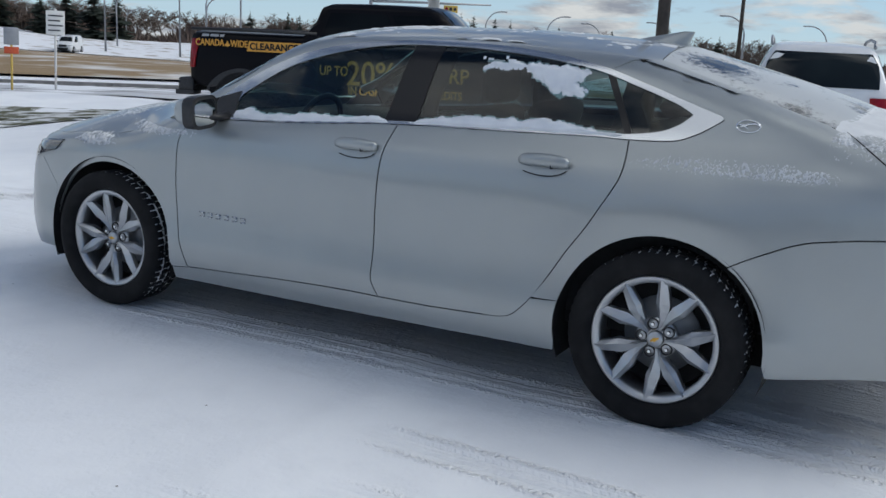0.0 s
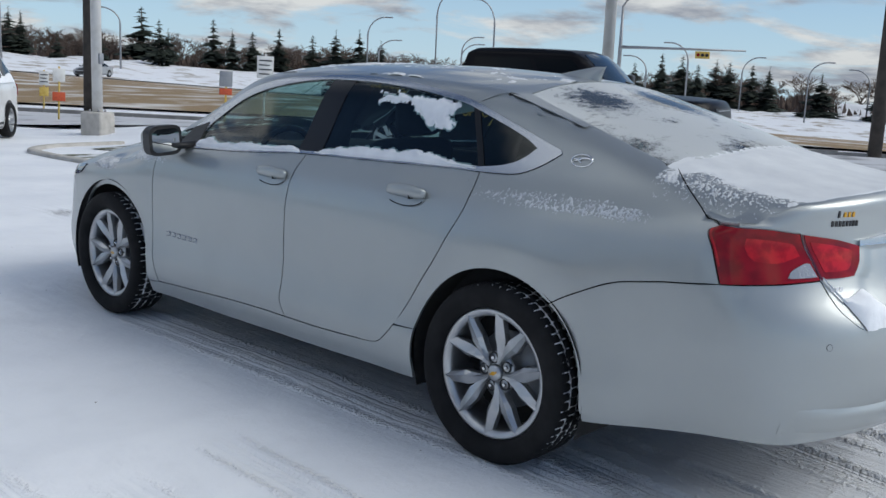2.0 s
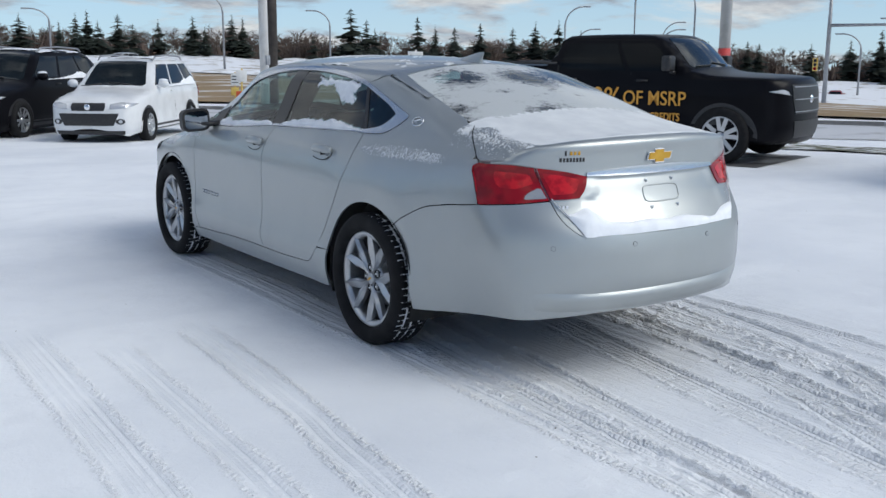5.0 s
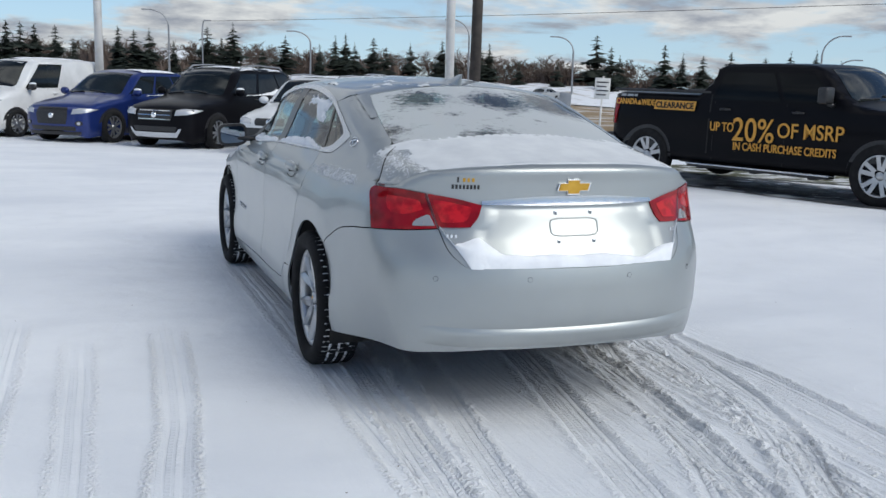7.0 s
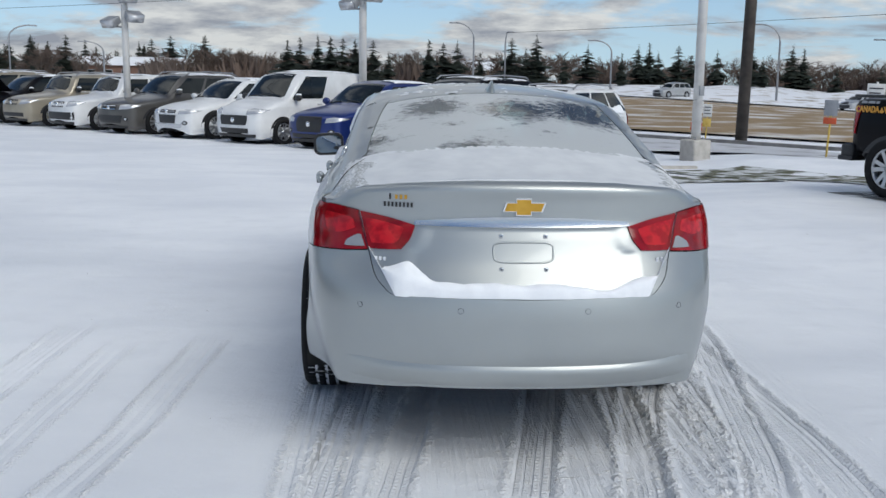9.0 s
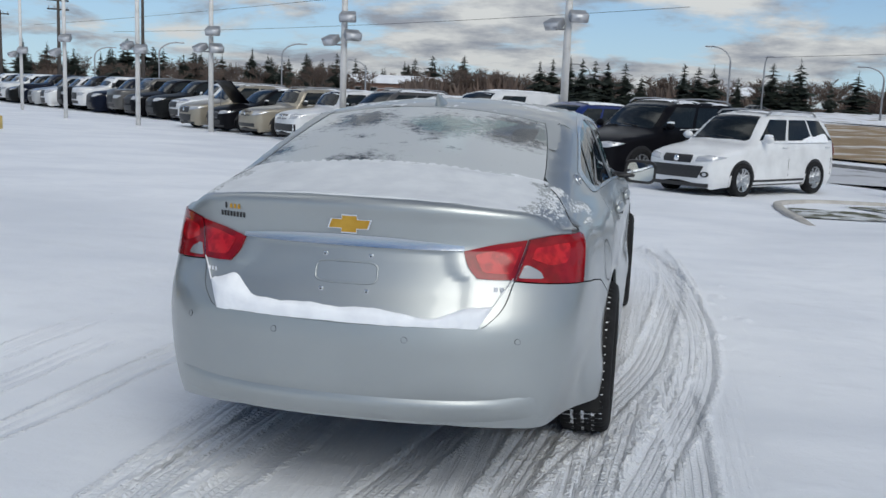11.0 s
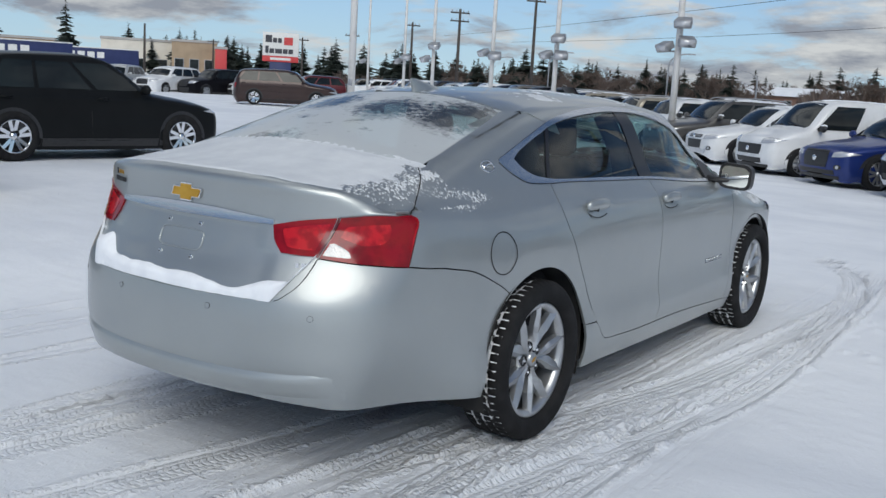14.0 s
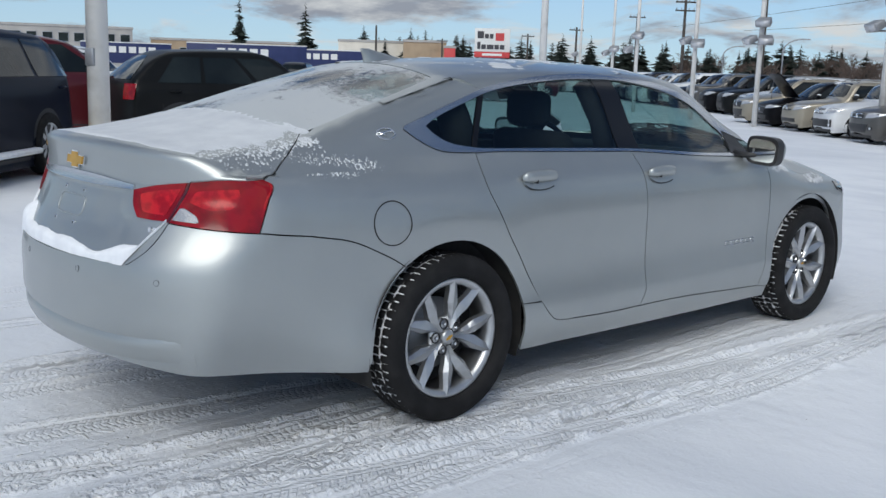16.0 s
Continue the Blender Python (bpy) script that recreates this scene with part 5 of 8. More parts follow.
tone = mix_node(range_node(noise_node(0.45).outputs["Fac"], 0.38, 0.68), (0.86, 0.88, 0.91), (0.76, 0.785, 0.83))
tone = mix_node(range_node(noise_node(4.0).outputs["Fac"], 0.5, 0.75, 0.35), tone, (0.70, 0.72, 0.76))
gritty = mix_node(range_node(noise_node(38, 8).outputs["Fac"], 0.42, 0.62), (0.66, 0.66, 0.64), (0.82, 0.82, 0.80))
tone = mix_node(range_node(at.outputs["Fac"], 0.05, 0.95, 0.22), tone, gritty)
# soft wind-drawn drifts over the open lot
wind = t.nodes.new("ShaderNodeMapping")
wind.inputs["Rotation"].default_value = (0, 0, radians(38))
wind.inputs["Scale"].default_value = (0.55, 1.1, 1.0)
t.links.new(tc.outputs["Object"], wind.inputs[0])
drift = t.nodes.new("ShaderNodeTexNoise")
drift.inputs["Scale"].default_value, drift.inputs["Detail"].default_value = 0.9, 7
t.links.new(wind.outputs[0], drift.inputs["Vector"])
tone = mix_node(range_node(drift.outputs["Fac"], 0.46, 0.68, 0.5), tone, (0.66, 0.69, 0.745))
tone = mix_node(range_node(noise_node(0.16, 5).outputs["Fac"], 0.50, 0.62, 0.45), tone, (0.62, 0.65, 0.70))
vor = t.nodes.new("ShaderNodeTexVoronoi")
vor.inputs["Scale"].default_value = 3.6
vor.inputs["Randomness"].default_value = 1.0
t.links.new(tc.outputs["Object"], vor.inputs["Vector"])
specks = range_node(vor.outputs["Distance"], 0.020, 0.013)
tone = mix_node(specks, tone, (0.10, 0.085, 0.07))
# tread print in the tyre tracks: ribs along, slanted blocks across
def sum_node(op, x, y):
    n = t.nodes.new("ShaderNodeMath")
    n.operation = op
    n.inputs[2].default_value = 0.20
    for k, v in enumerate((x, y)):
        if isinstance(v, float):
            n.inputs[k].default_value = v
        elif v is not None:
            t.links.new(v, n.inputs[k])
    return n.outputs[0]


def layer_node(word):
    n = t.nodes.new("ShaderNodeAttribute")
    n.attribute_name = word
    return n.outputs["Fac"]


tread, along, aside = layer_node("tread"), layer_node("along"), layer_node("aside")
wobble = sum_node("MULTIPLY", noise_node(3, 2).outputs["Fac"], 1.6)
ribs = sum_node("SINE", sum_node("ADD", sum_node("MULTIPLY", aside, 185.0), wobble), None)
slant = sum_node("MULTIPLY", sum_node("ABSOLUTE", aside, None), 95.0)
blocks = sum_node("SINE", sum_node("ADD", sum_node("MULTIPLY", along, 205.0), sum_node("ADD", slant, wobble)), None)
print_ = sum_node("MAXIMUM", range_node(ribs, 0.1, 0.7), sum_node("MULTIPLY", range_node(blocks, 0.1, 0.8), 0.65))
faint = range_node(noise_node(1.3, 5).outputs["Fac"], 0.36, 0.56)
print_ = sum_node("MULTIPLY", sum_node("MULTIPLY", print_, tread), faint)
crest = layer_node("crest")
heap = sum_node("MULTIPLY", range_node(noise_node(48, 5).outputs["Fac"], 0.40, 0.62), crest)
churn = layer_node("churn")
# scraped streaks that run with the traffic
drawn = t.nodes.new("ShaderNodeMapping")
drawn.inputs["Rotation"].default_value = (0, 0, radians(-7))
drawn.inputs["Scale"].default_value = (1.0, 0.03, 1.0)
t.links.new(tc.outputs["Object"], drawn.inputs[0])
streak = t.nodes.new("ShaderNodeTexNoise")
streak.inputs["Scale"].default_value, streak.inputs["Detail"].default_value, streak.inputs["Roughness"].default_value = 26, 5, 0.65
t.links.new(drawn.outputs[0], streak.inputs["Vector"])
scrape = sum_node("MULTIPLY", range_node(streak.outputs["Fac"], 0.44, 0.60), churn)
crumb = sum_node("MULTIPLY", range_node(noise_node(30, 3).outputs["Fac"], 0.61, 0.72), churn)
tone = mix_node(sum_node("MULTIPLY", scrape, 0.10), tone, (0.70, 0.70, 0.685))
tone = mix_node(sum_node("MULTIPLY", crumb, 0.8), tone, (0.89, 0.89, 0.88))
tone = mix_node(sum_node("MULTIPLY", print_, 0.15), tone, (0.60, 0.60, 0.60))
tone = mix_node(sum_node("MULTIPLY", heap, 0.7), tone, (0.90, 0.905, 0.91))
t.links.new(tone, b.inputs["Base Color"])
b.inputs["Roughness"].default_value = 0.62
bump = t.nodes.new("ShaderNodeBump")
bump.inputs["Strength"].default_value, bump.inputs["Distance"].default_value = 0.85, 0.011
grain = sum_node("ADD", noise_node(42, 9).outputs["Fac"], sum_node("MULTIPLY", noise_node(130, 4).outputs["Fac"], 0.5))
swell = sum_node("ADD", sum_node("MULTIPLY", drift.outputs["Fac"], 5.0), sum_node("MULTIPLY", range_node(noise_node(17, 5).outputs["Fac"], 0.52, 0.72), 0.10))
t.links.new(sum_node("ADD", sum_node("ADD", swell, sum_node("SUBTRACT", sum_node("MULTIPLY", grain, sum_node("MULTIPLY_ADD", churn, 0.22)), sum_node("MULTIPLY", print_, 0.75))), sum_node("ADD", sum_node("MULTIPLY", heap, 1.1), sum_node("SUBTRACT", sum_node("MULTIPLY", crumb, 0.6), sum_node("MULTIPLY", scrape, 0.35)))), bump.inputs["Height"])
t.links.new(bump.outputs["Normal"], b.inputs["Normal"])
me.materials.append(GROUND)
ground = tagged(new("ground", me), "snow packed and rutted by tyres over an icy lot", "ground", kind="structure")


def patch(name, corners, mat, lift, label, category, cuts=24):
    """A sheet between four corners that follows the land."""
    bm = bmesh.new()
    a, b, c, d = (np.array(q, float) for q in corners)
    grid = []
    for i in range(cuts + 1):
        row = []
        for j in range(cuts + 1):
            u, v = i / cuts, j / cuts
            q = (a * (1 - u) + b * u) * (1 - v) + (d * (1 - u) + c * u) * v
            row.append(bm.verts.new((q[0], q[1], float(lie(q[0], q[1])) + lift + 0.02 * (random.random() - 0.5) * (0 < i < cuts and 0 < j < cuts))))
        grid.append(row)
    for i in range(cuts):
        for j in range(cuts):
            bm.faces.new((grid[i][j], grid[i + 1][j], grid[i + 1][j + 1], grid[i][j + 1]))
    ob = part(name, bm, mat)
    return tagged(ob, label, category, kind="structure")


def uv(u, v):
    """A place along (u) and across (v) the side road."""
    return (-0.6 * u + 0.8 * v, 0.8 * u + 0.6 * v)


ASPHALT = material("asphalt", (0.060, 0.060, 0.064), 0.85, bump=(60, 0.4, 0.01), vary=(0.25, (0.40, 0.41, 0.43), 0.52, 0.66))
SIDEROAD = material("snowy_road", (0.52, 0.53, 0.56), 0.7, bump=(20, 0.4, 0.02), vary=(0.9, (0.24, 0.24, 0.25), 0.52, 0.68))
patch("turf_strip", (uv(-30, 9.9), uv(6.6, 10.1), uv(6.2, 12.3), uv(-30, 12.5)), TURF, 0.018, "frosted turf strip with patches of snow", "grass", 40)
patch("road", (uv(-60, 14.5), uv(90, 14.5), uv(90, 19.2), uv(-60, 19.2)), SIDEROAD, 0.012, "side road covered by thin driven snow", "road", 40)
patch("field", (uv(-75, 22.2), uv(70, 22.2), uv(78, 70), uv(-55, 104)), GRASS, 0.07, "dry tan grass field dusted with snow", "field", 60)
patch("main_road", ((-80, 168), (230, -22), (238, -8), (-72, 184)), ASPHALT, 0.12, "dark wet asphalt of the main road", "road", 60)
bm = bmesh.new()
for k in range(60):
    a, b2 = uv(-60 + 2.5 * k, 19.4), uv(-60 + 2.5 * k + 2.46, 19.65)
    c = ((a[0] + b2[0]) / 2, (a[1] + b2[1]) / 2)
    m = Matrix.Translation((c[0], c[1], float(lie(*c)) + 0.025)) @ Euler((0, 0, math.atan2(0.8, -0.6))).to_matrix().to_4x4()
    bmesh.ops.create_cube(bm, size=1.0, matrix=m @ Matrix.Diagonal((2.48, 0.16, 0.13, 1)))
tagged(part("kerb", bm, DARKKERB, smooth=False), "concrete kerb along the side road", "kerb", kind="structure")


ISLAND = [(5.2, 12.3), (3.9, 12.0), (3.15, 11.3), (2.98, 10.4), (3.0, 9.4), (3.08, 8.4), (3.2, 7.3)]
patch("island_turf", ((3.15, 9.0), (5.6, 8.8), (5.9, 10.4), (3.12, 10.5)), TURF, 0.016, "frosted turf behind the island kerb", "grass", 20)
bm = bmesh.new()
edge = smooth_line(ISLAND, 6)
rows = []
for k, (x, y) in enumerate(edge):
    d = np.array(edge[min(k + 1, len(edge) - 1)]) - np.array(edge[max(k - 1, 0)])
    d = np.array([-d[1], d[0]]) / np.hypot(*d)
    z = float(lie(x, y))
    z -= 0.10 * (max(0, k - len(edge) + 9) / 8)
    rows.append([bm.verts.new((x + d[0] * w, y + d[1] * w, z + h)) for w, h in ((-0.075, -0.06), (-0.07, 0.035), (-0.05, 0.052), (0.05, 0.056), (0.07, 0.045), (0.09, -0.04))])
for a, b in zip(rows, rows[1:]):
    for k in range(5):
        bm.faces.new((a[k], a[k + 1], b[k + 1], b[k]))
bmesh.ops.recalc_face_normals(bm, faces=bm.faces)
tagged(part("island_kerb", bm, CONCRETE), "grey concrete kerb round a snowy turf island", "kerb", kind="structure")


# ---- parked vehicles ----
def paint(name, rgb, metal=0.35):
    dark = max(rgb) < 0.03
    return material(name, rgb, 0.32, 0.0 if dark else metal, coat=0.05 if dark else 0.4, spec=0.07 if dark else 0.5, vary=(2.0, tuple(c * 0.82 for c in rgb), 0.4, 0.7))


PAINT = {
    "white": paint("paint_white", (0.74, 0.75, 0.76), 0.0), "black": paint("paint_black", (0.006, 0.006, 0.008)), "blue": paint("paint_blue", (0.012, 0.030, 0.16)),
    "grey": paint("paint_grey", (0.10, 0.095, 0.09)), "tan": paint("paint_tan", (0.36, 0.32, 0.25)), "silver": paint("paint_silver", (0.42, 0.43, 0.44)),
    "maroon": paint("paint_maroon", (0.10, 0.010, 0.014)), "brown": paint("paint_brown", (0.035, 0.016, 0.013)), "charcoal": paint("paint_charcoal", (0.011, 0.012, 0.013)), "navy": paint("paint_navy", (0.007, 0.010, 0.022)), "red": paint("paint_red", (0.30, 0.014, 0.014)),
}
CARGLASS = material("dark_car_glass", (0.010, 0.013, 0.014), 0.05, spec=0.35, vary=(0.8, (0.022, 0.028, 0.028), 0.45, 0.65))
TINTED = material("tinted_car_glass", (0.006, 0.007, 0.008), 0.08, spec=0.12, vary=(0.8, (0.010, 0.012, 0.013), 0.45, 0.65))
LAMPGLASS = material("lamp_glass", (0.55, 0.56, 0.58), 0.12, 0.4, coat=1.0, bump=(60, 0.5, 0.01))
_shells, _wheels = {}, {}

SPECS = {
    # length, width, height, wheelbase, wheel radius, bonnet, belt, windscreen foot, windscreen head, roof end, roundness
    "wagon": dict(L=4.60, W=1.80, H=1.70, wb=2.64, wr=0.345, hood=1.06, belt=1.10, y0=1.05, y1=0.30, yr=-1.90, tail=0.34),
    "suv": dict(L=4.80, W=1.92, H=1.76, wb=2.91, wr=0.37, hood=1.10, belt=1.15, y0=1.12, y1=0.32, yr=-1.95, tail=0.42),
    "low_suv": dict(L=4.63, W=1.90, H=1.64, wb=2.81, wr=0.37, hood=1.04, belt=1.06, y0=1.05, y1=0.22, yr=-1.70, tail=0.62),
    "boxy": dict(L=4.45, W=1.80, H=1.70, wb=2.64, wr=0.35, hood=1.08, belt=1.12, y0=0.80, y1=0.35, yr=-2.05, tail=0.16),
    "van": dict(L=4.42, W=1.84, H=1.86, wb=2.66, wr=0.33, hood=1.12, belt=1.12, y0=1.28, y1=0.52, yr=-2.08, tail=0.12),
    "big_suv": dict(L=5.20, W=2.00, H=1.80, wb=3.07, wr=0.385, hood=1.16, belt=1.18, y0=1.22, y1=0.45, yr=-2.20, tail=0.40),
    "saloon": dict(L=4.70, W=1.82, H=1.46, wb=2.75, wr=0.33, hood=0.96, belt=0.98, y0=1.05, y1=0.30, yr=-0.95, tail=1.0),
    "pickup": dict(L=5.88, W=2.06, H=1.83, wb=3.745, wr=0.405, hood=1.27, belt=1.26, y0=1.50, y1=0.90, yr=-0.72, tail=0.2, bed=1.375),
}


def generic_shell(kind):
    if kind in _shells:
        return _shells[kind]
    s = SPECS[kind]
    L, W, H, hood, bl = s["L"], s["W"], s["H"], s["hood"], s["belt"]
    nose, end = L / 2 - (0.13 if kind == "pickup" else 0), -L / 2 + (0.24 if kind == "pickup" else 0)
    if kind == "pickup":
        knots = [(end - 0.05, s["bed"]), (s["yr"] - 0.24, s["bed"]), (s["yr"] - 0.20, s["bed"] + 0.06), (s["yr"] - 0.05, H - 0.07), (s["yr"] + 0.06, H - 0.015), (0.1, H), (s["y1"] - 0.12, H - 0.012), (s["y1"], H - 0.05), (s["y0"], hood + 0.04), (s["y0"] + 0.3, hood), (nose - 0.35, hood - 0.03), (nose - 0.06, hood - 0.07), (nose + 0.1, hood - 0.4)]
    elif kind == "saloon":
        knots = [(end - 0.05, bl + 0.04), (end + 0.55, bl + 0.10), (s["yr"], H - 0.08), (-0.3, H), (s["y1"], H - 0.06), (s["y0"], hood + 0.04), (nose - 0.5, hood - 0.12), (nose - 0.1, hood - 0.26), (nose + 0.1, hood - 0.5)]
    else:
        knots = [(end - 0.05, bl - 0.05), (end + 0.06, bl + 0.02), (end + s["tail"], H - 0.12), (end + s["tail"] + 0.25, H - 0.04), (-0.2, H), (s["y1"], H - 0.07), (s["y0"], hood + 0.04), (s["y0"] + 0.25, hood), (nose - 0.45, hood - 0.09), (nose - 0.12, hood - 0.20), (nose + 0.1, hood - 0.45)]
    centre = spline(*zip(*knots))
    plan = spline([end - 0.1, end + 0.25, end + 0.9, 0, nose - 0.9, nose - 0.3, nose + 0.1], [W / 2 - 0.12, W / 2 - 0.045, W / 2 - 0.008, W / 2, W / 2 - 0.01, W / 2 - 0.07, W / 2 - 0.22])
    upright = 0.55 if kind in ("van", "boxy", "pickup") else 1.0
    section = spline([0.18, 0.30, 0.45, 0.70, 0.92, bl, bl + 0.12, H - 0.12, H + 0.1], [-0.07, -0.01, 0.0, -0.012, -0.008, -0.045, -0.09 * upright - 0.01, -0.24 * upright - 0.02, -0.36 * upright - 0.03])
    hind = spline([0.2, 0.45, 0.75, bl, H], [end + 0.10, end, end + 0.02, end + 0.07, end + 0.20 + s["tail"] * 0.3])
    fore = spline([0.2, 0.45, 0.75, hood - 0.1, hood + 0.2], [nose - 0.08, nose, nose - 0.01, nose - 0.07, nose - 0.5])
    if kind == "pickup":
        hind = spline([0.3, 0.6, 1.4], [end + 0.06, end, end + 0.02])
        fore = spline([0.3, 0.55, 1.0, 1.3], [nose - 0.06, nose, nose - 0.02, nose - 0.10])

    def field(x, y, z):
        a = np.abs(x)
        crown, soft = (0.35, 0.035) if kind == "pickup" else (1.0, 0.07)
        f = smax(a - plan(y) - section(z), (z - centre(y + 0.10 * x * x * (y > 0.2)) + crown * (0.07 * x * x + 0.05 * a ** 4)) * 0.8, soft)
        bow = 0.02 * a ** 2 + 0.03 * a ** 8 if kind == "pickup" else 0.10 * a ** 2 + 0.18 * a ** 6
        f = smax(f, hind(z) + bow - y, 0.06)
        f = smax(f, y - fore(z) + 0.14 * a ** 2 + 0.22 * a ** 6, 0.07)
        if kind == "pickup":
            # the bed stands clear of the ground behind the rear wheels
            f = smax(f, np.interp(y, [-2.45, -2.25, 1.6, 1.9], [0.60, 0.37, 0.37, 0.30]) - z, 0.04)
        return f

    sh = Shell(field, end + 0.7, nose - 0.7, 0.8)
    sh.spec, sh.hind, sh.fore = s, hind, fore
    _shells[kind] = sh
    return sh


def hull(sh, name, mat, parent, rise=30):
    """The whole painted body in one mesh."""
    s = sh.spec
    stations = np.concatenate([sh.tail - np.linspace(math.pi / 2, 0.06, 12) * sh.reach, np.linspace(sh.tail, sh.nose, 34), sh.nose + np.linspace(0.06, math.pi / 2, 12) * sh.reach])
    angles = np.radians(np.linspace(-36, 90, rise))
    o, d = sh.ways(np.repeat(stations, rise))
    e = np.tile(angles, len(stations))
    o[:, 2] = 0.80
    d = np.stack([d[:, 0] * np.cos(e), d[:, 1] * np.cos(e), np.sin(e)], 1)
    p = sh.cast(o, d, 3.2)
    n = sh.normal(p)
    bm, norms = bmesh.new(), []
    for sign in (1, -1):
        mirror = np.array([sign, 1, 1])
        v = [bm.verts.new(q) for q in p * mirror]
        norms += list(n * mirror)
        for i in range(len(stations) - 1):
            for j in range(rise - 1):
                a, b, c, f = i * rise + j, (i + 1) * rise + j, (i + 1) * rise + j + 1, i * rise + j + 1
                bm.faces.new([v[k] for k in ((a, b, c, f) if sign > 0 else (f, c, b, a))])
    ob = part(name, bm, mat, parent)
    ob.data.normals_split_custom_set_from_vertices([tuple(q) for q in norms])
    return ob


def plain_wheel(parent, m, r, rim):
    """Tyre and five-spoke rim; the meshes are shared by size and finish."""
    key = (round(r, 3), rim.name)
    if key not in _wheels:
        bm = bmesh.new()
        lathe(bm, [(r * 0.66, 0.07), (r * 0.72, 0.10), (r * 0.90, 0.108), (r * 0.985, 0.085), (r, 0.05), (r, -0.05), (r * 0.97, -0.09), (r * 0.7, -0.10)], 36)
        tyre = part("tyre", bm, RUBBER)
        bm = bmesh.new()
        lathe(bm, [(r * 0.60, -0.05), (r * 0.62, 0.06), (r * 0.675, 0.082), (r * 0.68, 0.06)], 36)
        for k in range(5):
            for w in (-0.16, 0.16):
                a = 2 * math.pi * k / 5
                c, d = np.array([math.cos(a), math.sin(a)]), np.array([-math.sin(a), math.cos(a)])
                ends = [c * 0.04 + d * w * 0.15 * r, c * r * 0.64 + d * w * r]
                quad = [bm.verts.new((x, *(q + d * e))) for q, x in zip(ends, (0.055, 0.075)) for e in (-0.075 * r, 0.075 * r)]
                bm.faces.new((quad[0], quad[1], quad[3], quad[2]))
        lathe(bm, [(0.0, 0.072), (r * 0.13, 0.070), (r * 0.16, 0.04)], 14)
        rimob = part("rim", bm, rim)
        bm = bmesh.new()
        lathe(bm, [(0.0, 0.0), (r * 0.64, 0.0)], 24)
        backob = part("wheel_well", bm, DARK)
        _wheels[key] = (tyre.data, rimob.data, backob.data)
        for ob in (tyre, rimob, backob):
            bpy.data.objects.remove(ob)
    tyre, rimme, backme = _wheels[key]
    w = new("wheel", tyre)
    w.parent, w.matrix_local = parent, m
    for name, data in (("rim", rimme), ("hub_shade", backme)):
        o = new(name, data)
        o.parent = w


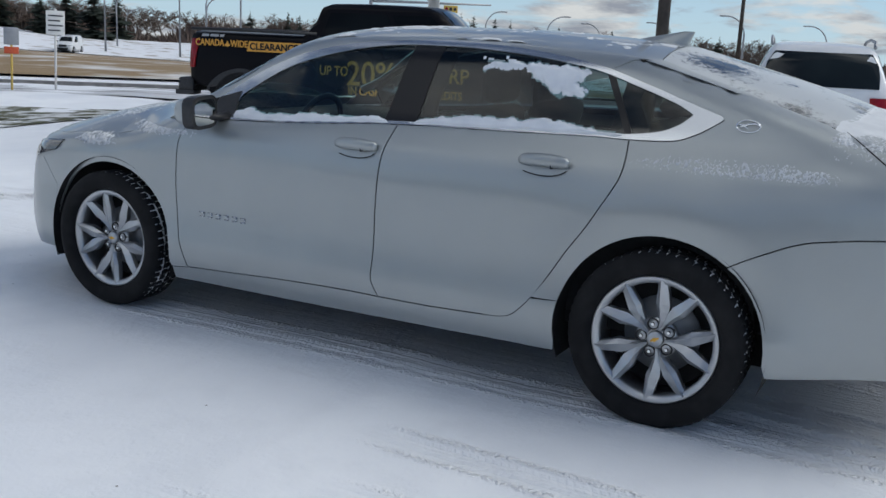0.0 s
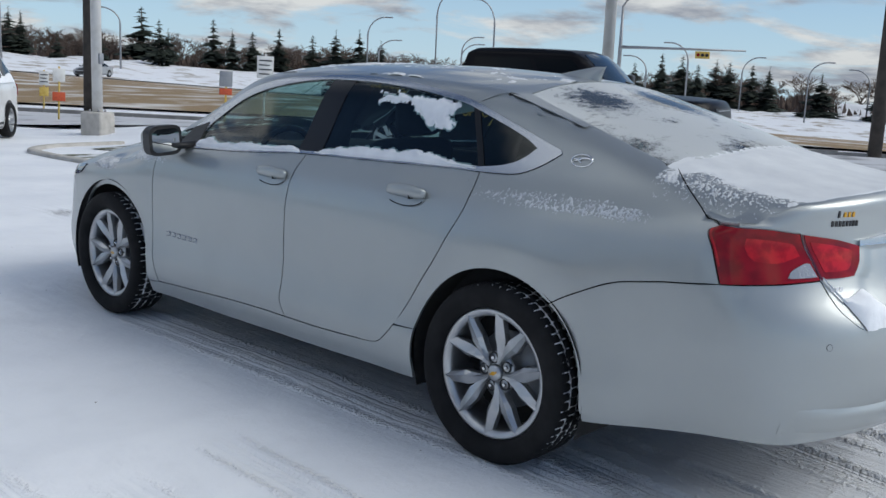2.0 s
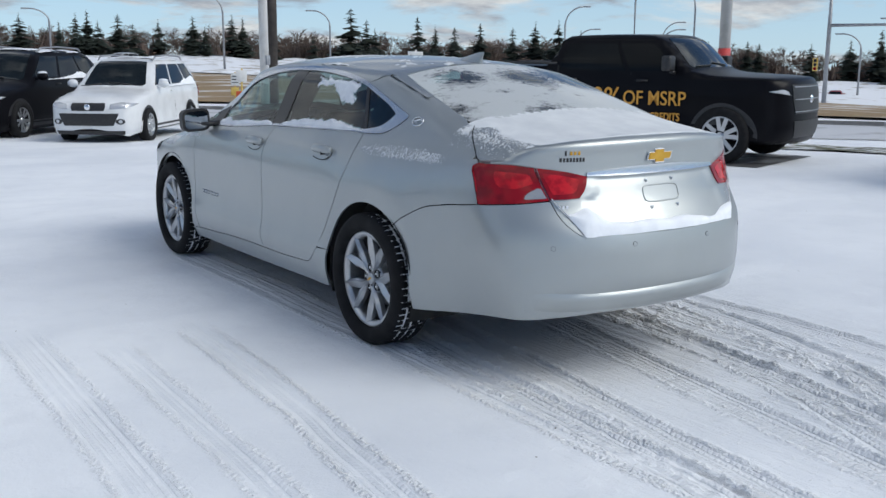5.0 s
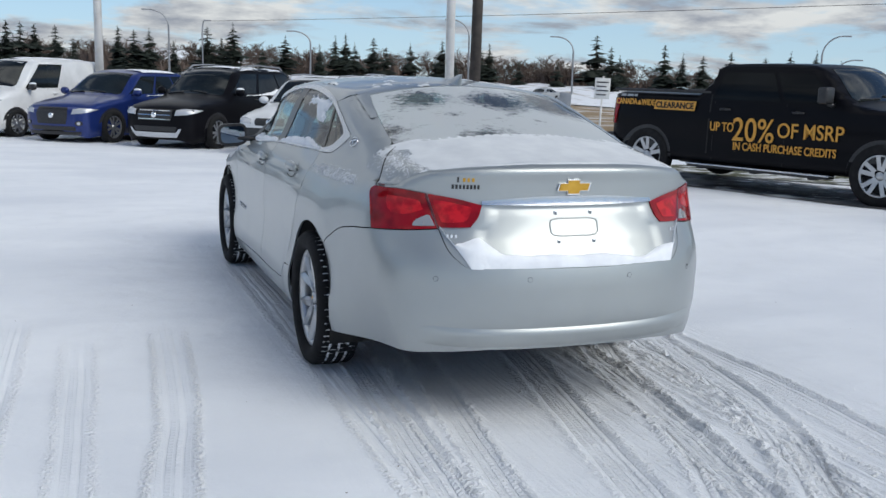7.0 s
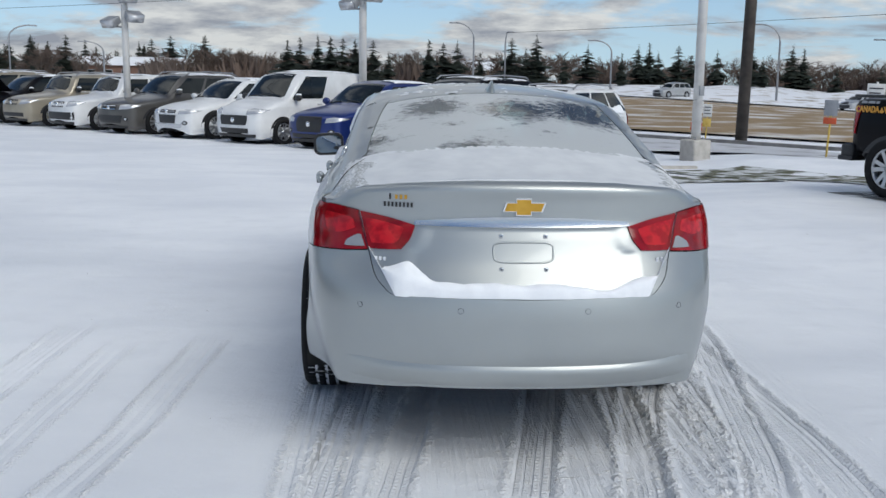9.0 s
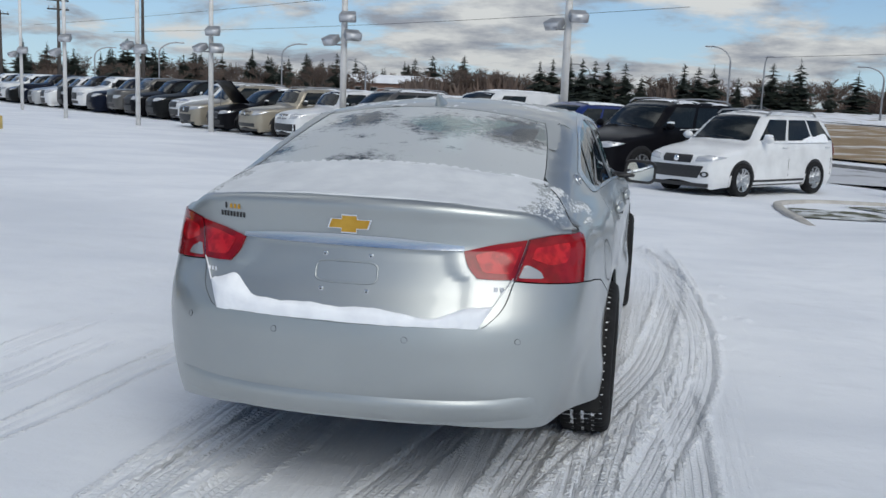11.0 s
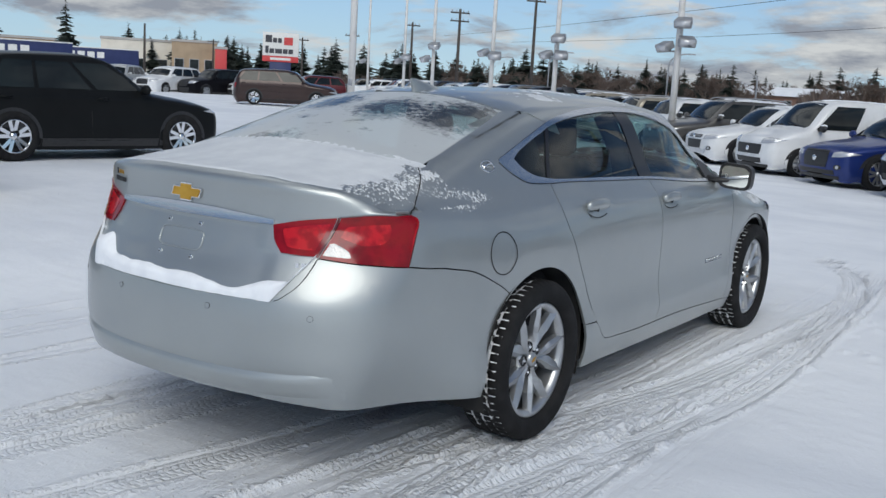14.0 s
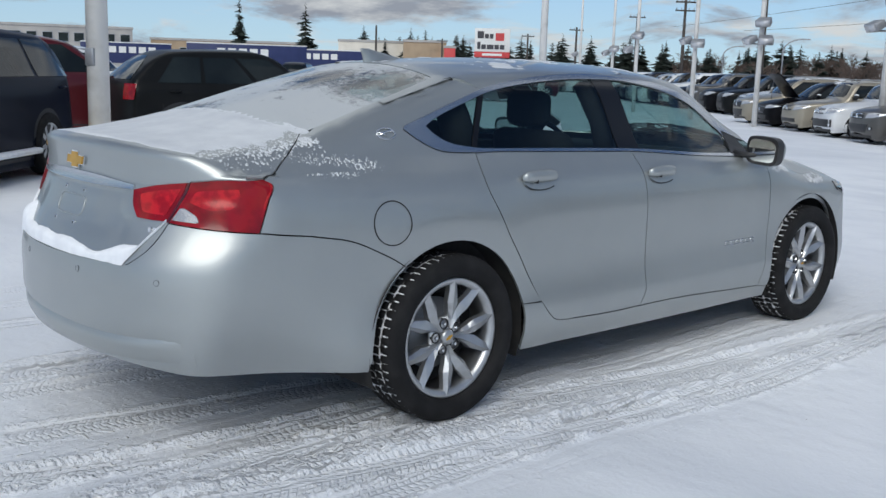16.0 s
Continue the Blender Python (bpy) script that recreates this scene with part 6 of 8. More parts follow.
def vehicle(kind, colour, name, label, category, x, y, heading, detail=2, rim=None, group="", rails=False, grille=(0.42, 0.62, 0.86), grille_mat=None, lamp=(0.50, 0.72, 0.80), z=None, cladding=True, low=0.55, bars=3, bar_mat=None, intake=(0.50, 0.58, 0.30), skid=None, fog=False, size=1.0):
    """heading: degrees, the way that the nose points, from +y to the left."""
    sh = generic_shell(kind)
    s = sh.spec
    L, W, H, bl = s["L"], s["W"], s["H"], s["belt"]
    root = thing(name, label, category, group)
    rim = rim or ALLOY
    body = hull(sh, "body", PAINT[colour], root, 30 if detail > 1 else 22)
    pane = TINTED if kind == "pickup" else CARGLASS
    cell = 0.16 if detail > 1 else 0.3
    ya = s["yr"] if kind in ("pickup", "saloon") else -L / 2 + s["tail"] + 0.12
    low_front, top_front = s["y0"] - 0.30, s["y1"] - 0.12
    low_rear, top_rear = (ya - 0.02, ya + 0.10) if kind == "pickup" else (ya - 0.18 if kind != "saloon" else ya - 0.45, ya + 0.12)
    zl, zh = bl + 0.03, H - (0.15 if kind != "saloon" else 0.13)

    def edge(f, t):
        lo = low_rear + (low_front - low_rear) * f
        hi = top_rear + (top_front - top_rear) * f
        return (lo + (hi - lo) * t, zl + (zh - zl) * t)

    def front_s(x, z):
        return sh.length(x, float(sh.fore(z)) - 0.14 * x * x)

    def rear_s(x, z):
        return sh.length(x, float(sh.hind(z)) + (0.02 if kind == "pickup" else 0.10) * x * x)

    if kind == "van":
        cuts = [(0.66, 1.0)]
    elif kind == "pickup":
        cuts = [(0.0, 0.57), (0.61, 1.0)]
    else:
        cuts = [(0.0, 0.27), (0.30, 0.63), (0.67, 1.0)]
    for sign in (-1, 1):
        for f0, f1 in cuts:
            sh.skin("side_pane", [dict(outline=[edge(f0, 0), edge(f1, 0), edge(f1, 0.5), edge(f1, 1), edge(f0, 1), edge(f0, 0.5)], cell=cell, lift=0.006, sign=sign, rim=0.008)], pane, root)
        for yw in (s["wb"] / 2, -s["wb"] / 2):
            r = s["wr"] + 0.055
            ring = [(yw + r * math.cos(a), max(0.20, s["wr"] + r * math.sin(a))) for a in np.linspace(math.pi + 0.35, -0.35, 26)]
            sh.skin("wheel_arch", [dict(outline=ring, cell=0.5, lift=0.004, sign=sign, rim=0)], BLACK, root)
            plain_wheel(root, pose(sign * (W / 2 - 0.068), yw, s["wr"], random.uniform(0, 70), 0, 0 if sign > 0 else 180), s["wr"], rim)
        if cladding:
            sh.skin("sill_cladding", [dict(outline=[(s["wb"] / 2 - s["wr"] - 0.06, 0.22), (s["wb"] / 2 - s["wr"] - 0.06, 0.34), (-s["wb"] / 2 + s["wr"] + 0.06, 0.34), (-s["wb"] / 2 + s["wr"] + 0.06, 0.22)], cell=0.4, lift=0.006, sign=sign, rim=0.008)], BLACK, root)
        # head and tail lamps, mirrors
        l0, z0, z1 = lamp
        sh.skin("head_lamp", [dict(outline=[(front_s(l0, z0), z0), (front_s(W / 2 - 0.16, z0 + 0.02), z0 + 0.02), (L / 2 - 0.52, z1), (front_s(W / 2 - 0.18, z1 + 0.03), z1 + 0.03), (front_s(l0 + 0.04, z1), z1)], cell=0.1, lift=0.010, sign=sign, rim=0.012)], LAMPGLASS, root)
        tail = -L / 2
        t0, t1 = (0.85, 1.25) if kind in ("pickup", "van", "boxy") else (0.82, 1.06)
        inner, outer = rear_s(W / 2 - 0.30, t0), tail + 0.28
        if kind == "pickup":
            inner, outer = sh.length(W / 2 - 0.16, -L / 2 + 0.25), sh.length(W / 2 - 0.01, -L / 2 + 0.36)
        sh.skin("tail_lamp", [dict(outline=[(inner, t0), (inner, t1), (outer + 0.02, t1), (outer - 0.02, t0)], cell=0.06, lift=0.012, sign=sign, rim=0.014)], REDLAMP, root)
        bm = bmesh.new()
        if kind == "pickup":
            out = sorted((sign * (W / 2 + 0.01), sign * (W / 2 + 0.23)))
            box(bm, (out[0], s["y0"] - 0.46, bl + 0.03), (out[1], s["y0"] - 0.32, bl + 0.25), 0.035, 3)
        else:
            bmesh.ops.create_uvsphere(bm, u_segments=12, v_segments=8, radius=1.0, matrix=Matrix.Translation((sign * (W / 2 + 0.09), s["y0"] - 0.38, bl + 0.06)) @ Matrix.Diagonal((0.12, 0.07, 0.085, 1)))
        tube(bm, [(sign * (W / 2 - 0.10), s["y0"] - 0.36, bl), (sign * (W / 2 + 0.05), s["y0"] - 0.38, bl + 0.03)], [0.03, 0.03], 6)
        part("door_mirror", bm, BLACK if kind in ("boxy", "van", "pickup") else PAINT[colour], root)
        if detail > 1:
            # shut lines, handles
            for f in ((0.62, 0.02) if kind not in ("van",) else (0.64,)):
                yy = edge(f, 0)[0]
                sh.strip("shut_line", [(yy, zl - 0.03), (yy + 0.01, 0.75), (yy + 0.02, 0.40)], 0.012, DARK, root, lift=0.002, sign=sign)
                p, n = sh.place([(yy + 0.10, bl - 0.11), (yy + 0.28, bl - 0.11)], "side")
                bm = bmesh.new()
                tube(bm, [(p[0] + n[0] * 0.01) * np.array([sign, 1, 1]), (p.mean(0) + n[0] * 0.03) * np.array([sign, 1, 1]), (p[1] + n[1] * 0.01) * np.array([sign, 1, 1])], [0.014, 0.018, 0.014], 8)
                part("handle", bm, PAINT[colour] if colour != "black" else BLACK, root)
        if rails:
            bm = bmesh.new()
            tube(bm, [(sign * (W / 2 - 0.30), s["y1"] - 0.10, H - 0.06), (sign * (W / 2 - 0.29), s["y1"] - 0.25, H + 0.02), (sign * (W / 2 - 0.28), -0.6, H + 0.045), (sign * (W / 2 - 0.29), ya + 0.35, H + 0.01), (sign * (W / 2 - 0.30), ya + 0.2, H - 0.06)], [0.02] * 5, 6)
            part("roof_rail", bm, STEEL, root)
    # screen, rear glass, grille, lower intake
    scr = [(0.0, s["y1"] + 0.03), (0.0, s["y0"] - 0.06), (W / 2 - 0.30, s["y0"] - 0.14), (W / 2 - 0.24, s["y0"] - 0.22), (W / 2 - 0.38, s["y1"] - 0.01)]
    sh.skin("windscreen", [dict(outline=scr, kind="top", cell=cell, lift=0.006, sign=k, rim=0.008) for k in (-1, 1)], CARGLASS, root)
    if kind == "saloon":
        rgl = [(0.0, s["yr"] - 0.04), (W / 2 - 0.40, s["yr"] - 0.02), (W / 2 - 0.28, -L / 2 + 0.72), (0.0, -L / 2 + 0.64)]
        sh.skin("rear_glass", [dict(outline=rgl, kind="top", cell=cell, lift=0.006, sign=k, rim=0.008) for k in (-1, 1)], CARGLASS, root)
    else:
        zb, zt = (bl + 0.06, H - 0.14)
        if kind != "pickup":
            sh.skin("rear_glass", [dict(outline=[(rear_s(0.0, zb), zb), (rear_s(W / 2 - 0.22, zb), zb), (rear_s(W / 2 - 0.24, zt), zt), (rear_s(0.0, zt), zt)], cell=cell, lift=0.008, sign=k, rim=0.01) for k in (-1, 1)], CARGLASS, root)
    gw, g0, g1 = grille
    sh.skin("grille", [dict(outline=[(front_s(0.0, g0), g0), (front_s(gw * 0.9, g0), g0), (front_s(gw, (g0 + g1) / 2), (g0 + g1) / 2), (front_s(gw, g1), g1), (front_s(0.0, g1), g1)], cell=0.12, lift=0.008, sign=k, rim=0.01) for k in (-1, 1)], grille_mat or BLACK, root)
    if detail > 1:
        for k, zz in enumerate(np.linspace(g0 + 0.03, g1 - 0.03, bars)):
            sh.skin("grille_bar", [dict(outline=[(front_s(0.0, zz), zz - 0.007), (front_s(gw * 0.92, zz), zz - 0.007), (front_s(gw * 0.92, zz), zz + 0.007), (front_s(0.0, zz), zz + 0.007)], cell=0.2, lift=0.016, sign=q, rim=0.01) for q in (-1, 1)], bar_mat or STEEL, root)
        bm = bmesh.new()
        yf = float(sh.fore((g0 + g1) / 2)) + 0.012
        lathe(bm, [(0.0, 0.016), (0.052, 0.014), (0.060, 0.004), (0.062, 0.0)], 20, "z")
        bd = part("front_badge", bm, CHROME, root, "round chrome badge")
        bd.matrix_local = pose(0, yf, (g0 + g1) / 2, -90)
    i0, i1 = intake[2], min(low, g0 - 0.05)
    sh.skin("lower_intake", [dict(outline=[(front_s(0.0, i0), i0), (front_s(intake[0], i0), i0), (front_s(intake[1], i1), i1), (front_s(0.0, i1), i1)], cell=0.15, lift=0.008, sign=k, rim=0.01) for k in (-1, 1)], BLACK, root)
    bm = bmesh.new()
    lift = 0.14 if kind == "pickup" else 0.0
    box(bm, (-W / 2 + 0.15, -L / 2 + 0.3 + 3 * lift, 0.20 + lift), (W / 2 - 0.15, L / 2 - 0.3 - lift, 0.36 + lift), 0.04)
    part("underbody", bm, DARK, root)
    if skid:
        sh.skin("skid_plate", [dict(outline=[(front_s(0.0, i0 - 0.13), i0 - 0.13), (front_s(0.52, i0 - 0.12), i0 - 0.12), (front_s(0.66, i0 + 0.06), i0 + 0.06), (front_s(0.60, i0 + 0.06), i0 + 0.06), (front_s(0.52, i0 - 0.02), i0 - 0.02), (front_s(0.0, i0 - 0.02), i0 - 0.02)], cell=0.15, lift=0.014, sign=k, rim=0.016) for k in (-1, 1)], skid, root, "silver skid plate")
    else:
        sh.skin("bumper_foot", [dict(outline=[(front_s(0.0, 0.20), 0.20), (front_s(0.70, 0.20), 0.20), (front_s(0.72, 0.275), 0.275), (front_s(0.0, 0.275), 0.275)], cell=0.15, lift=0.008, sign=k, rim=0.01) for k in (-1, 1)], BLACK, root)
    if fog:
        for k in (-1, 1):
            ring = [(front_s(W / 2 - 0.25 + 0.10 * math.cos(a), 0.46), 0.46 + 0.055 * math.sin(a)) for a in np.linspace(0, 2 * math.pi, 17)[:-1]]
            pit = sh.skin("fog_recess", [dict(outline=ring, cell=0.1, lift=0.007, sign=k, rim=0.01)], BLACK, root)
            ring = [(front_s(W / 2 - 0.25 + 0.045 * math.cos(a), 0.46), 0.46 + 0.035 * math.sin(a)) for a in np.linspace(0, 2 * math.pi, 13)[:-1]]
            sh.skin("fog_lamp", [dict(outline=ring, cell=0.1, lift=0.011, sign=k, rim=0.004)], LAMPGLASS, pit)
    # wipers at the foot of the screen
    if detail > 1:
        for q in (-0.35, 0.25):
            p, n = sh.place([(abs(q) + 0.0, s["y0"] - 0.12), (abs(q + 0.45), s["y0"] - 0.16)], "top")
            p[:, 0] = (q, q + 0.45)
            bm = bmesh.new()
            tube(bm, [p[0] + n[0] * 0.02, p[1] + n[1] * 0.02], [0.012, 0.009], 6)
            part("wiper", bm, BLACK, root)
    root.matrix_world = pose(x, y, float(lie(x, y)) if z is None else z, 0, 0, heading) @ Matrix.Diagonal((size, size, size, 1))
    return root


def row_at(n):
    return 1.27 - 1.91 * n, 12.40 + 1.69 * n


def nose_to(x, y, heading, L):
    """The middle of a vehicle whose nose is at x, y."""
    a = radians(heading)
    return x + math.sin(a) * L / 2, y - math.cos(a) * L / 2


HEAD = 138.0  # noses point towards the open lot
ROW = [
    ("wagon", "white", "crossover", "white crossover wagon with roof rails and black grille", True, (0.36, 0.67, 0.82), (0.43, 0.70, 0.80), None, dict(bars=0, intake=(0.50, 0.62, 0.38), low=0.62, fog=True)),
    ("suv", "black", "suv", "black mid-size SUV with a wide chrome-barred grille", True, (0.44, 0.62, 0.85), (0.50, 0.73, 0.84), None, dict(bars=3, bar_mat=CHROME, intake=(0.50, 0.55, 0.40), low=0.50, skid=BRUSHED)),
    ("low_suv", "blue", "suv", "dark blue SUV with a black grille", False, (0.42, 0.44, 0.80), (0.52, 0.66, 0.76), None, dict(bars=2, bar_mat=BLACK, intake=(0.6, 0.6, 0.30), low=0.40, fog=True)),
    ("van", "white", "van", "white small panel van with a black grille", False, (0.50, 0.50, 0.74), (0.46, 0.76, 0.88), None, dict(bars=2, bar_mat=BLACK, intake=(0.50, 0.52, 0.30), low=0.42)),
    ("low_suv", "white", "crossover", "white compact crossover with a split black grille", False, (0.36, 0.71, 0.79), (0.46, 0.68, 0.78), None, dict(bars=2, bar_mat=STEEL, intake=(0.34, 0.38, 0.44), low=0.68, skid=BRUSHED, fog=True)),
    ("suv", "grey", "suv", "grey-brown SUV with a slim chrome grille", True, (0.34, 0.70, 0.85), (0.46, 0.72, 0.84), None, dict(bars=2, bar_mat=CHROME, intake=(0.5, 0.6, 0.34), low=0.56, fog=True)),
    ("boxy", "white", "suv", "white boxy SUV with a slotted grille", False, (0.36, 0.68, 0.88), (0.46, 0.72, 0.86), "white", dict(bars=0, intake=(0.78, 0.80, 0.34), low=0.56)),
    ("boxy", "tan", "suv", "tan boxy SUV with a slotted grille", True, (0.36, 0.68, 0.88), (0.46, 0.72, 0.86), "tan", dict(bars=0, intake=(0.6, 0.62, 0.34), low=0.46)),
    ("low_suv", "black", "crossover", "black crossover with its bonnet standing open", False, (0.42, 0.50, 0.76), (0.46, 0.67, 0.77), None, dict(bars=2)),
    ("suv", "tan", "suv", "beige SUV with alloy wheels", True, (0.44, 0.62, 0.85), (0.46, 0.72, 0.84), None, dict(bars=2, bar_mat=CHROME)),
]
row_cars = []
for n, (kind, colour, category, label, rails, gr, lm, gmat, more) in enumerate(ROW):
    px, py = row_at(n)
    h = HEAD + random.uniform(-1.5, 1.5) + (3 if n == 0 else 0)
    px, py, size = (1.40, 12.05, 0.88) if n == 0 else (px + 0.15, py, 0.94)
    cx, cy = nose_to(px, py, h, SPECS[kind]["L"] * size)
    one = vehicle(kind, colour, category, label, category, cx, cy, h, 2, group="row of cars for sale", rails=rails, grille=gr, lamp=lm, grille_mat=PAINT[gmat] if gmat else None, size=size, **more)
    row_cars.append((kind, one))
    if gmat:
        # seven upright slots
        sh = generic_shell(kind)
        for k in range(-3, 4):
            for side in ((1,) if k > 0 else (-1,) if k < 0 else (-1, 1)):
                x0, x1 = (abs(k) * 0.098 - 0.030, abs(k) * 0.098 + 0.030) if k else (0.0, 0.030)
                ends = [sh.length(x, float(sh.fore(0.78)) - 0.14 * x * x) for x in (x0, x1)]
                sh.skin("grille_slot", [dict(outline=[(ends[0], 0.70), (ends[1], 0.70), (ends[1], 0.86), (ends[0], 0.86)], cell=0.2, lift=0.016, sign=side, rim=0.004)], BLACK, one)
    if n == 8:
        # its bonnet stands open
        bm = bmesh.new()
        box(bm, (-0.72, 0.0, -0.02), (0.72, 1.05, 0.02), 0.015)
        for v in bm.verts:
            v.co.x *= 1.0 - 0.12 * v.co.y
            v.co.z -= 0.10 * v.co.x * v.co.x
        plate = part("bonnet", bm, PAINT["black"], one, "raised black bonnet")
        plate.matrix_local = pose(0, 1.15, 1.10, 48, 0, 0)
        bm = bmesh.new()
        tube(bm, [(0.55, 1.75, 0.95), (0.55, 1.72, 1.62)], [0.012, 0.012], 6)
        part("bonnet_prop", bm, STEEL, one)

# the row goes on into the distance
FAR = [("suv", "white"), ("big_suv", "charcoal"), ("big_suv", "black"), ("pickup", "grey"), ("big_suv", "navy"), ("pickup", "white"), ("pickup", "black"), ("big_suv", "white"), ("suv", "silver"), ("pickup", "navy"), ("suv", "charcoal"), ("pickup", "white"), ("pickup", "silver"), ("big_suv", "black"), ("pickup", "white"), ("suv", "maroon"), ("saloon", "red"), ("pickup", "black")]
made = {}
for n, (kind, colour) in enumerate(FAR):
    px, py = -19.0 - 1.85 * n, 33.0 + 1.36 * n + 0.012 * n * n
    h = HEAD - 2 + random.uniform(-2, 2)
    cx, cy = nose_to(px, py, h, SPECS[kind]["L"])
    word = {"pickup": "pickup truck", "saloon": "saloon car"}.get(kind, "SUV")
    if (kind, colour) in made:
        copy_thing(made[kind, colour], pose(cx, cy, float(lie(cx, cy)), 0, 0, h))
    else:
        made[kind, colour] = vehicle(kind, colour, word.lower().replace(" ", "_"), f"{colour} {word} with snow on it, far along the row", word.lower(), cx, cy, h, 1, group="row of cars for sale", grille=(0.44, 0.62, 0.95), lamp=(0.5, 0.8, 0.95))

# second line behind, only roofs show
for n, (kind, colour) in enumerate([("pickup", "white"), ("suv", "white"), ("pickup", "black"), ("big_suv", "white"), ("pickup", "navy"), ("pickup", "silver"), ("big_suv", "black"), ("suv", "silver"), ("pickup", "white"), ("pickup", "grey")]):
    key = (kind, colour)
    if key in made:
        copy_thing(made[key], pose(-23 - 3.2 * n, 43.5 + 2.1 * n, -0.3, 0, 0, HEAD))

# the black pickup with the sale lettering
TRUCK = vehicle("pickup", "black", "pickup_truck", "black crew-cab pickup with amber sale lettering and chrome wheels", "pickup truck", 7.275, 4.832, 199.55, 2, rim=ALLOY, grille=(0.62, 0.72, 1.12), lamp=(0.70, 0.98, 1.03), cladding=False, low=0.62, size=0.928, z=0.045)


def on_flank(y, z, out=0.0):
    return Matrix.Translation((1.034 + out, y, z)) @ Euler((radians(90), 0, radians(90))).to_matrix().to_4x4()


for words, size, y, z, w in (("CANADA", 0.112, -2.53, 1.160, 0.88), ("WIDE", 0.112, -2.02, 1.155, 0.88), ("UP TO", 0.165, -0.73, 0.835, 0.84), ("20%", 0.42, -0.35, 0.71, 0.97), ("OF MSRP", 0.255, 0.37, 0.80, 0.98), ("IN CASH PURCHASE CREDITS", 0.140, -0.32, 0.585, 0.86)):
    text_mesh(words, size, AMBERTEXT, TRUCK, on_flank(y, z - 0.20 * size, out=-0.006 if z > 1.1 else 0.006) @ Matrix.Diagonal((w, 1.12, 1, 1)), "amber vinyl lettering", bold=0.0022)
bm = bmesh.new()
prism(bm, [(-0.045, 0), (-0.06, 0.03), (-0.03, 0.035), (-0.015, 0.075), (0, 0.095), (0.015, 0.075), (0.03, 0.035), (0.06, 0.03), (0.045, 0), (0, -0.02)], 0.005)
leaf = part("leaf_mark", bm, AMBERTEXT, TRUCK, "small amber leaf mark", smooth=False)
leaf.matrix_local = on_flank(-2.065, 1.168, out=-0.010) @ Matrix.Diagonal((0.7, 0.7, 1, 1))
bm = bmesh.new()
prism(bm, [(0, 0), (0.75, 0), (0.78, 0.14), (0.03, 0.14)], 0.004)
plaque = part("amber_plaque", bm, AMBERTEXT, TRUCK, "amber vinyl plaque", smooth=False)
plaque.matrix_local = on_flank(-1.78, 1.105, out=-0.010)
text_mesh("CLEARANCE", 0.126, GLOSSBLACK, TRUCK, on_flank(-1.74, 1.108, out=-0.004) @ Matrix.Diagonal((0.98, 1.0, 1, 1)), "black vinyl lettering", bold=0.004)
# a pale script too small to read, high on the bed
for k, (y, w) in enumerate(((-2.41, 0.10), (-2.29, 0.12), (-2.15, 0.06))):
    bm = bmesh.new()
    prism(bm, [(0, 0), (w, 0), (w + 0.015, 0.035), (0.015, 0.035)], 0.003)
    part("script_bar", bm, STEEL, TRUCK, smooth=False).matrix_local = on_flank(y - 0.03, 1.285, out=-0.010)
# running board on brackets
bm = bmesh.new()
box(bm, (0.93, -1.08, 0.325), (1.10, 1.22, 0.352), 0.010)
step_board = part("side_step", bm, BRUSHED, TRUCK, "bright flat side step")
bm = bmesh.new()
box(bm, (0.91, -1.06, 0.295), (1.095, 1.20, 0.324), 0.008)
part("step_rail", bm, BLACK, step_board)
for y in (-0.85, 0.05, 0.95):
    bm = bmesh.new()
    box(bm, (0.72, y - 0.05, 0.27), (1.07, y + 0.05, 0.294), 0.008)
    part("step_bracket", bm, BLACK, step_board)
bm = bmesh.new()
box(bm, (-0.97, -2.83, 0.50), (0.97, -2.60, 0.70), 0.04)
box(bm, (0.70, -2.86, 0.46), (0.99, -2.58, 0.53), 0.02)
box(bm, (-0.99, -2.86, 0.46), (-0.70, -2.58, 0.53), 0.02)
part("rear_bumper", bm, BLACK, TRUCK)
SHELL = generic_shell("pickup")
for sign in (-1, 1):
    SHELL.strip("bed_gap", [(-0.765, 1.36), (-0.77, 0.95), (-0.775, 0.50)], 0.026, DARK, TRUCK, lift=0.003, sign=sign)
    bm = bmesh.new()
    tube(bm, [(sign * 0.955, -2.62, 1.385), (sign * 0.955, -1.7, 1.39), (sign * 0.955, -0.80, 1.385)], [0.022] * 3, 8)
    part("bed_rail", bm, BLACK, TRUCK)

# ground kept half bare by the parked pickup; its dark colour also paints the shadow
THAWED_SHADED = material("thawed_shaded_asphalt", (0.085, 0.085, 0.090), 0.6, bump=(40, 0.4, 0.01), vary=(1.1, (0.50, 0.52, 0.55), 0.50, 0.64))
patch("bare_shaded_ground", ((5.35, 6.9), (6.95, 2.25), (9.0, 2.9), (7.5, 7.5)), THAWED_SHADED, 0.006, "half-thawed asphalt under the parked pickup, darkened for its shadow", "ground", 30)

# other parked vehicles
vehicle("wagon", "white", "crossover", "white crossover seen from behind, dark rear window", "crossover", 9.0, -0.45, -80, 2, rails=True, size=0.90)
vehicle("low_suv", "charcoal", "crossover", "dark charcoal crossover with bright wheels", "crossover", -11.2, 4.85, -9, 2, rim=CHROME, size=0.985)
vehicle("suv", "maroon", "suv", "dark red SUV parked behind the charcoal one", "suv", -13.4, 2.2, -6, 2)
NAVY = vehicle("big_suv", "navy", "suv", "dark blue SUV with a pale running board", "suv", -8.06, -1.24, 225, 2, size=0.97)
bm = bmesh.new()
box(bm, (-1.10, -1.15, 0.30), (-0.90, 1.15, 0.37), 0.03, 3)
part("running_board", bm, SNOW_CAP, NAVY, "pale running board crusted with snow")
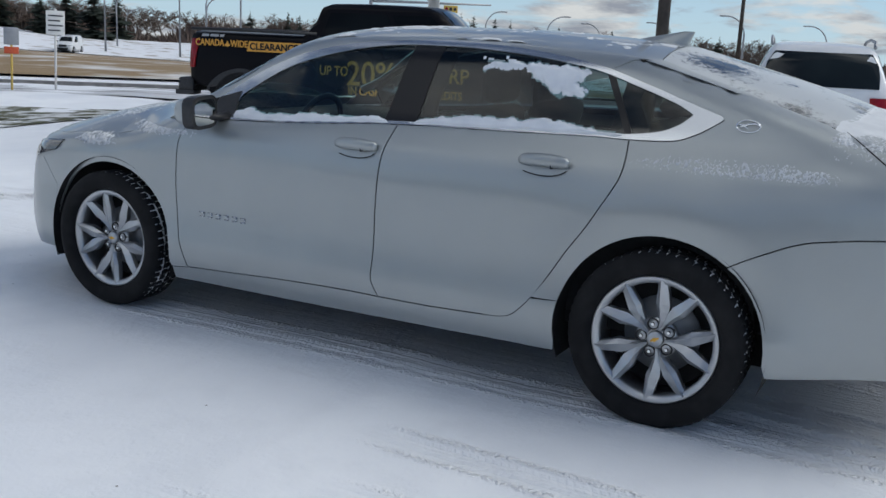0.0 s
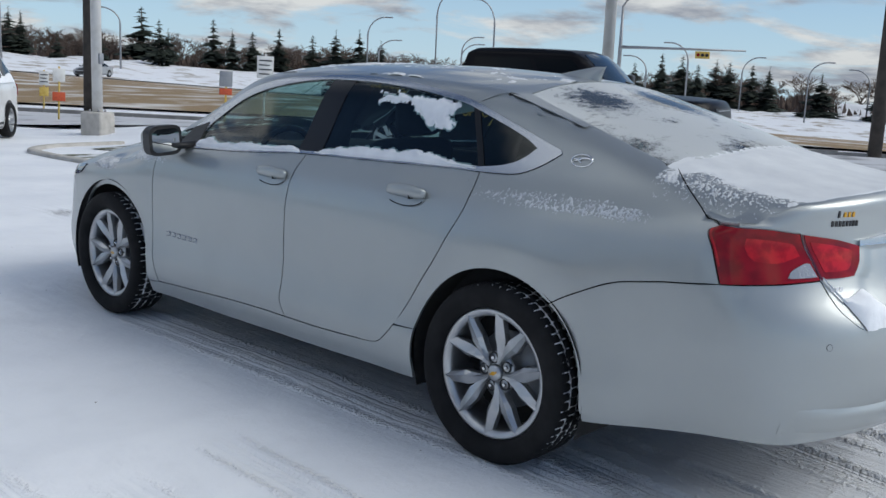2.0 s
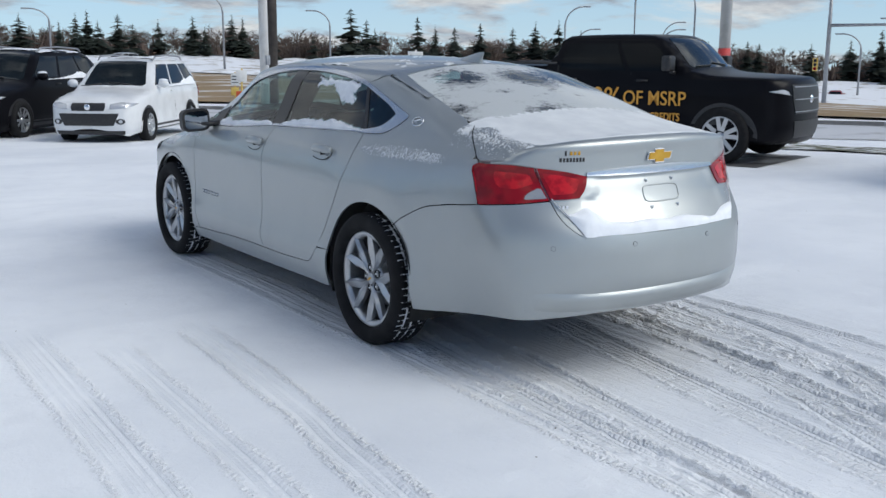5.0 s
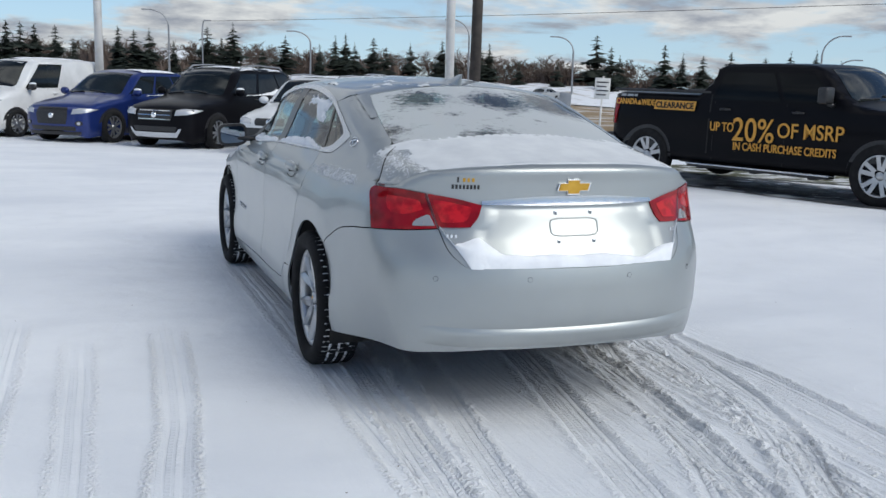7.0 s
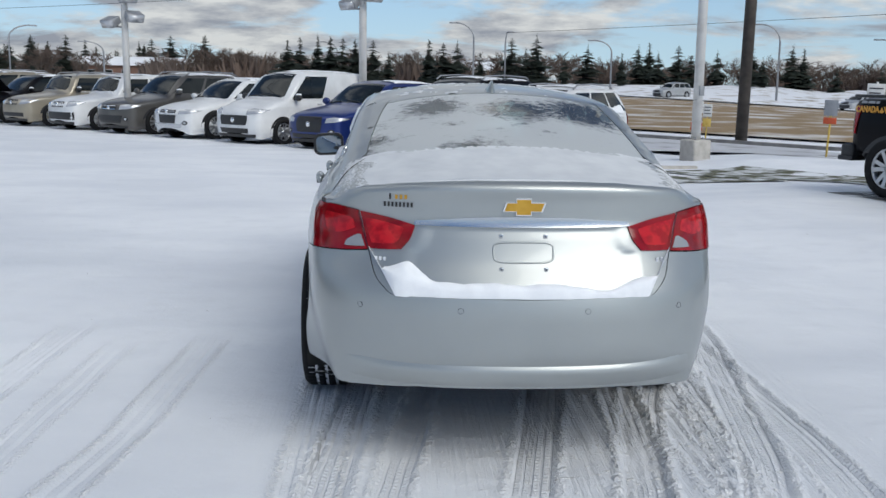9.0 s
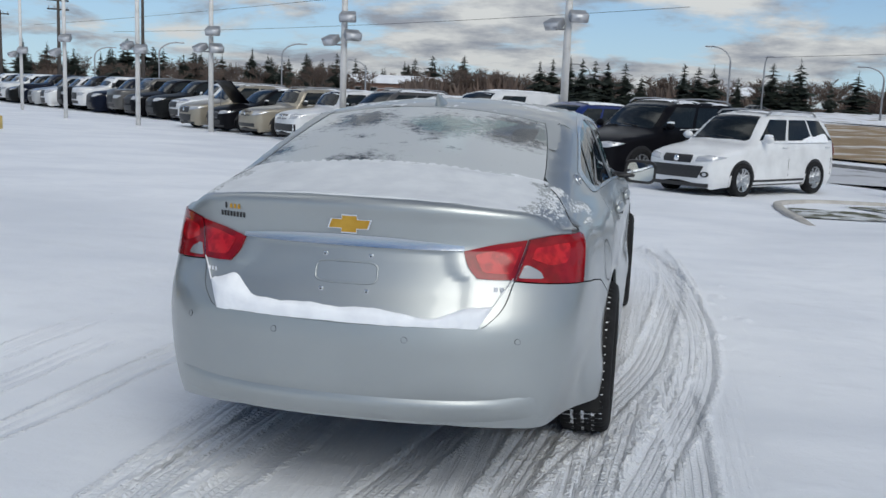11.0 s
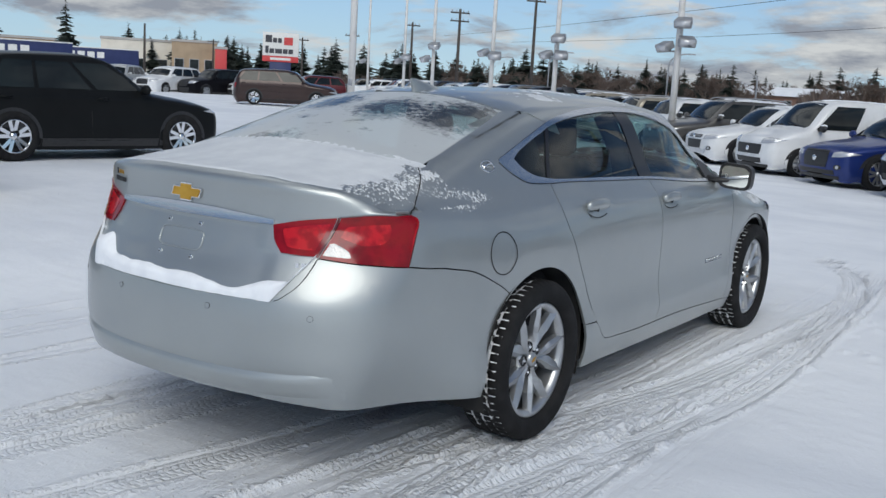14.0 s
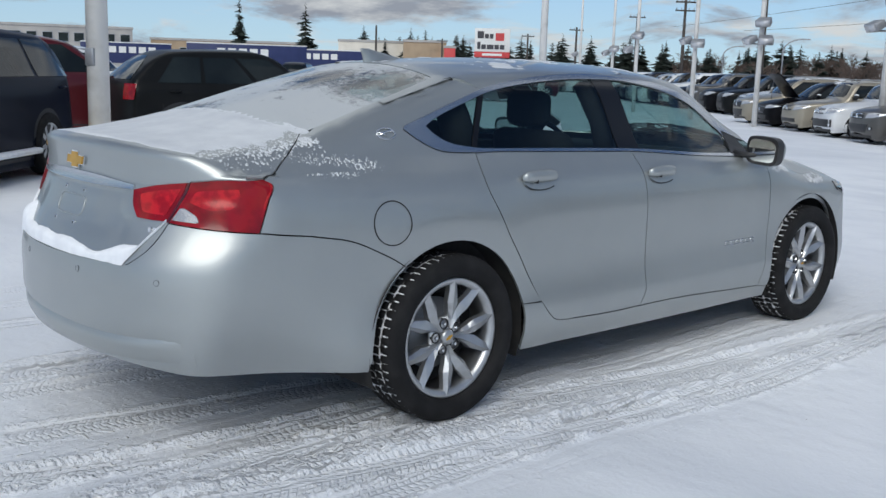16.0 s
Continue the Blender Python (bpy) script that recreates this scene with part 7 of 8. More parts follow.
vehicle("big_suv", "brown", "suv", "dark brown three-row SUV, chrome window trim", "suv", -30.9, 30.3, -46, 2, rim=CHROME, size=0.95)
vehicle("wagon", "white", "crossover", "white crossover with tail lamps towards the lot", "crossover", -19.5, 5.2, -60, 1)
for n, (kind, colour) in enumerate([("suv", "charcoal"), ("suv", "white"), ("big_suv", "navy"), ("suv", "silver"), ("big_suv", "white"), ("big_suv", "black"), ("suv", "white"), ("suv", "maroon")]):
    key = (kind, colour)
    a = radians(-60.0 + 2.6 * n)
    m = pose(2 + 66 * math.sin(a), -5 + 66 * math.cos(a), -0.2, 0, 0, -100 - 17 * n)
    if key in made:
        copy_thing(made[key], m)
# traffic on the main road
for kind, colour, x, y, h in (("saloon", "silver", 44, 88, 121), ("saloon", "red", 104, 66.5, 121), ("suv", "silver", 31, 107, 121), ("saloon", "grey", 12, 118, 121), ("van", "white", 71.8, 84.9, 121), ("pickup", "black", 128, 52, 301), ("van", "white", 118, 66, 121)):
    key = (kind, colour, "road")
    word = {"pickup": "pickup truck", "saloon": "saloon car"}.get(kind, kind)
    vehicle(kind, colour, word.replace(" ", "_"), f"{colour} {word} on the main road", word, x, y, h, 1, z=float(lie(x, y)) + 0.16)


# ---- poles, signs, lamps ----
def polar(az, d, ex=0.0, ey=-5.5):
    """A place by compass angle (degrees from +y to the right) and distance."""
    return ex + d * math.sin(radians(az)), ey + d * math.cos(radians(az))


def flood_head(root, x, y, z, turn):
    bm = bmesh.new()
    box(bm, (-0.21, -0.13, -0.10), (0.21, 0.20, 0.10), 0.03)
    for v in bm.verts:
        if v.co.y > 0.1:
            v.co.x *= 1.15
            v.co.z *= 1.15
    head = part("flood_lamp", bm, STEEL, root, "grey box floodlight")
    head.matrix_local = pose(x, y, z, -28, 0, turn)
    bm = bmesh.new()
    box(bm, (-0.20, 0.195, -0.10), (0.20, 0.215, 0.10))
    lens = part("lens", bm, LAMPGLASS, head)


def flood_pole(x, y, heads, top=9.0, r=0.085, lean=0.0):
    z0 = float(lie(x, y))
    root = thing("flood_pole", "white steel lot pole with box floodlights", "light pole", "lot flood poles")
    bm = bmesh.new()
    tube(bm, [(0, 0, -0.05), (lean * 0.5, 0, top * 0.5), (lean, 0, top)], [r * 1.15, r, r * 0.8], 14)
    part("pole", bm, POLEWHITE, root)
    for z, turn, side in heads:
        bm = bmesh.new()
        tube(bm, [(0, 0, z - 0.12), (side * 0.25, -0.1, z - 0.12)], [0.03, 0.03], 6)
        part("bracket", bm, STEEL, root)
        flood_head(root, side * 0.30, -0.14, z + 0.02, turn)
    root.matrix_world = pose(x, y, z0)
    return root


flood_pole(-7.75, 21.4, ((2.95, 150, -1), (3.6, 190, 0.5), (3.1, 215, 0.9)), r=0.085)
flood_pole(-1.32, 19.6, ((3.45, 150, -1), (3.65, 200, 0.8)), r=0.090)
flood_pole(-13.5, 25.05, ((2.75, 150, -0.9), (3.3, 190, 0.5), (2.75, 215, 0.8)), r=0.075)
flood_pole(-17.15, 26.85, ((2.8, 150, -0.9), (2.7, 200, 0.7)), r=0.075)
flood_pole(-21.8, 29.6, ((2.55, 150, -0.9), (3.1, 190, 0.5)), r=0.07)
flood_pole(-28.6, 36.6, ((2.6, 150, -0.9), (2.8, 200, 0.7)), r=0.07)
flood_pole(-37.0, 44.0, ((2.7, 150, -0.9),), r=0.07)


def based_pole(x, y, base, label, size, tall, r, top=9.0):
    z0 = float(lie(x, y))
    root = thing("lamp_post", label, "light pole")
    bm = bmesh.new()
    box(bm, (-size / 2, -size / 2, -0.05), (size / 2, size / 2, tall), 0.04)
    part("base_block", bm, base, root, "painted concrete base block")
    bm = bmesh.new()
    tube(bm, [(0, 0, tall), (0, 0, top * 0.6), (0, 0, top)], [r, r * 0.93, r * 0.85], 16)
    part("pole", bm, POLEWHITE, root)
    bm = bmesh.new()
    box(bm, (-0.06, -r - 0.02, tall + 0.9), (0.06, -r + 0.02, tall + 1.1), 0.01)
    part("hand_hole", bm, STEEL, root)
    for a in range(4):
        bm = bmesh.new()
        tube(bm, [(r * 1.4 * math.cos(a * 1.57 + 0.78), r * 1.4 * math.sin(a * 1.57 + 0.78), tall - 0.01), (r * 1.4 * math.cos(a * 1.57 + 0.78), r * 1.4 * math.sin(a * 1.57 + 0.78), tall + 0.05)], [0.018, 0.018], 6)
        part("anchor_bolt", bm, STEEL, root)
    root.matrix_world = pose(x, y, z0, 0, 0, 25)
    return root


based_pole(5.75, 14.2, CONCRETE, "white steel pole on a square concrete base", 0.46, 0.42, 0.100)
based_pole(-17.5, 19.2, YELLOW, "white steel pole on a yellow-painted concrete base", 0.56, 0.36, 0.115)
based_pole(-7.55, 0.75, YELLOW, "white steel pole on a yellow concrete base", 0.55, 0.42, 0.125)

bm = bmesh.new()
tube(bm, [(0, 0, -0.1), (0.05, 0, 5), (0.1, 0, 10)], [0.165, 0.152, 0.135], 14)
wood = tagged(part("wooden_pole", bm, POLEDARK), "dark weathered wooden pole", "utility pole")
wood.location = (9.1, 21.0, float(lie(9.1, 21.0)))
bm = bmesh.new()
tube(bm, [(0, 0, -0.1), (0, 0, 6), (0, 0, 11)], [0.16, 0.15, 0.13], 14)
dark = tagged(part("steel_pole", bm, POLEDARK), "dark steel pole beside the lot", "light pole")
dark.location = (20.6, 5.0, float(lie(20.6, 5.0)))
root = thing("sign_pole", "tall white pole with a red lower part", "sign pole")
bm = bmesh.new()
tube(bm, [(0, 0, 1.62), (0, 0, 10)], [0.100, 0.088], 16)
part("pole", bm, POLEWHITE, root)
bm = bmesh.new()
tube(bm, [(0, 0, -0.1), (0, 0, 1.62)], [0.112, 0.108], 16)
part("red_sleeve", bm, REDPAINT, root, "red painted sleeve")
bm = bmesh.new()
box(bm, (-0.075, -0.122, 1.02), (0.075, -0.106, 1.24), 0.01)
part("white_patch", bm, SIGNWHITE, root)
root.matrix_world = pose(10.95, 6.2, float(lie(10.95, 6.2)), 0, 0, -50)


def small_sign(x, y, tall, panels, post, label, turn):
    root = thing("roadside_sign", label, "sign")
    bm = bmesh.new()
    tube(bm, [(0, 0, -0.05), (0.01, 0, tall)], [0.028, 0.028], 8)
    part("post", bm, post, root)
    for w, z0, z1, mat, lines_n in panels:
        bm = bmesh.new()
        box(bm, (-w / 2, -0.045, z0), (w / 2, -0.03, z1), 0.006)
        pan = part("panel", bm, mat, root)
        for k in range(lines_n):
            zz = z1 - (z1 - z0) * (k + 1) / (lines_n + 1)
            bm = bmesh.new()
            box(bm, (-w * 0.38, -0.052, zz - 0.018), (w * (0.38 - 0.12 * (k % 2)), -0.046, zz + 0.012))
            part("print_bar", bm, SIGNDARK, pan, smooth=False)
    root.matrix_world = pose(x, y, float(lie(x, y)), 0, 1.5, turn) @ Matrix.Diagonal((0.78, 0.78, 0.92, 1))
    return root


small_sign(7.06, 18.54, 1.35, ((0.34, 0.98, 1.30, SIGNWHITE, 0), (0.36, 0.50, 0.72, ORANGE, 0)), YELLOW, "yellow marker post with a grey and an orange panel", -20)
small_sign(8.6, 22.6, 1.15, ((0.32, 0.72, 1.12, SIGNWHITE, 3), (0.30, 0.40, 0.66, YELLOW, 0)), YELLOW, "small white and yellow notice on a post", -15)
small_sign(9.14, 13.55, 1.68, ((0.44, 1.14, 1.64, SIGNWHITE, 4),), POLEWHITE, "white notice with an arrow on a white post", -32)
small_sign(8.40, 13.88, 1.26, ((0.34, 0.92, 1.27, STEEL, 0), (0.33, 0.74, 0.88, ORANGE, 0)), YELLOW, "yellow marker post with a grey and an orange panel", -30)


def street_lamp(az, d, top, arm=2.2, side=1):
    x, y = polar(az, d)
    z0 = float(lie(x, y))
    h = top - z0
    root = thing("street_lamp", "grey steel street lamp with a curved arm", "street lamp", "street lamps")
    bm = bmesh.new()
    bend = [(0, 0, 0), (0, 0, h * 0.78)] + [(side * arm * (1 - math.cos(a)), 0, h * 0.78 + h * 0.22 * math.sin(a)) for a in np.linspace(0.25, math.pi / 2, 6)]
    tube(bm, bend, [0.14, 0.11] + [0.08] * 6, 8)
    part("pole", bm, STEEL, root)
    bm = bmesh.new()
    box(bm, (-0.10, -0.17, -0.10), (0.75, 0.17, 0.06), 0.05)
    head = part("lamp_head", bm, STEEL, root)
    head.matrix_local = pose(side * arm, 0, h, 0, 0, 0 if side > 0 else 180)
    root.matrix_world = pose(x, y, z0, 0, 0, -az)


for az, d, high, side in ((44.3, 120, 10.2, 1), (47.6, 120, 9.4, -1), (40.4, 120, 6.8, 1), (41.2, 130, 4.4, 1), (42.0, 150, 2.6, 1), (46.0, 135, 5.4, 1), (45.9, 128, 4.3, 1), (21.0, 120, 7.9, -1), (12.0, 125, 6.2, -1), (4.2, 120, 7.9, -1), (27.0, 125, 6.4, -1), (-20.9, 120, 6.5, 1), (-16.2, 130, 5.2, -1),
                          (56.4, 125, 3.7, -1), (58.6, 120, 5.3, -1), (65.2, 130, 3.9, 1), (68.5, 150, 3.4, -1), (72.1, 140, 3.8, -1), (76.0, 120, 4.6, -1), (80.5, 130, 4.0, -1), (-27.6, 125, 6.2, 1), (-31.0, 150, 6.0, 1), (-3.5, 150, 6.4, -1), (61.8, 140, 4.4, 1)):
    street_lamp(az, d, high, side=side)

# traffic signal gantry
gx0, gy0 = polar(54.6, 108)
root = thing("signal_gantry", "grey traffic signal mast with a long arm", "traffic signal")
z0 = float(lie(gx0, gy0))
bm = bmesh.new()
tube(bm, [(0, 0, 0), (0, 0, 4.15 - z0), (0, 0, 8.6 - z0)], [0.24, 0.20, 0.12], 10)
part("mast", bm, STEEL, root)
bm = bmesh.new()
tube(bm, [(0, 0, 4.25 - z0), (6, 0, 4.3 - z0), (13, 0, 4.35 - z0)], [0.17, 0.13, 0.08], 8)
part("arm", bm, STEEL, root)
for sx, w, h, mat in ((8.6, 1.5, 0.75, YELLOW), (-1.1, 0.5, 1.3, YELLOW)):
    bm = bmesh.new()
    zc = 3.75 - z0 if sx > 0 else 0.3 - z0
    box(bm, (sx - w / 2, -0.25, zc - h / 2), (sx + w / 2, 0.15, zc + h / 2), 0.06)
    head = part("signal_head", bm, mat, root, "amber signal housing")
    for k in (-1, 0, 1):
        bm = bmesh.new()
        lathe(bm, [(0.0, 0.02), (0.17, 0.0)], 14, "z")
        lens = part("signal_lens", bm, REDLAMP if k < 0 else BLACK, head)
        lens.matrix_local = pose(sx + (k * 0.45 if w > h else 0), -0.27, zc + (0 if w > h else k * 0.4), 90)
bm = bmesh.new()
tube(bm, [(0, 0, 8.5 - z0), (0.35, 0, 9.1 - z0), (1.2, 0, 9.6 - z0), (3.4, 0, 9.8 - z0)], [0.10, 0.09, 0.08, 0.06], 8)
part("lamp_arm", bm, STEEL, root)
bm = bmesh.new()
box(bm, (3.2, -0.2, 9.68 - z0), (4.2, 0.2, 9.86 - z0), 0.06)
part("lamp_head", bm, STEEL, root)
root.matrix_world = pose(gx0, gy0, z0, 0, 0, -58)


def utility_pole(az, d, top, arms=2):
    x, y = polar(az, d)
    root = thing("utility_pole", "dark wooden utility pole with crossarms", "utility pole", "utility poles")
    bm = bmesh.new()
    tube(bm, [(0, 0, 0), (0, 0, top)], [0.22, 0.14], 8)
    part("pole", bm, POLEDARK, root)
    for k in range(arms):
        bm = bmesh.new()
        box(bm, (-1.1, -0.07, top - 0.5 - 0.9 * k), (1.1, 0.07, top - 0.35 - 0.9 * k))
        part("crossarm", bm, POLEDARK, root)
        for q in (-0.95, -0.4, 0.4, 0.95):
            bm = bmesh.new()
            tube(bm, [(q, 0, top - 0.35 - 0.9 * k), (q, 0, top - 0.12 - 0.9 * k)], [0.05, 0.04], 6)
            part("insulator", bm, STEEL, root)
    root.matrix_world = pose(x, y, float(lie(x, y)), 0, 0, -az + 20)
    return x, y, top


for az, d, high, arms in ((-39.1, 150, 8.4, 1), (-35.6, 135, 9.6, 1), (-32.7, 112, 10.0, 2), (-28.4, 110, 11.5, 1), (-42.0, 170, 8.0, 1), (-47.0, 190, 7.2, 1), (-50.5, 150, 7.6, 0), (75, 85, 12.2, 1)):
    utility_pole(az, d, high, arms)
street_lamp(6, 120, 6.9, arm=0.3)
WIRE = material("wire", (0.03, 0.03, 0.032), 0.7)
for k, ((a0, d0, z0), (a1, d1, z1)) in enumerate((((-34, 170, 9.5), (14, 56, 10.2)), ((-30, 150, 8.2), (2, 90, 9.6)), ((6, 120, 6.8), (75, 85, 8.6)))):
    p, q = polar(a0, d0), polar(a1, d1)
    bm = bmesh.new()
    pts = [(p[0] + (q[0] - p[0]) * t, p[1] + (q[1] - p[1]) * t, z0 + (z1 - z0) * t - 5.0 * t * (1 - t) * 0.35) for t in np.linspace(0, 1, 18)]
    tube(bm, pts, [0.022] * 18, 5)
    tagged(part("overhead_wire", bm, WIRE), "thin dark overhead wire", "wire", "overhead wires")

# ---- buildings and the big sign ----
BRICK = material("brick_wall", (0.20, 0.115, 0.085), 0.9, bump=(8, 0.4, 0.02), vary=(1.2, (0.15, 0.09, 0.07), 0.4, 0.7))
CREAM = material("cream_wall", (0.66, 0.62, 0.54), 0.85, vary=(0.4, (0.56, 0.52, 0.45), 0.4, 0.7))
TANWALL = material("tan_wall", (0.36, 0.27, 0.18), 0.85, vary=(0.5, (0.28, 0.21, 0.14), 0.4, 0.7))
GREYWALL = material("grey_wall", (0.40, 0.38, 0.36), 0.85, vary=(0.4, (0.32, 0.31, 0.30), 0.4, 0.7))
BLUEWALL = material("blue_panel", (0.012, 0.022, 0.09), 0.5, vary=(1, (0.02, 0.03, 0.11), 0.4, 0.7))
ROOFSNOW = material("snowy_roof", (0.78, 0.80, 0.83), 0.8, bump=(6, 0.5, 0.05), vary=(0.6, (0.66, 0.68, 0.72), 0.4, 0.7))


def block(name, label, category, az, d, w, deep, h, wall, panes=(), roof=GREYWALL, gable=False, turn=None, z=None):
    """A building: wall, roof with a parapet or gable, windows as panes set into frames. panes: (count, z0, z1, width)."""
    x, y = polar(az, d)
    root = thing(name, label, category)
    bm = bmesh.new()
    box(bm, (-w / 2, 0, -1.5), (w / 2, deep, h), 0.03)
    part("wall", bm, wall, root)
    bm = bmesh.new()
    if gable:
        q = [bm.verts.new(c) for c in ((-w / 2 - 0.5, -0.6, h - 0.1), (w / 2 + 0.5, -0.6, h - 0.1), (w / 2 + 0.5, deep + 0.6, h - 0.1), (-w / 2 - 0.5, deep + 0.6, h - 0.1), (-w / 2 - 0.5, deep / 2, h + 1.7), (w / 2 + 0.5, deep / 2, h + 1.7))]
        for f in ((0, 1, 5, 4), (2, 3, 4, 5), (0, 4, 3), (1, 2, 5), (3, 2, 1, 0)):
            bm.faces.new([q[k] for k in f])
    else:
        box(bm, (-w / 2 - 0.15, -0.15, h - 0.35), (w / 2 + 0.15, deep + 0.15, h + 0.12), 0.03)
    part("roof", bm, roof, root, smooth=False)
    for count, z0, z1, pw in panes:
        for k in range(count):
            c = -w / 2 + w * (k + 0.5) / count
            bm = bmesh.new()
            box(bm, (c - pw / 2 - 0.1, -0.06, z0 - 0.1), (c + pw / 2 + 0.1, 0.04, z1 + 0.1), 0.01)
            fr = part("window", bm, STEEL, root)
            bm = bmesh.new()
            box(bm, (c - pw / 2, -0.085, z0), (c + pw / 2, -0.03, z1))
            part("pane", bm, CARGLASS, fr, smooth=False)
    root.matrix_world = pose(x, y, float(lie(x, y)) if z is None else z, 0, 0, -az if turn is None else turn)
    return root


block("office_building", "long two-storey pale office building with rows of windows", "building", -69.0, 205, 34, 14, 7.6, GREYWALL, ((12, 4.6, 6.2, 1.7), (12, 1.0, 2.8, 1.7)))
block("warehouse", "long low brown warehouse", "building", -59.3, 212, 30, 14, 6.0, TANWALL, ((7, 3.0, 4.2, 1.2),))
block("dealership", "cream single-storey showroom with a flat roof", "building", -51.1, 205, 13.5, 12, 6.8, CREAM, ((3, 0.8, 3.0, 2.2),))
block("dealership", "tan showroom entrance block with dark glazing", "building", -48.05, 200, 8.5, 12, 7.0, TANWALL, ((3, 1.0, 3.4, 1.6),))
block("kiosk", "small red block beside the showroom", "building", -46.6, 198, 2.2, 4, 6.0, REDPAINT)
block("house", "brick house under a snowy roof", "house", 69.2, 150, 13, 8, 3.4, BRICK, ((4, 1.2, 2.4, 1.2),), ROOFSNOW, True)
block("house", "pale house under a snowy roof", "house", 64.0, 165, 11, 8, 3.0, CREAM, ((3, 1.2, 2.2, 1.2),), ROOFSNOW, True)
block("house", "grey bungalow under a snowy roof", "house", 39.0, 180, 12, 8, 3.0, GREYWALL, ((4, 1.0, 2.2, 1.3),), ROOFSNOW, True)
block("house", "pale bungalow under a snowy roof", "house", 5.5, 200, 14, 8, 3.2, CREAM, ((4, 1.0, 2.2, 1.3),), ROOFSNOW, True)
block("house", "brown bungalow under a snowy roof", "house", -15.0, 210, 16, 8, 3.2, BRICK, ((5, 1.0, 2.2, 1.3),), ROOFSNOW, True)
block("house", "pale bungalow under a snowy roof", "house", -11.0, 220, 14, 8, 3.2, CREAM, ((4, 1.0, 2.2, 1.3),), ROOFSNOW, True)

sx, sy = -39.6, 38.9
root = thing("dealer_sign", "white and red sign board on a blue pylon", "sign")
bm = bmesh.new()
box(bm, (-1.15, -0.2, 0), (1.15, 0.2, 3.9), 0.03)
part("pylon", bm, BLUEWALL, root, "dark blue pylon")
bm = bmesh.new()
box(bm, (-1.95, -0.25, 4.45), (1.95, 0.25, 6.75), 0.04)
board = part("board", bm, SIGNWHITE, root, "white sign board")
bm = bmesh.new()
box(bm, (-1.95, -0.27, 3.88), (1.95, 0.25, 4.44), 0.03)
part("red_band", bm, REDPAINT, root, "red band")
for x0, x1, z0, z1, mat in ((-1.65, -0.95, 5.75, 6.45, SIGNDARK), (-0.85, -0.40, 5.75, 6.20, SIGNDARK), (-0.30, 0.10, 5.75, 6.20, SIGNDARK), (0.35, 1.30, 5.55, 6.30, REDPAINT), (-1.65, -1.30, 4.70, 5.40, SIGNDARK), (-1.20, -0.70, 4.70, 5.15, SIGNDARK), (-0.60, 0.15, 4.70, 5.15, SIGNDARK), (0.25, 0.75, 4.70, 5.15, SIGNDARK), (0.85, 1.35, 4.70, 5.15, SIGNDARK), (-1.1, 1.1, 4.05, 4.28, SIGNWHITE)):
    bm = bmesh.new()
    box(bm, (x0, -0.30, z0), (x1, -0.255, z1), 0.02)
    part("print_bar", bm, mat, board, smooth=False)
root.matrix_world = pose(sx, sy, -0.12, 0, 0, 44) @ Matrix.Diagonal((0.545, 0.545, 0.60, 1))

for az, d, L, z in ((-57.2, 104, 12.2, 0), (-53.4, 125, 12.2, 0), (-64.0, 120, 10, 0)):
    x, y = polar(az, d)
    root = thing("box_trailer", "dark blue box trailer with a white stripe", "trailer", "box trailers")
    bm = bmesh.new()
    box(bm, (-L / 2, 0, 1.0), (L / 2, 2.5, 3.35), 0.04)
    part("box", bm, BLUEWALL, root)
    bm = bmesh.new()
    box(bm, (-L / 2 - 0.02, -0.02, 3.30), (L / 2 + 0.02, 2.52, 3.42), 0.02)
    part("top_rail", bm, SIGNWHITE, root)
    for k in range(5):
        bm = bmesh.new()
        box(bm, (-L / 2 + 3.0 + 1.1 * k, -0.03, 2.2), (-L / 2 + 3.8 + 1.1 * k, 0.01, 2.9))
        part("print_bar", bm, SIGNWHITE, root, smooth=False)
    for k in (-0.38, 0.30, 0.40):
        plain_wheel(root, pose(k * L, 0.3, 0.5, 0, 0, -90), 0.5, STEEL)
        plain_wheel(root, pose(k * L, 2.2, 0.5, 0, 0, 90), 0.5, STEEL)
    root.matrix_world = pose(x, y, float(lie(x, y)), 0, 0, -az + 6)

# ---- trees ----
def spruce_mesh(seed, tall=10.0):
    rnd = random.Random(seed)
    bm = bmesh.new()
    tiers = 40
    for i in range(tiers):
        f = i / (tiers - 1)
        z = tall * (0.06 + 0.92 * f) + rnd.uniform(-0.12, 0.12)
        reach = tall * 0.29 * (1 - f) ** 0.85 * rnd.uniform(0.62, 1.2) * (0.75 + 0.25 * math.sin(f * 21 + seed)) + 0.10
        count = 20 if f < 0.7 else 12
        for k in range(count):
            a = 2 * math.pi * (k + rnd.random()) / count
            rr = reach * rnd.uniform(0.45, 1.15) * (1 + 0.22 * math.sin(a * 2 + seed + f * 3))
            c, s = math.cos(a), math.sin(a)
            droop = -0.25 * rr + rnd.uniform(-0.35, 0.25) * (1 - f)
            z = z + rnd.uniform(-0.15, 0.15)
            root_v, tip = Vector((0, 0, z)), Vector((c * rr, s * rr, z + droop))
            side = Vector((-s, c, 0)) * rr * 0.30
            for t0, t1, w, dz in ((0.1, 0.7, 1.0, -0.18), (0.45, 1.0, 0.7, -0.12)):
                a0, a1 = root_v.lerp(tip, t0), root_v.lerp(tip, t1)
                mid = root_v.lerp(tip, (t0 + t1) / 2)
                q = [bm.verts.new(a0), bm.verts.new(mid + side * w + Vector((0, 0, dz * rr * rnd.uniform(0.5, 1.5)))), bm.verts.new(a1), bm.verts.new(mid - side * w + Vector((0, 0, dz * rr * rnd.uniform(0.5, 1.5))))]
                bm.faces.new(q)
    return bm


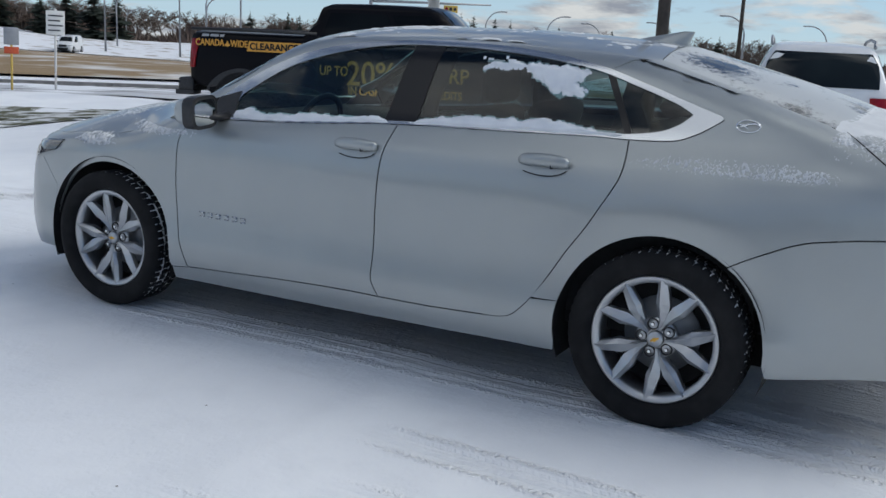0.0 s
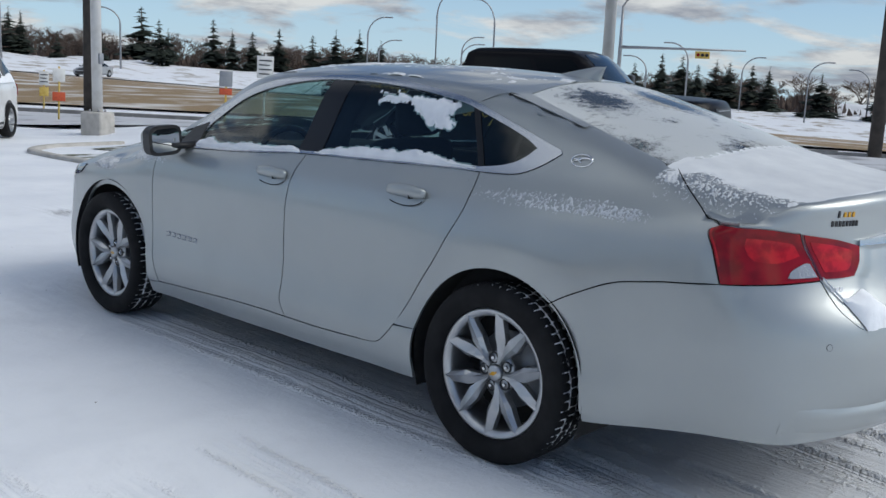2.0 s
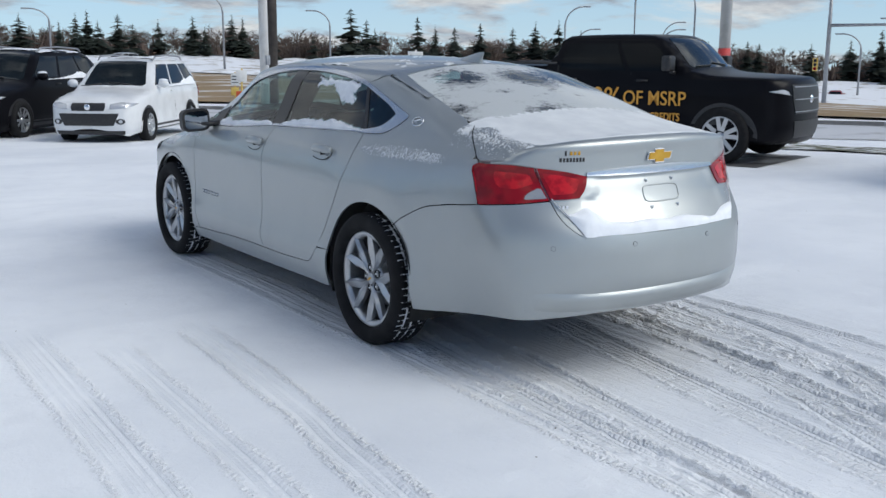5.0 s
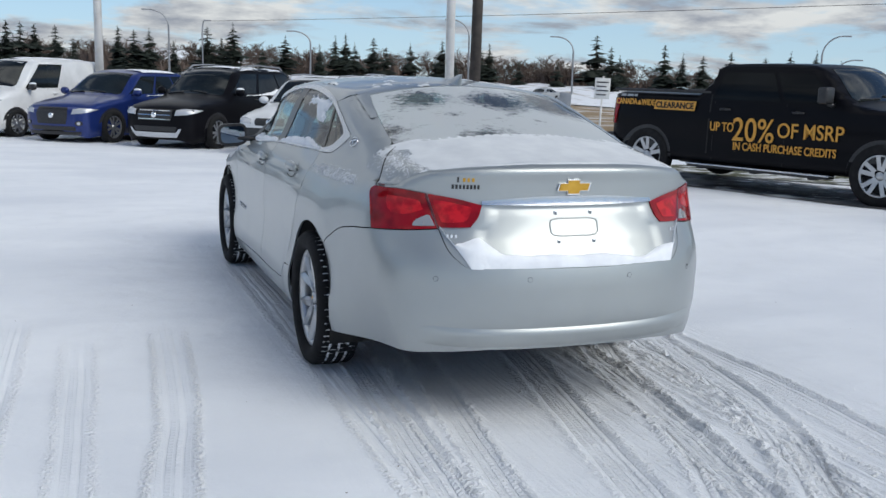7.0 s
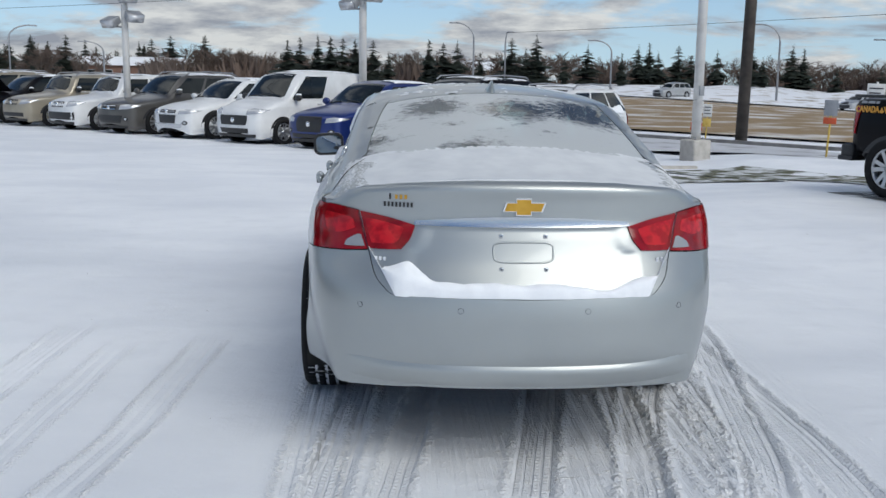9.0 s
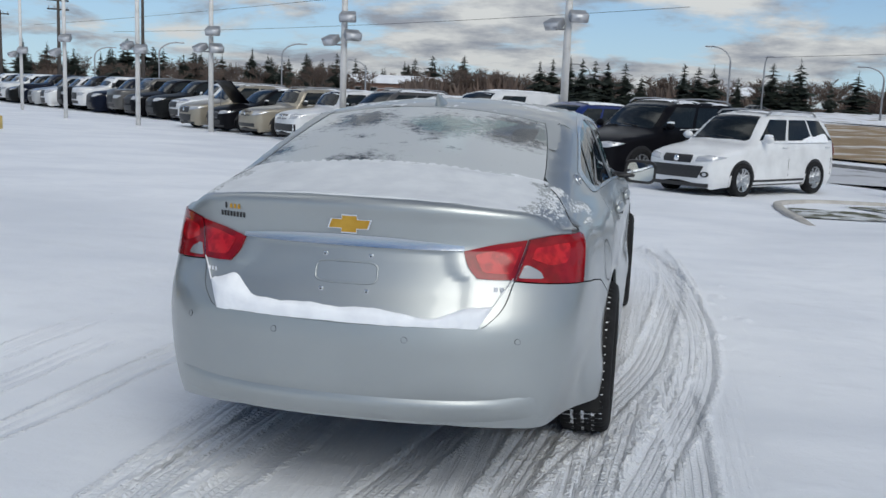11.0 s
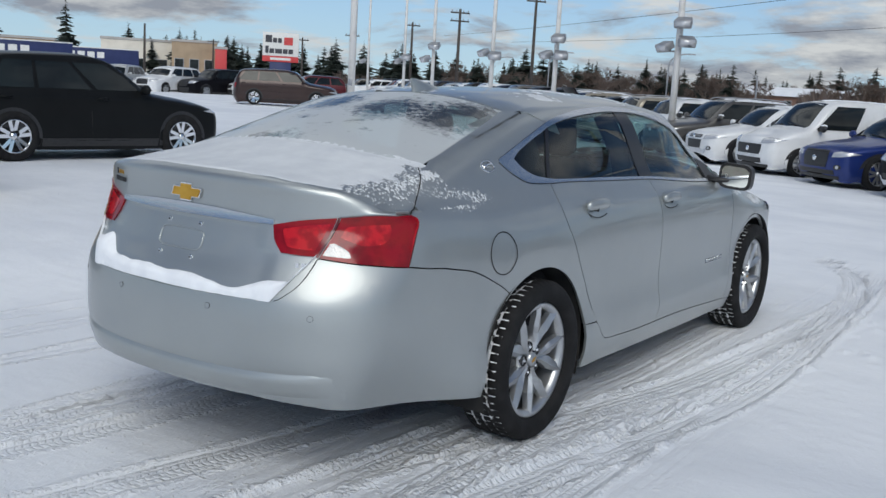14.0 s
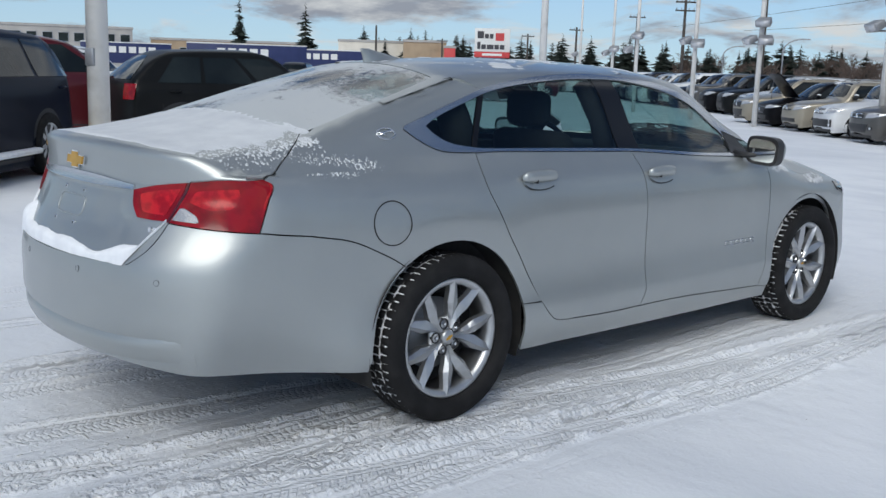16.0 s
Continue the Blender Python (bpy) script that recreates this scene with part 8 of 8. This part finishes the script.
def bare_mesh(seed, tall=9.0, spread=0.55, levels=4):
    rnd = random.Random(seed)
    bm, twigs = bmesh.new(), bmesh.new()

    def limb(p, d, length, r, level):
        q = p + d * length
        mid = p.lerp(q, 0.5) + Vector((rnd.uniform(-1, 1), rnd.uniform(-1, 1), 0)) * length * 0.06
        tube(bm if level < 2 else twigs, [p, mid, q], [max(r, 0.020), max(r * 0.8, 0.017), max(r * 0.55, 0.010)], 5 if level < 2 else 3, cap=False)
        if level >= levels:
            return
        for _ in range(5 if level else 7):
            t = rnd.uniform(0.35, 1.0)
            a = rnd.uniform(0, 2 * math.pi)
            nd = (d + Vector((math.cos(a), math.sin(a), rnd.uniform(-0.1, 0.5))) * spread * rnd.uniform(0.7, 1.4)).normalized()
            limb(p.lerp(q, t), nd, length * rnd.uniform(0.45, 0.68), r * 0.42, level + 1)

    limb(Vector((0, 0, 0)), Vector((0, 0, 1)), tall * 0.42, tall * 0.016, 0)
    return bm, twigs


templates = []
for k in range(5):
    root = thing("spruce_tree", "dark green spruce with drooping branches, far off", "tree", "spruces on the horizon")
    bm = bmesh.new()
    tube(bm, [(0, 0, -0.5), (0, 0, 9.6)], [0.18, 0.02], 6)
    part("trunk", bm, BARK, root)
    part("crown", spruce_mesh(k + 3), NEEDLES, root)
    templates.append(root)
bares = []
for k in range(4):
    root = thing("bare_tree", "leafless brown tree with fine twigs, far off", "tree", "bare trees on the horizon")
    limbs, twigs = bare_mesh(k + 20, 9.0, 0.5 + 0.12 * k)
    part("trunk", limbs, BARK, root)
    part("crown", twigs, TWIGS, root)
    bares.append(root)
treeland = random.Random(11)
used = set()


def plant(stock, az, d, size, wide=1.0):
    x, y = polar(az, d)
    k = treeland.randrange(len(stock))
    m = pose(x, y, float(lie(x, y)) * 0.5 - 0.3, 0, 0, treeland.uniform(0, 360)) @ Matrix.Diagonal((size * wide, size * wide, size, 1))
    first = stock[k]
    if first in used:
        ob = copy_thing(first, pose(0, 0, 0))
    else:
        ob = first
        used.add(first)
    ob.matrix_world = m


# compass angle and height of the top
SPRUCES = [(-6.3, 6.2), (-5.6, 6.5), (-4.6, 6.9), (-3.9, 6.8), (-3.2, 6.5), (-2.5, 6.4), (-1.5, 6.4), (-0.6, 4.6), (1.7, 6.5), (2.5, 6.1), (3.3, 6.4), (4.6, 4.8), (6.4, 6.9), (7.2, 5.4), (7.8, 7.3), (9.4, 4.4), (10.7, 5.8), (12.6, 5.0),
           (13.5, 5.9), (14.1, 6.4), (14.6, 5.2), (15.7, 6.0), (16.4, 4.7), (17.8, 5.3), (19.6, 5.9), (20.2, 4.4), (21.7, 6.0), (22.3, 5.7), (24.0, 3.2), (26.2, 3.4), (28.4, 7.1), (29.2, 5.6), (29.7, 4.4), (32.2, 6.0), (33.2, 4.7), (34.3, 4.6), (35.8, 5.2), (37.6, 4.6), (38.9, 5.2), (40.2, 5.6), (41.5, 4.0),
           (48.6, 2.6), (50.7, 2.7), (51.3, 2.4), (54.0, 2.2), (56.0, 2.8), (57.5, 4.2), (58.6, 4.0), (59.4, 3.0), (60.5, 3.6), (61.2, 3.4), (62.4, 3.1), (63.3, 2.8), (66.0, 2.4), (69.0, 2.2), (72.2, 2.9), (75.0, 2.0), (80.0, 1.8), (81.7, 1.8)]
for az, high in SPRUCES:
    far = treeland.uniform(138, 150)
    foot = float(lie(*polar(az, far))) * 0.5 - 0.3
    plant(templates, az, far, ((high + 0.35) * far / 145 - foot) / 9.75, treeland.uniform(1.2, 1.65))
for k in range(140):
    plant(templates, treeland.uniform(-52, -10), treeland.uniform(200, 280), treeland.uniform(0.60, 1.05), treeland.uniform(1.2, 1.8))
plant(templates, -58.2, 150, 1.12)
plant(templates, -54.6, 160, 1.12)
for k in range(185):
    plant(bares, treeland.uniform(-12, 80), treeland.uniform(150, 185), treeland.uniform(0.55, 0.92), 1.75)
for k in range(85):
    plant(bares, treeland.uniform(-34, -8), treeland.uniform(185, 250), treeland.uniform(0.5, 0.95), 1.3)
for k in range(6):
    plant(bares, treeland.uniform(-45, -36), treeland.uniform(110, 140), treeland.uniform(0.28, 0.4), 1.6)
# thicket along the foot of the trees
bm = bmesh.new()
rnd = random.Random(4)
for k in range(36000):
    az = rnd.uniform(-60, 88)
    d = rnd.uniform(150, 205) if az > -14 else rnd.uniform(205, 260) if az > -40 else rnd.uniform(250, 320)
    x, y = polar(az, d)
    h = (rnd.uniform(1.2, 4.8) if az > -14 else rnd.uniform(0.9, 3.4)) * (0.8 + 0.45 * math.sin(az * 0.9) * math.sin(az * 0.37 + 1))
    z = float(lie(x, y)) * 0.5 - 0.3
    t = rnd.uniform(0, math.pi)
    lean = rnd.uniform(-1.4, 1.4)
    w = rnd.uniform(0.2, 0.8)
    dx, dy = math.cos(t) * w, math.sin(t) * w
    bm.faces.new([bm.verts.new(c) for c in ((x - dx, y - dy, z), (x + dx, y + dy, z), (x + lean + dx * 0.3, y + dy * 0.3, z + h * 0.7), (x + lean * 1.3, y, z + h))])
tagged(part("thicket", bm, TWIGS, smooth=False), "brown leafless thicket along the horizon", "bushes", kind="stuff")
# snowy bank in front of the thicket
bm = bmesh.new()
rowsv = []
for az in np.linspace(-62, 90, 90):
    cut = []
    for f, h in ((0, 0.0), (0.3, 0.5), (0.6, 1.0), (1.0, 1.1)):
        x, y = polar(az, 112 + 34 * f if az > -14 else 215 + 30 * f)
        cut.append(bm.verts.new((x, y, float(lie(x, y)) * (1 - 0.45 * f) - 0.05 + h * 1.5 * (1 - 0.6 * float(step(30, 44, az))) * (0.5 + 0.5 * float(step(6, 20, az))) * rnd.uniform(0.75, 1.15))))
    rowsv.append(cut)
for a, b in zip(rowsv, rowsv[1:]):
    for k in range(3):
        bm.faces.new((a[k], b[k], b[k + 1], a[k + 1]))
WEEDY = material("weedy_snow", (0.76, 0.78, 0.82), 0.85, bump=(1.5, 0.6, 0.2), vary=(0.42, (0.30, 0.26, 0.21), 0.53, 0.70))
tagged(part("snow_bank", bm, WEEDY), "low snowy bank before the trees", "ground", kind="structure")


# ---- snow lying on the sedan ----
def cloudy(u, v, octaves=4):
    out, amp, tot = 0.0, 1.0, 0.0
    for k in range(octaves):
        out = out + amp * value_noise(u * 2 ** k + 17 * k, v * 2 ** k + 31 * k)
        tot += amp
        amp *= 0.55
    return out / tot


def snow_cover(label, kind, lo, hi, cell, mask, sign=1, thick=0.008, sink=-0.004, shell=None, m=None, mat=None):
    """A thin layer of snow on the skin: it rises out of the paint where the mask is above zero."""
    us, vs = np.arange(lo[0], hi[0], cell), np.arange(lo[1], hi[1], cell)
    U, V = np.meshgrid(us, vs)
    cover = np.clip(mask(U, V), -1, 1)
    rise = sink + (thick - sink) * step(-0.15, 0.75, cover) * (0.85 + 0.3 * value_noise(U * 25, V * 25))
    need = cover > -0.35
    face = need[:-1, :-1] | need[1:, :-1] | need[:-1, 1:] | need[1:, 1:]
    ids = np.full(U.shape, -1)
    keep = np.zeros(U.shape, bool)
    for a, b in ((0, 0), (1, 0), (0, 1), (1, 1)):
        keep[a:a + face.shape[0], b:b + face.shape[1]] |= face
    ids[keep] = np.arange(keep.sum())
    p, n = (shell or SEDAN).place(np.stack([U[keep], V[keep]], 1), kind)
    p = (p + n * rise[keep][:, None]) * np.array([sign, 1, 1])
    r, c = np.nonzero(face)
    quads = np.stack([ids[r, c], ids[r, c + 1], ids[r + 1, c + 1], ids[r + 1, c]], 1)
    me = bpy.data.meshes.new("snow_layer")
    me.from_pydata(p.tolist(), [], quads.tolist())
    me.materials.append(mat or SNOW_CAP)
    me.shade_smooth()
    ob = new("snow_layer", me)
    if m is not None:
        ob.matrix_world = m
    return tagged(ob, label, "snow", kind="stuff")


def deck_mask(x, y):
    a = np.abs(x)
    edge = rear(x, 1.08) + 0.030
    foot = -2.052 + 0.20 * a ** 2
    e = np.minimum((y - edge) / 0.035, (foot + 0.035 - y) / 0.05) + (cloudy(x * 9, y * 9) - 0.5) * 1.1
    side = (0.615 - a) / 0.07 + (cloudy(x * 14, y * 14) - 0.5) * 2.0
    flakes = (cloudy(x * 190, y * 190) + 0.07 * np.exp(-((a - 0.665) / 0.03) ** 2 - ((y + 2.12) / 0.09) ** 2) - 0.535 - 0.9 * np.maximum(0, a - 0.63) - 0.5 * np.maximum(0, 0.10 - (y - edge))) * 6
    return np.minimum(e, np.maximum(side, flakes)) + 0.0 * x


snow_cover("thin fresh snow over the boot lid, flaky at its ends", "top", (-0.735, -2.56), (0.735, -1.93), 0.0032, deck_mask, thick=0.0018, sink=-0.003, mat=THIN_SNOW)


def flaky(cu, cv, lu, lv, grain=50, bite=0.50):
    """Scattered flakes inside an oval."""
    def mask(u, v):
        d = ((u - cu) / lu) ** 2 + ((v - cv) / lv) ** 2
        return (cloudy(u * grain, v * grain) - bite - 0.28 * np.maximum(0, d - 0.25)) * 6
    return mask


snow_cover("flaky snow along the rear wing", "side", (-2.02, 0.945), (-1.24, 1.065), 0.0026, lambda u, v: np.maximum(flaky(-1.62, 1.003, 0.40, 0.036, 200, 0.485)(u, v), flaky(-1.86, 1.005, 0.14, 0.034, 190, 0.45)(u, v)), sign=-1, thick=0.002, mat=THIN_SNOW)
snow_cover("flaky snow on the rear wing", "side", (-2.10, 0.99), (-1.60, 1.09), 0.0026, flaky(-1.90, 1.04, 0.20, 0.040, 190, 0.455), sign=1, thick=0.002, mat=THIN_SNOW)
belt_y, belt_z = zip(*pane_low[10:])
order = np.argsort(belt_y)
sill_at = spline(np.unique(np.array(belt_y)[order]), np.array(belt_z)[order][np.unique(np.array(belt_y)[order], return_index=True)[1]])


def belt_mask(high):
    def mask(u, v):
        h = high(u) * (0.45 + 1.1 * cloudy(u * 11, u * 0 + 3))
        return np.minimum((sill_at(u) + h - v) / 0.012 + (cloudy(u * 45, v * 45) - 0.5) * 1.2, (v - sill_at(u) + 0.010) / 0.008)
    return mask


snow_cover("snow lying along the window ledge", "side", (-1.20, 1.050), (-0.27, 1.125), 0.006, belt_mask(lambda u: 0.030 * step(-0.28, -0.36, u) * step(-1.22, -0.95, u) + 0.022 * np.exp(-((u + 0.90) / 0.07) ** 2)), sign=-1, thick=0.014, sink=-0.0065)
snow_cover("snow lying along the window ledge", "side", (-0.18, 1.000), (0.69, 1.07), 0.006, belt_mask(lambda u: 0.022 * step(-0.17, -0.10, u) * step(0.69, 0.60, u) + 0.020 * step(0.45, 0.66, u)), sign=-1, thick=0.014, sink=-0.0065)


def pane_mask(u, v):
    top_edge = 1.335 - 0.05 * np.maximum(0, -u - 0.75)
    band = np.minimum((top_edge - v) / 0.015, (v - (top_edge - 0.030 - 0.085 * step(-0.74, -0.90, u))) / 0.02)
    ends = np.minimum((-0.57 - u) / 0.05, (u + 1.0) / 0.03)
    return np.minimum(band, ends) + (cloudy(u * 34, v * 34) - 0.58) * 3.2


snow_cover("patch of frozen snow on the side window", "side", (-1.03, 1.17), (-0.52, 1.365), 0.006, pane_mask, sign=-1, thick=0.006, sink=-0.0065)
snow_cover("thin patchy snow on the roof", "top", (-0.56, -1.22), (0.56, 0.30), 0.013, lambda u, v: (cloudy(u * 5, v * 4) - 0.50) * 5 + (cloudy(u * 40, v * 26) - 0.5) * 3.0 - 0.55, thick=0.003, mat=THIN_SNOW)
snow_cover("thin patchy snow on the bonnet", "top", (-0.62, 1.12), (0.62, 2.1), 0.008, lambda u, v: (cloudy(u * 3 + 2, v * 3) - 0.47) * 3.0 + (cloudy(u * 110, v * 110) - 0.52) * 5.0 - np.maximum(0, np.abs(u) - 0.50) * 9, thick=0.0016, mat=THIN_SNOW)
for sign, bite in ((-1, 0.42), (1, 0.53)):
    snow_cover("flaky snow on the front wing", "side", (0.72, 0.78), (1.76, 0.930), 0.004, lambda u, v: np.maximum(flaky(1.15, 0.918, 0.30, 0.03, 130, bite)(u, v), flaky(1.55, 0.838, 0.16, 0.030, 150, bite)(u, v)), sign=sign, thick=0.0025, mat=THIN_SNOW)

# drift on the bumper step
bm = bmesh.new()
rows = []
for x in np.linspace(-0.575, 0.575, 116):
    a = abs(x)
    z0 = 0.7005 + max(0.0, a - 0.475) / 0.62 if a > 0.475 else 0.7005
    z0 += 0.003 * (float(value_noise(np.array(x * 30 + 50), np.array(2.0))) - 0.5)
    swell = 0.045 + 0.050 * float(step(-0.30, -0.52, x)) + 0.020 * float(step(0.30, 0.50, x)) + 0.030 * math.exp(-((x + 0.42) / 0.05) ** 2) - 0.020 * math.exp(-((x - 0.30) / 0.10) ** 2)
    swell *= 0.8 + 0.4 * float(cloudy(np.array(x * 9 + 40), np.array(5.0)))
    swell *= float(step(0.570, 0.515, a))
    z1 = max(z0 + 0.003, 0.705 + swell)
    deep = float(plate_bay(x, 0.75)) / 0.013
    y0, y1 = float(rear(x, z0)) + 0.016 * deep - 0.005, float(rear(x, z1) + plate_bay(x, z1)) - 0.003 + 0.006 * deep
    cut = []
    for f, g in ((0.0, -0.02), (0.0, 0.0), (0.10, 0.42), (0.28, 0.66), (0.52, 0.82), (0.78, 0.94), (1.0, 1.0)):
        wob = 0.006 * (float(value_noise(np.array(x * 33 + 9), np.array(f * 6))) - 0.5) * (0 < f < 1)
        cut.append(bm.verts.new((x, y0 + (y1 - y0) * f - (1 - deep) * 0.010 * math.sin(math.pi * f), z0 + (z1 - z0) * g + wob)))
    rows.append(cut)
for a, b in zip(rows, rows[1:]):
    for k in range(6):
        bm.faces.new((a[k], b[k], b[k + 1], a[k + 1]))
tagged(part("snow_drift", bm, SNOW_CAP), "wedge of snow lying on the bumper step", "snow", kind="stuff")
# crumbs on the pulls of the left doors
for y, z, ln in ((-0.925, 0.958, 0.075), (-0.060, 0.943, 0.03)):
    p, n = SEDAN.place([(y + ln * (k / 4 - 1), z + 0.014) for k in range(9)], "side")
    bm = bmesh.new()
    tube(bm, [tuple((q + m * 0.024) * np.array([-1, 1, 1])) for q, m in zip(p, n)], [0.004, 0.010, 0.011, 0.009, 0.012, 0.010, 0.008, 0.010, 0.004], 8)
    tagged(part("snow_crumb", bm, SNOW_CAP), "small snow cap on the door pull", "snow", kind="stuff")
# snow left on the cars of the row
for n, (kind, one) in enumerate(row_cars):
    sh = generic_shell(kind)
    q = sh.spec
    lo_y, hi_y = -q["L"] / 2 + 0.5, q["y1"]
    shift = n * 7.3
    if kind != "van":
        snow_cover("snow clinging along the side windows", "side", (lo_y, q["belt"] - 0.02), (hi_y, q["belt"] + 0.30), 0.03, lambda u, v: (q["belt"] + 0.27 * cloudy(u * 1.6 + shift, u * 0 + 2) * step(hi_y - 0.4, lo_y + 0.6, u) + 0.01 - v) / 0.06 + (cloudy(u * 9 + shift, v * 9) - 0.5), sign=-1, thick=0.03, sink=-0.02, shell=sh, m=one.matrix_world)
    snow_cover("patchy snow on the roof", "top", (-q["W"] / 2 + 0.30, lo_y + 0.3), (q["W"] / 2 - 0.30, hi_y - 0.2), 0.05, lambda u, v: (cloudy(u * 2 + shift, v * 2) - 0.42) * 5, thick=0.018, sink=-0.012, shell=sh, m=one.matrix_world)
    bm = bmesh.new()
    bmesh.ops.create_uvsphere(bm, u_segments=10, v_segments=6, radius=1.0, matrix=Matrix.Translation((-(q["W"] / 2 + 0.08), q["y0"] - 0.40, q["belt"] + 0.13)) @ Matrix.Diagonal((0.10, 0.07, 0.035, 1)))
    cap = part("snow_cap", bm, SNOW_CAP)
    cap.matrix_world = one.matrix_world.copy()
    tagged(cap, "snow cap on a door mirror", "snow", kind="stuff")
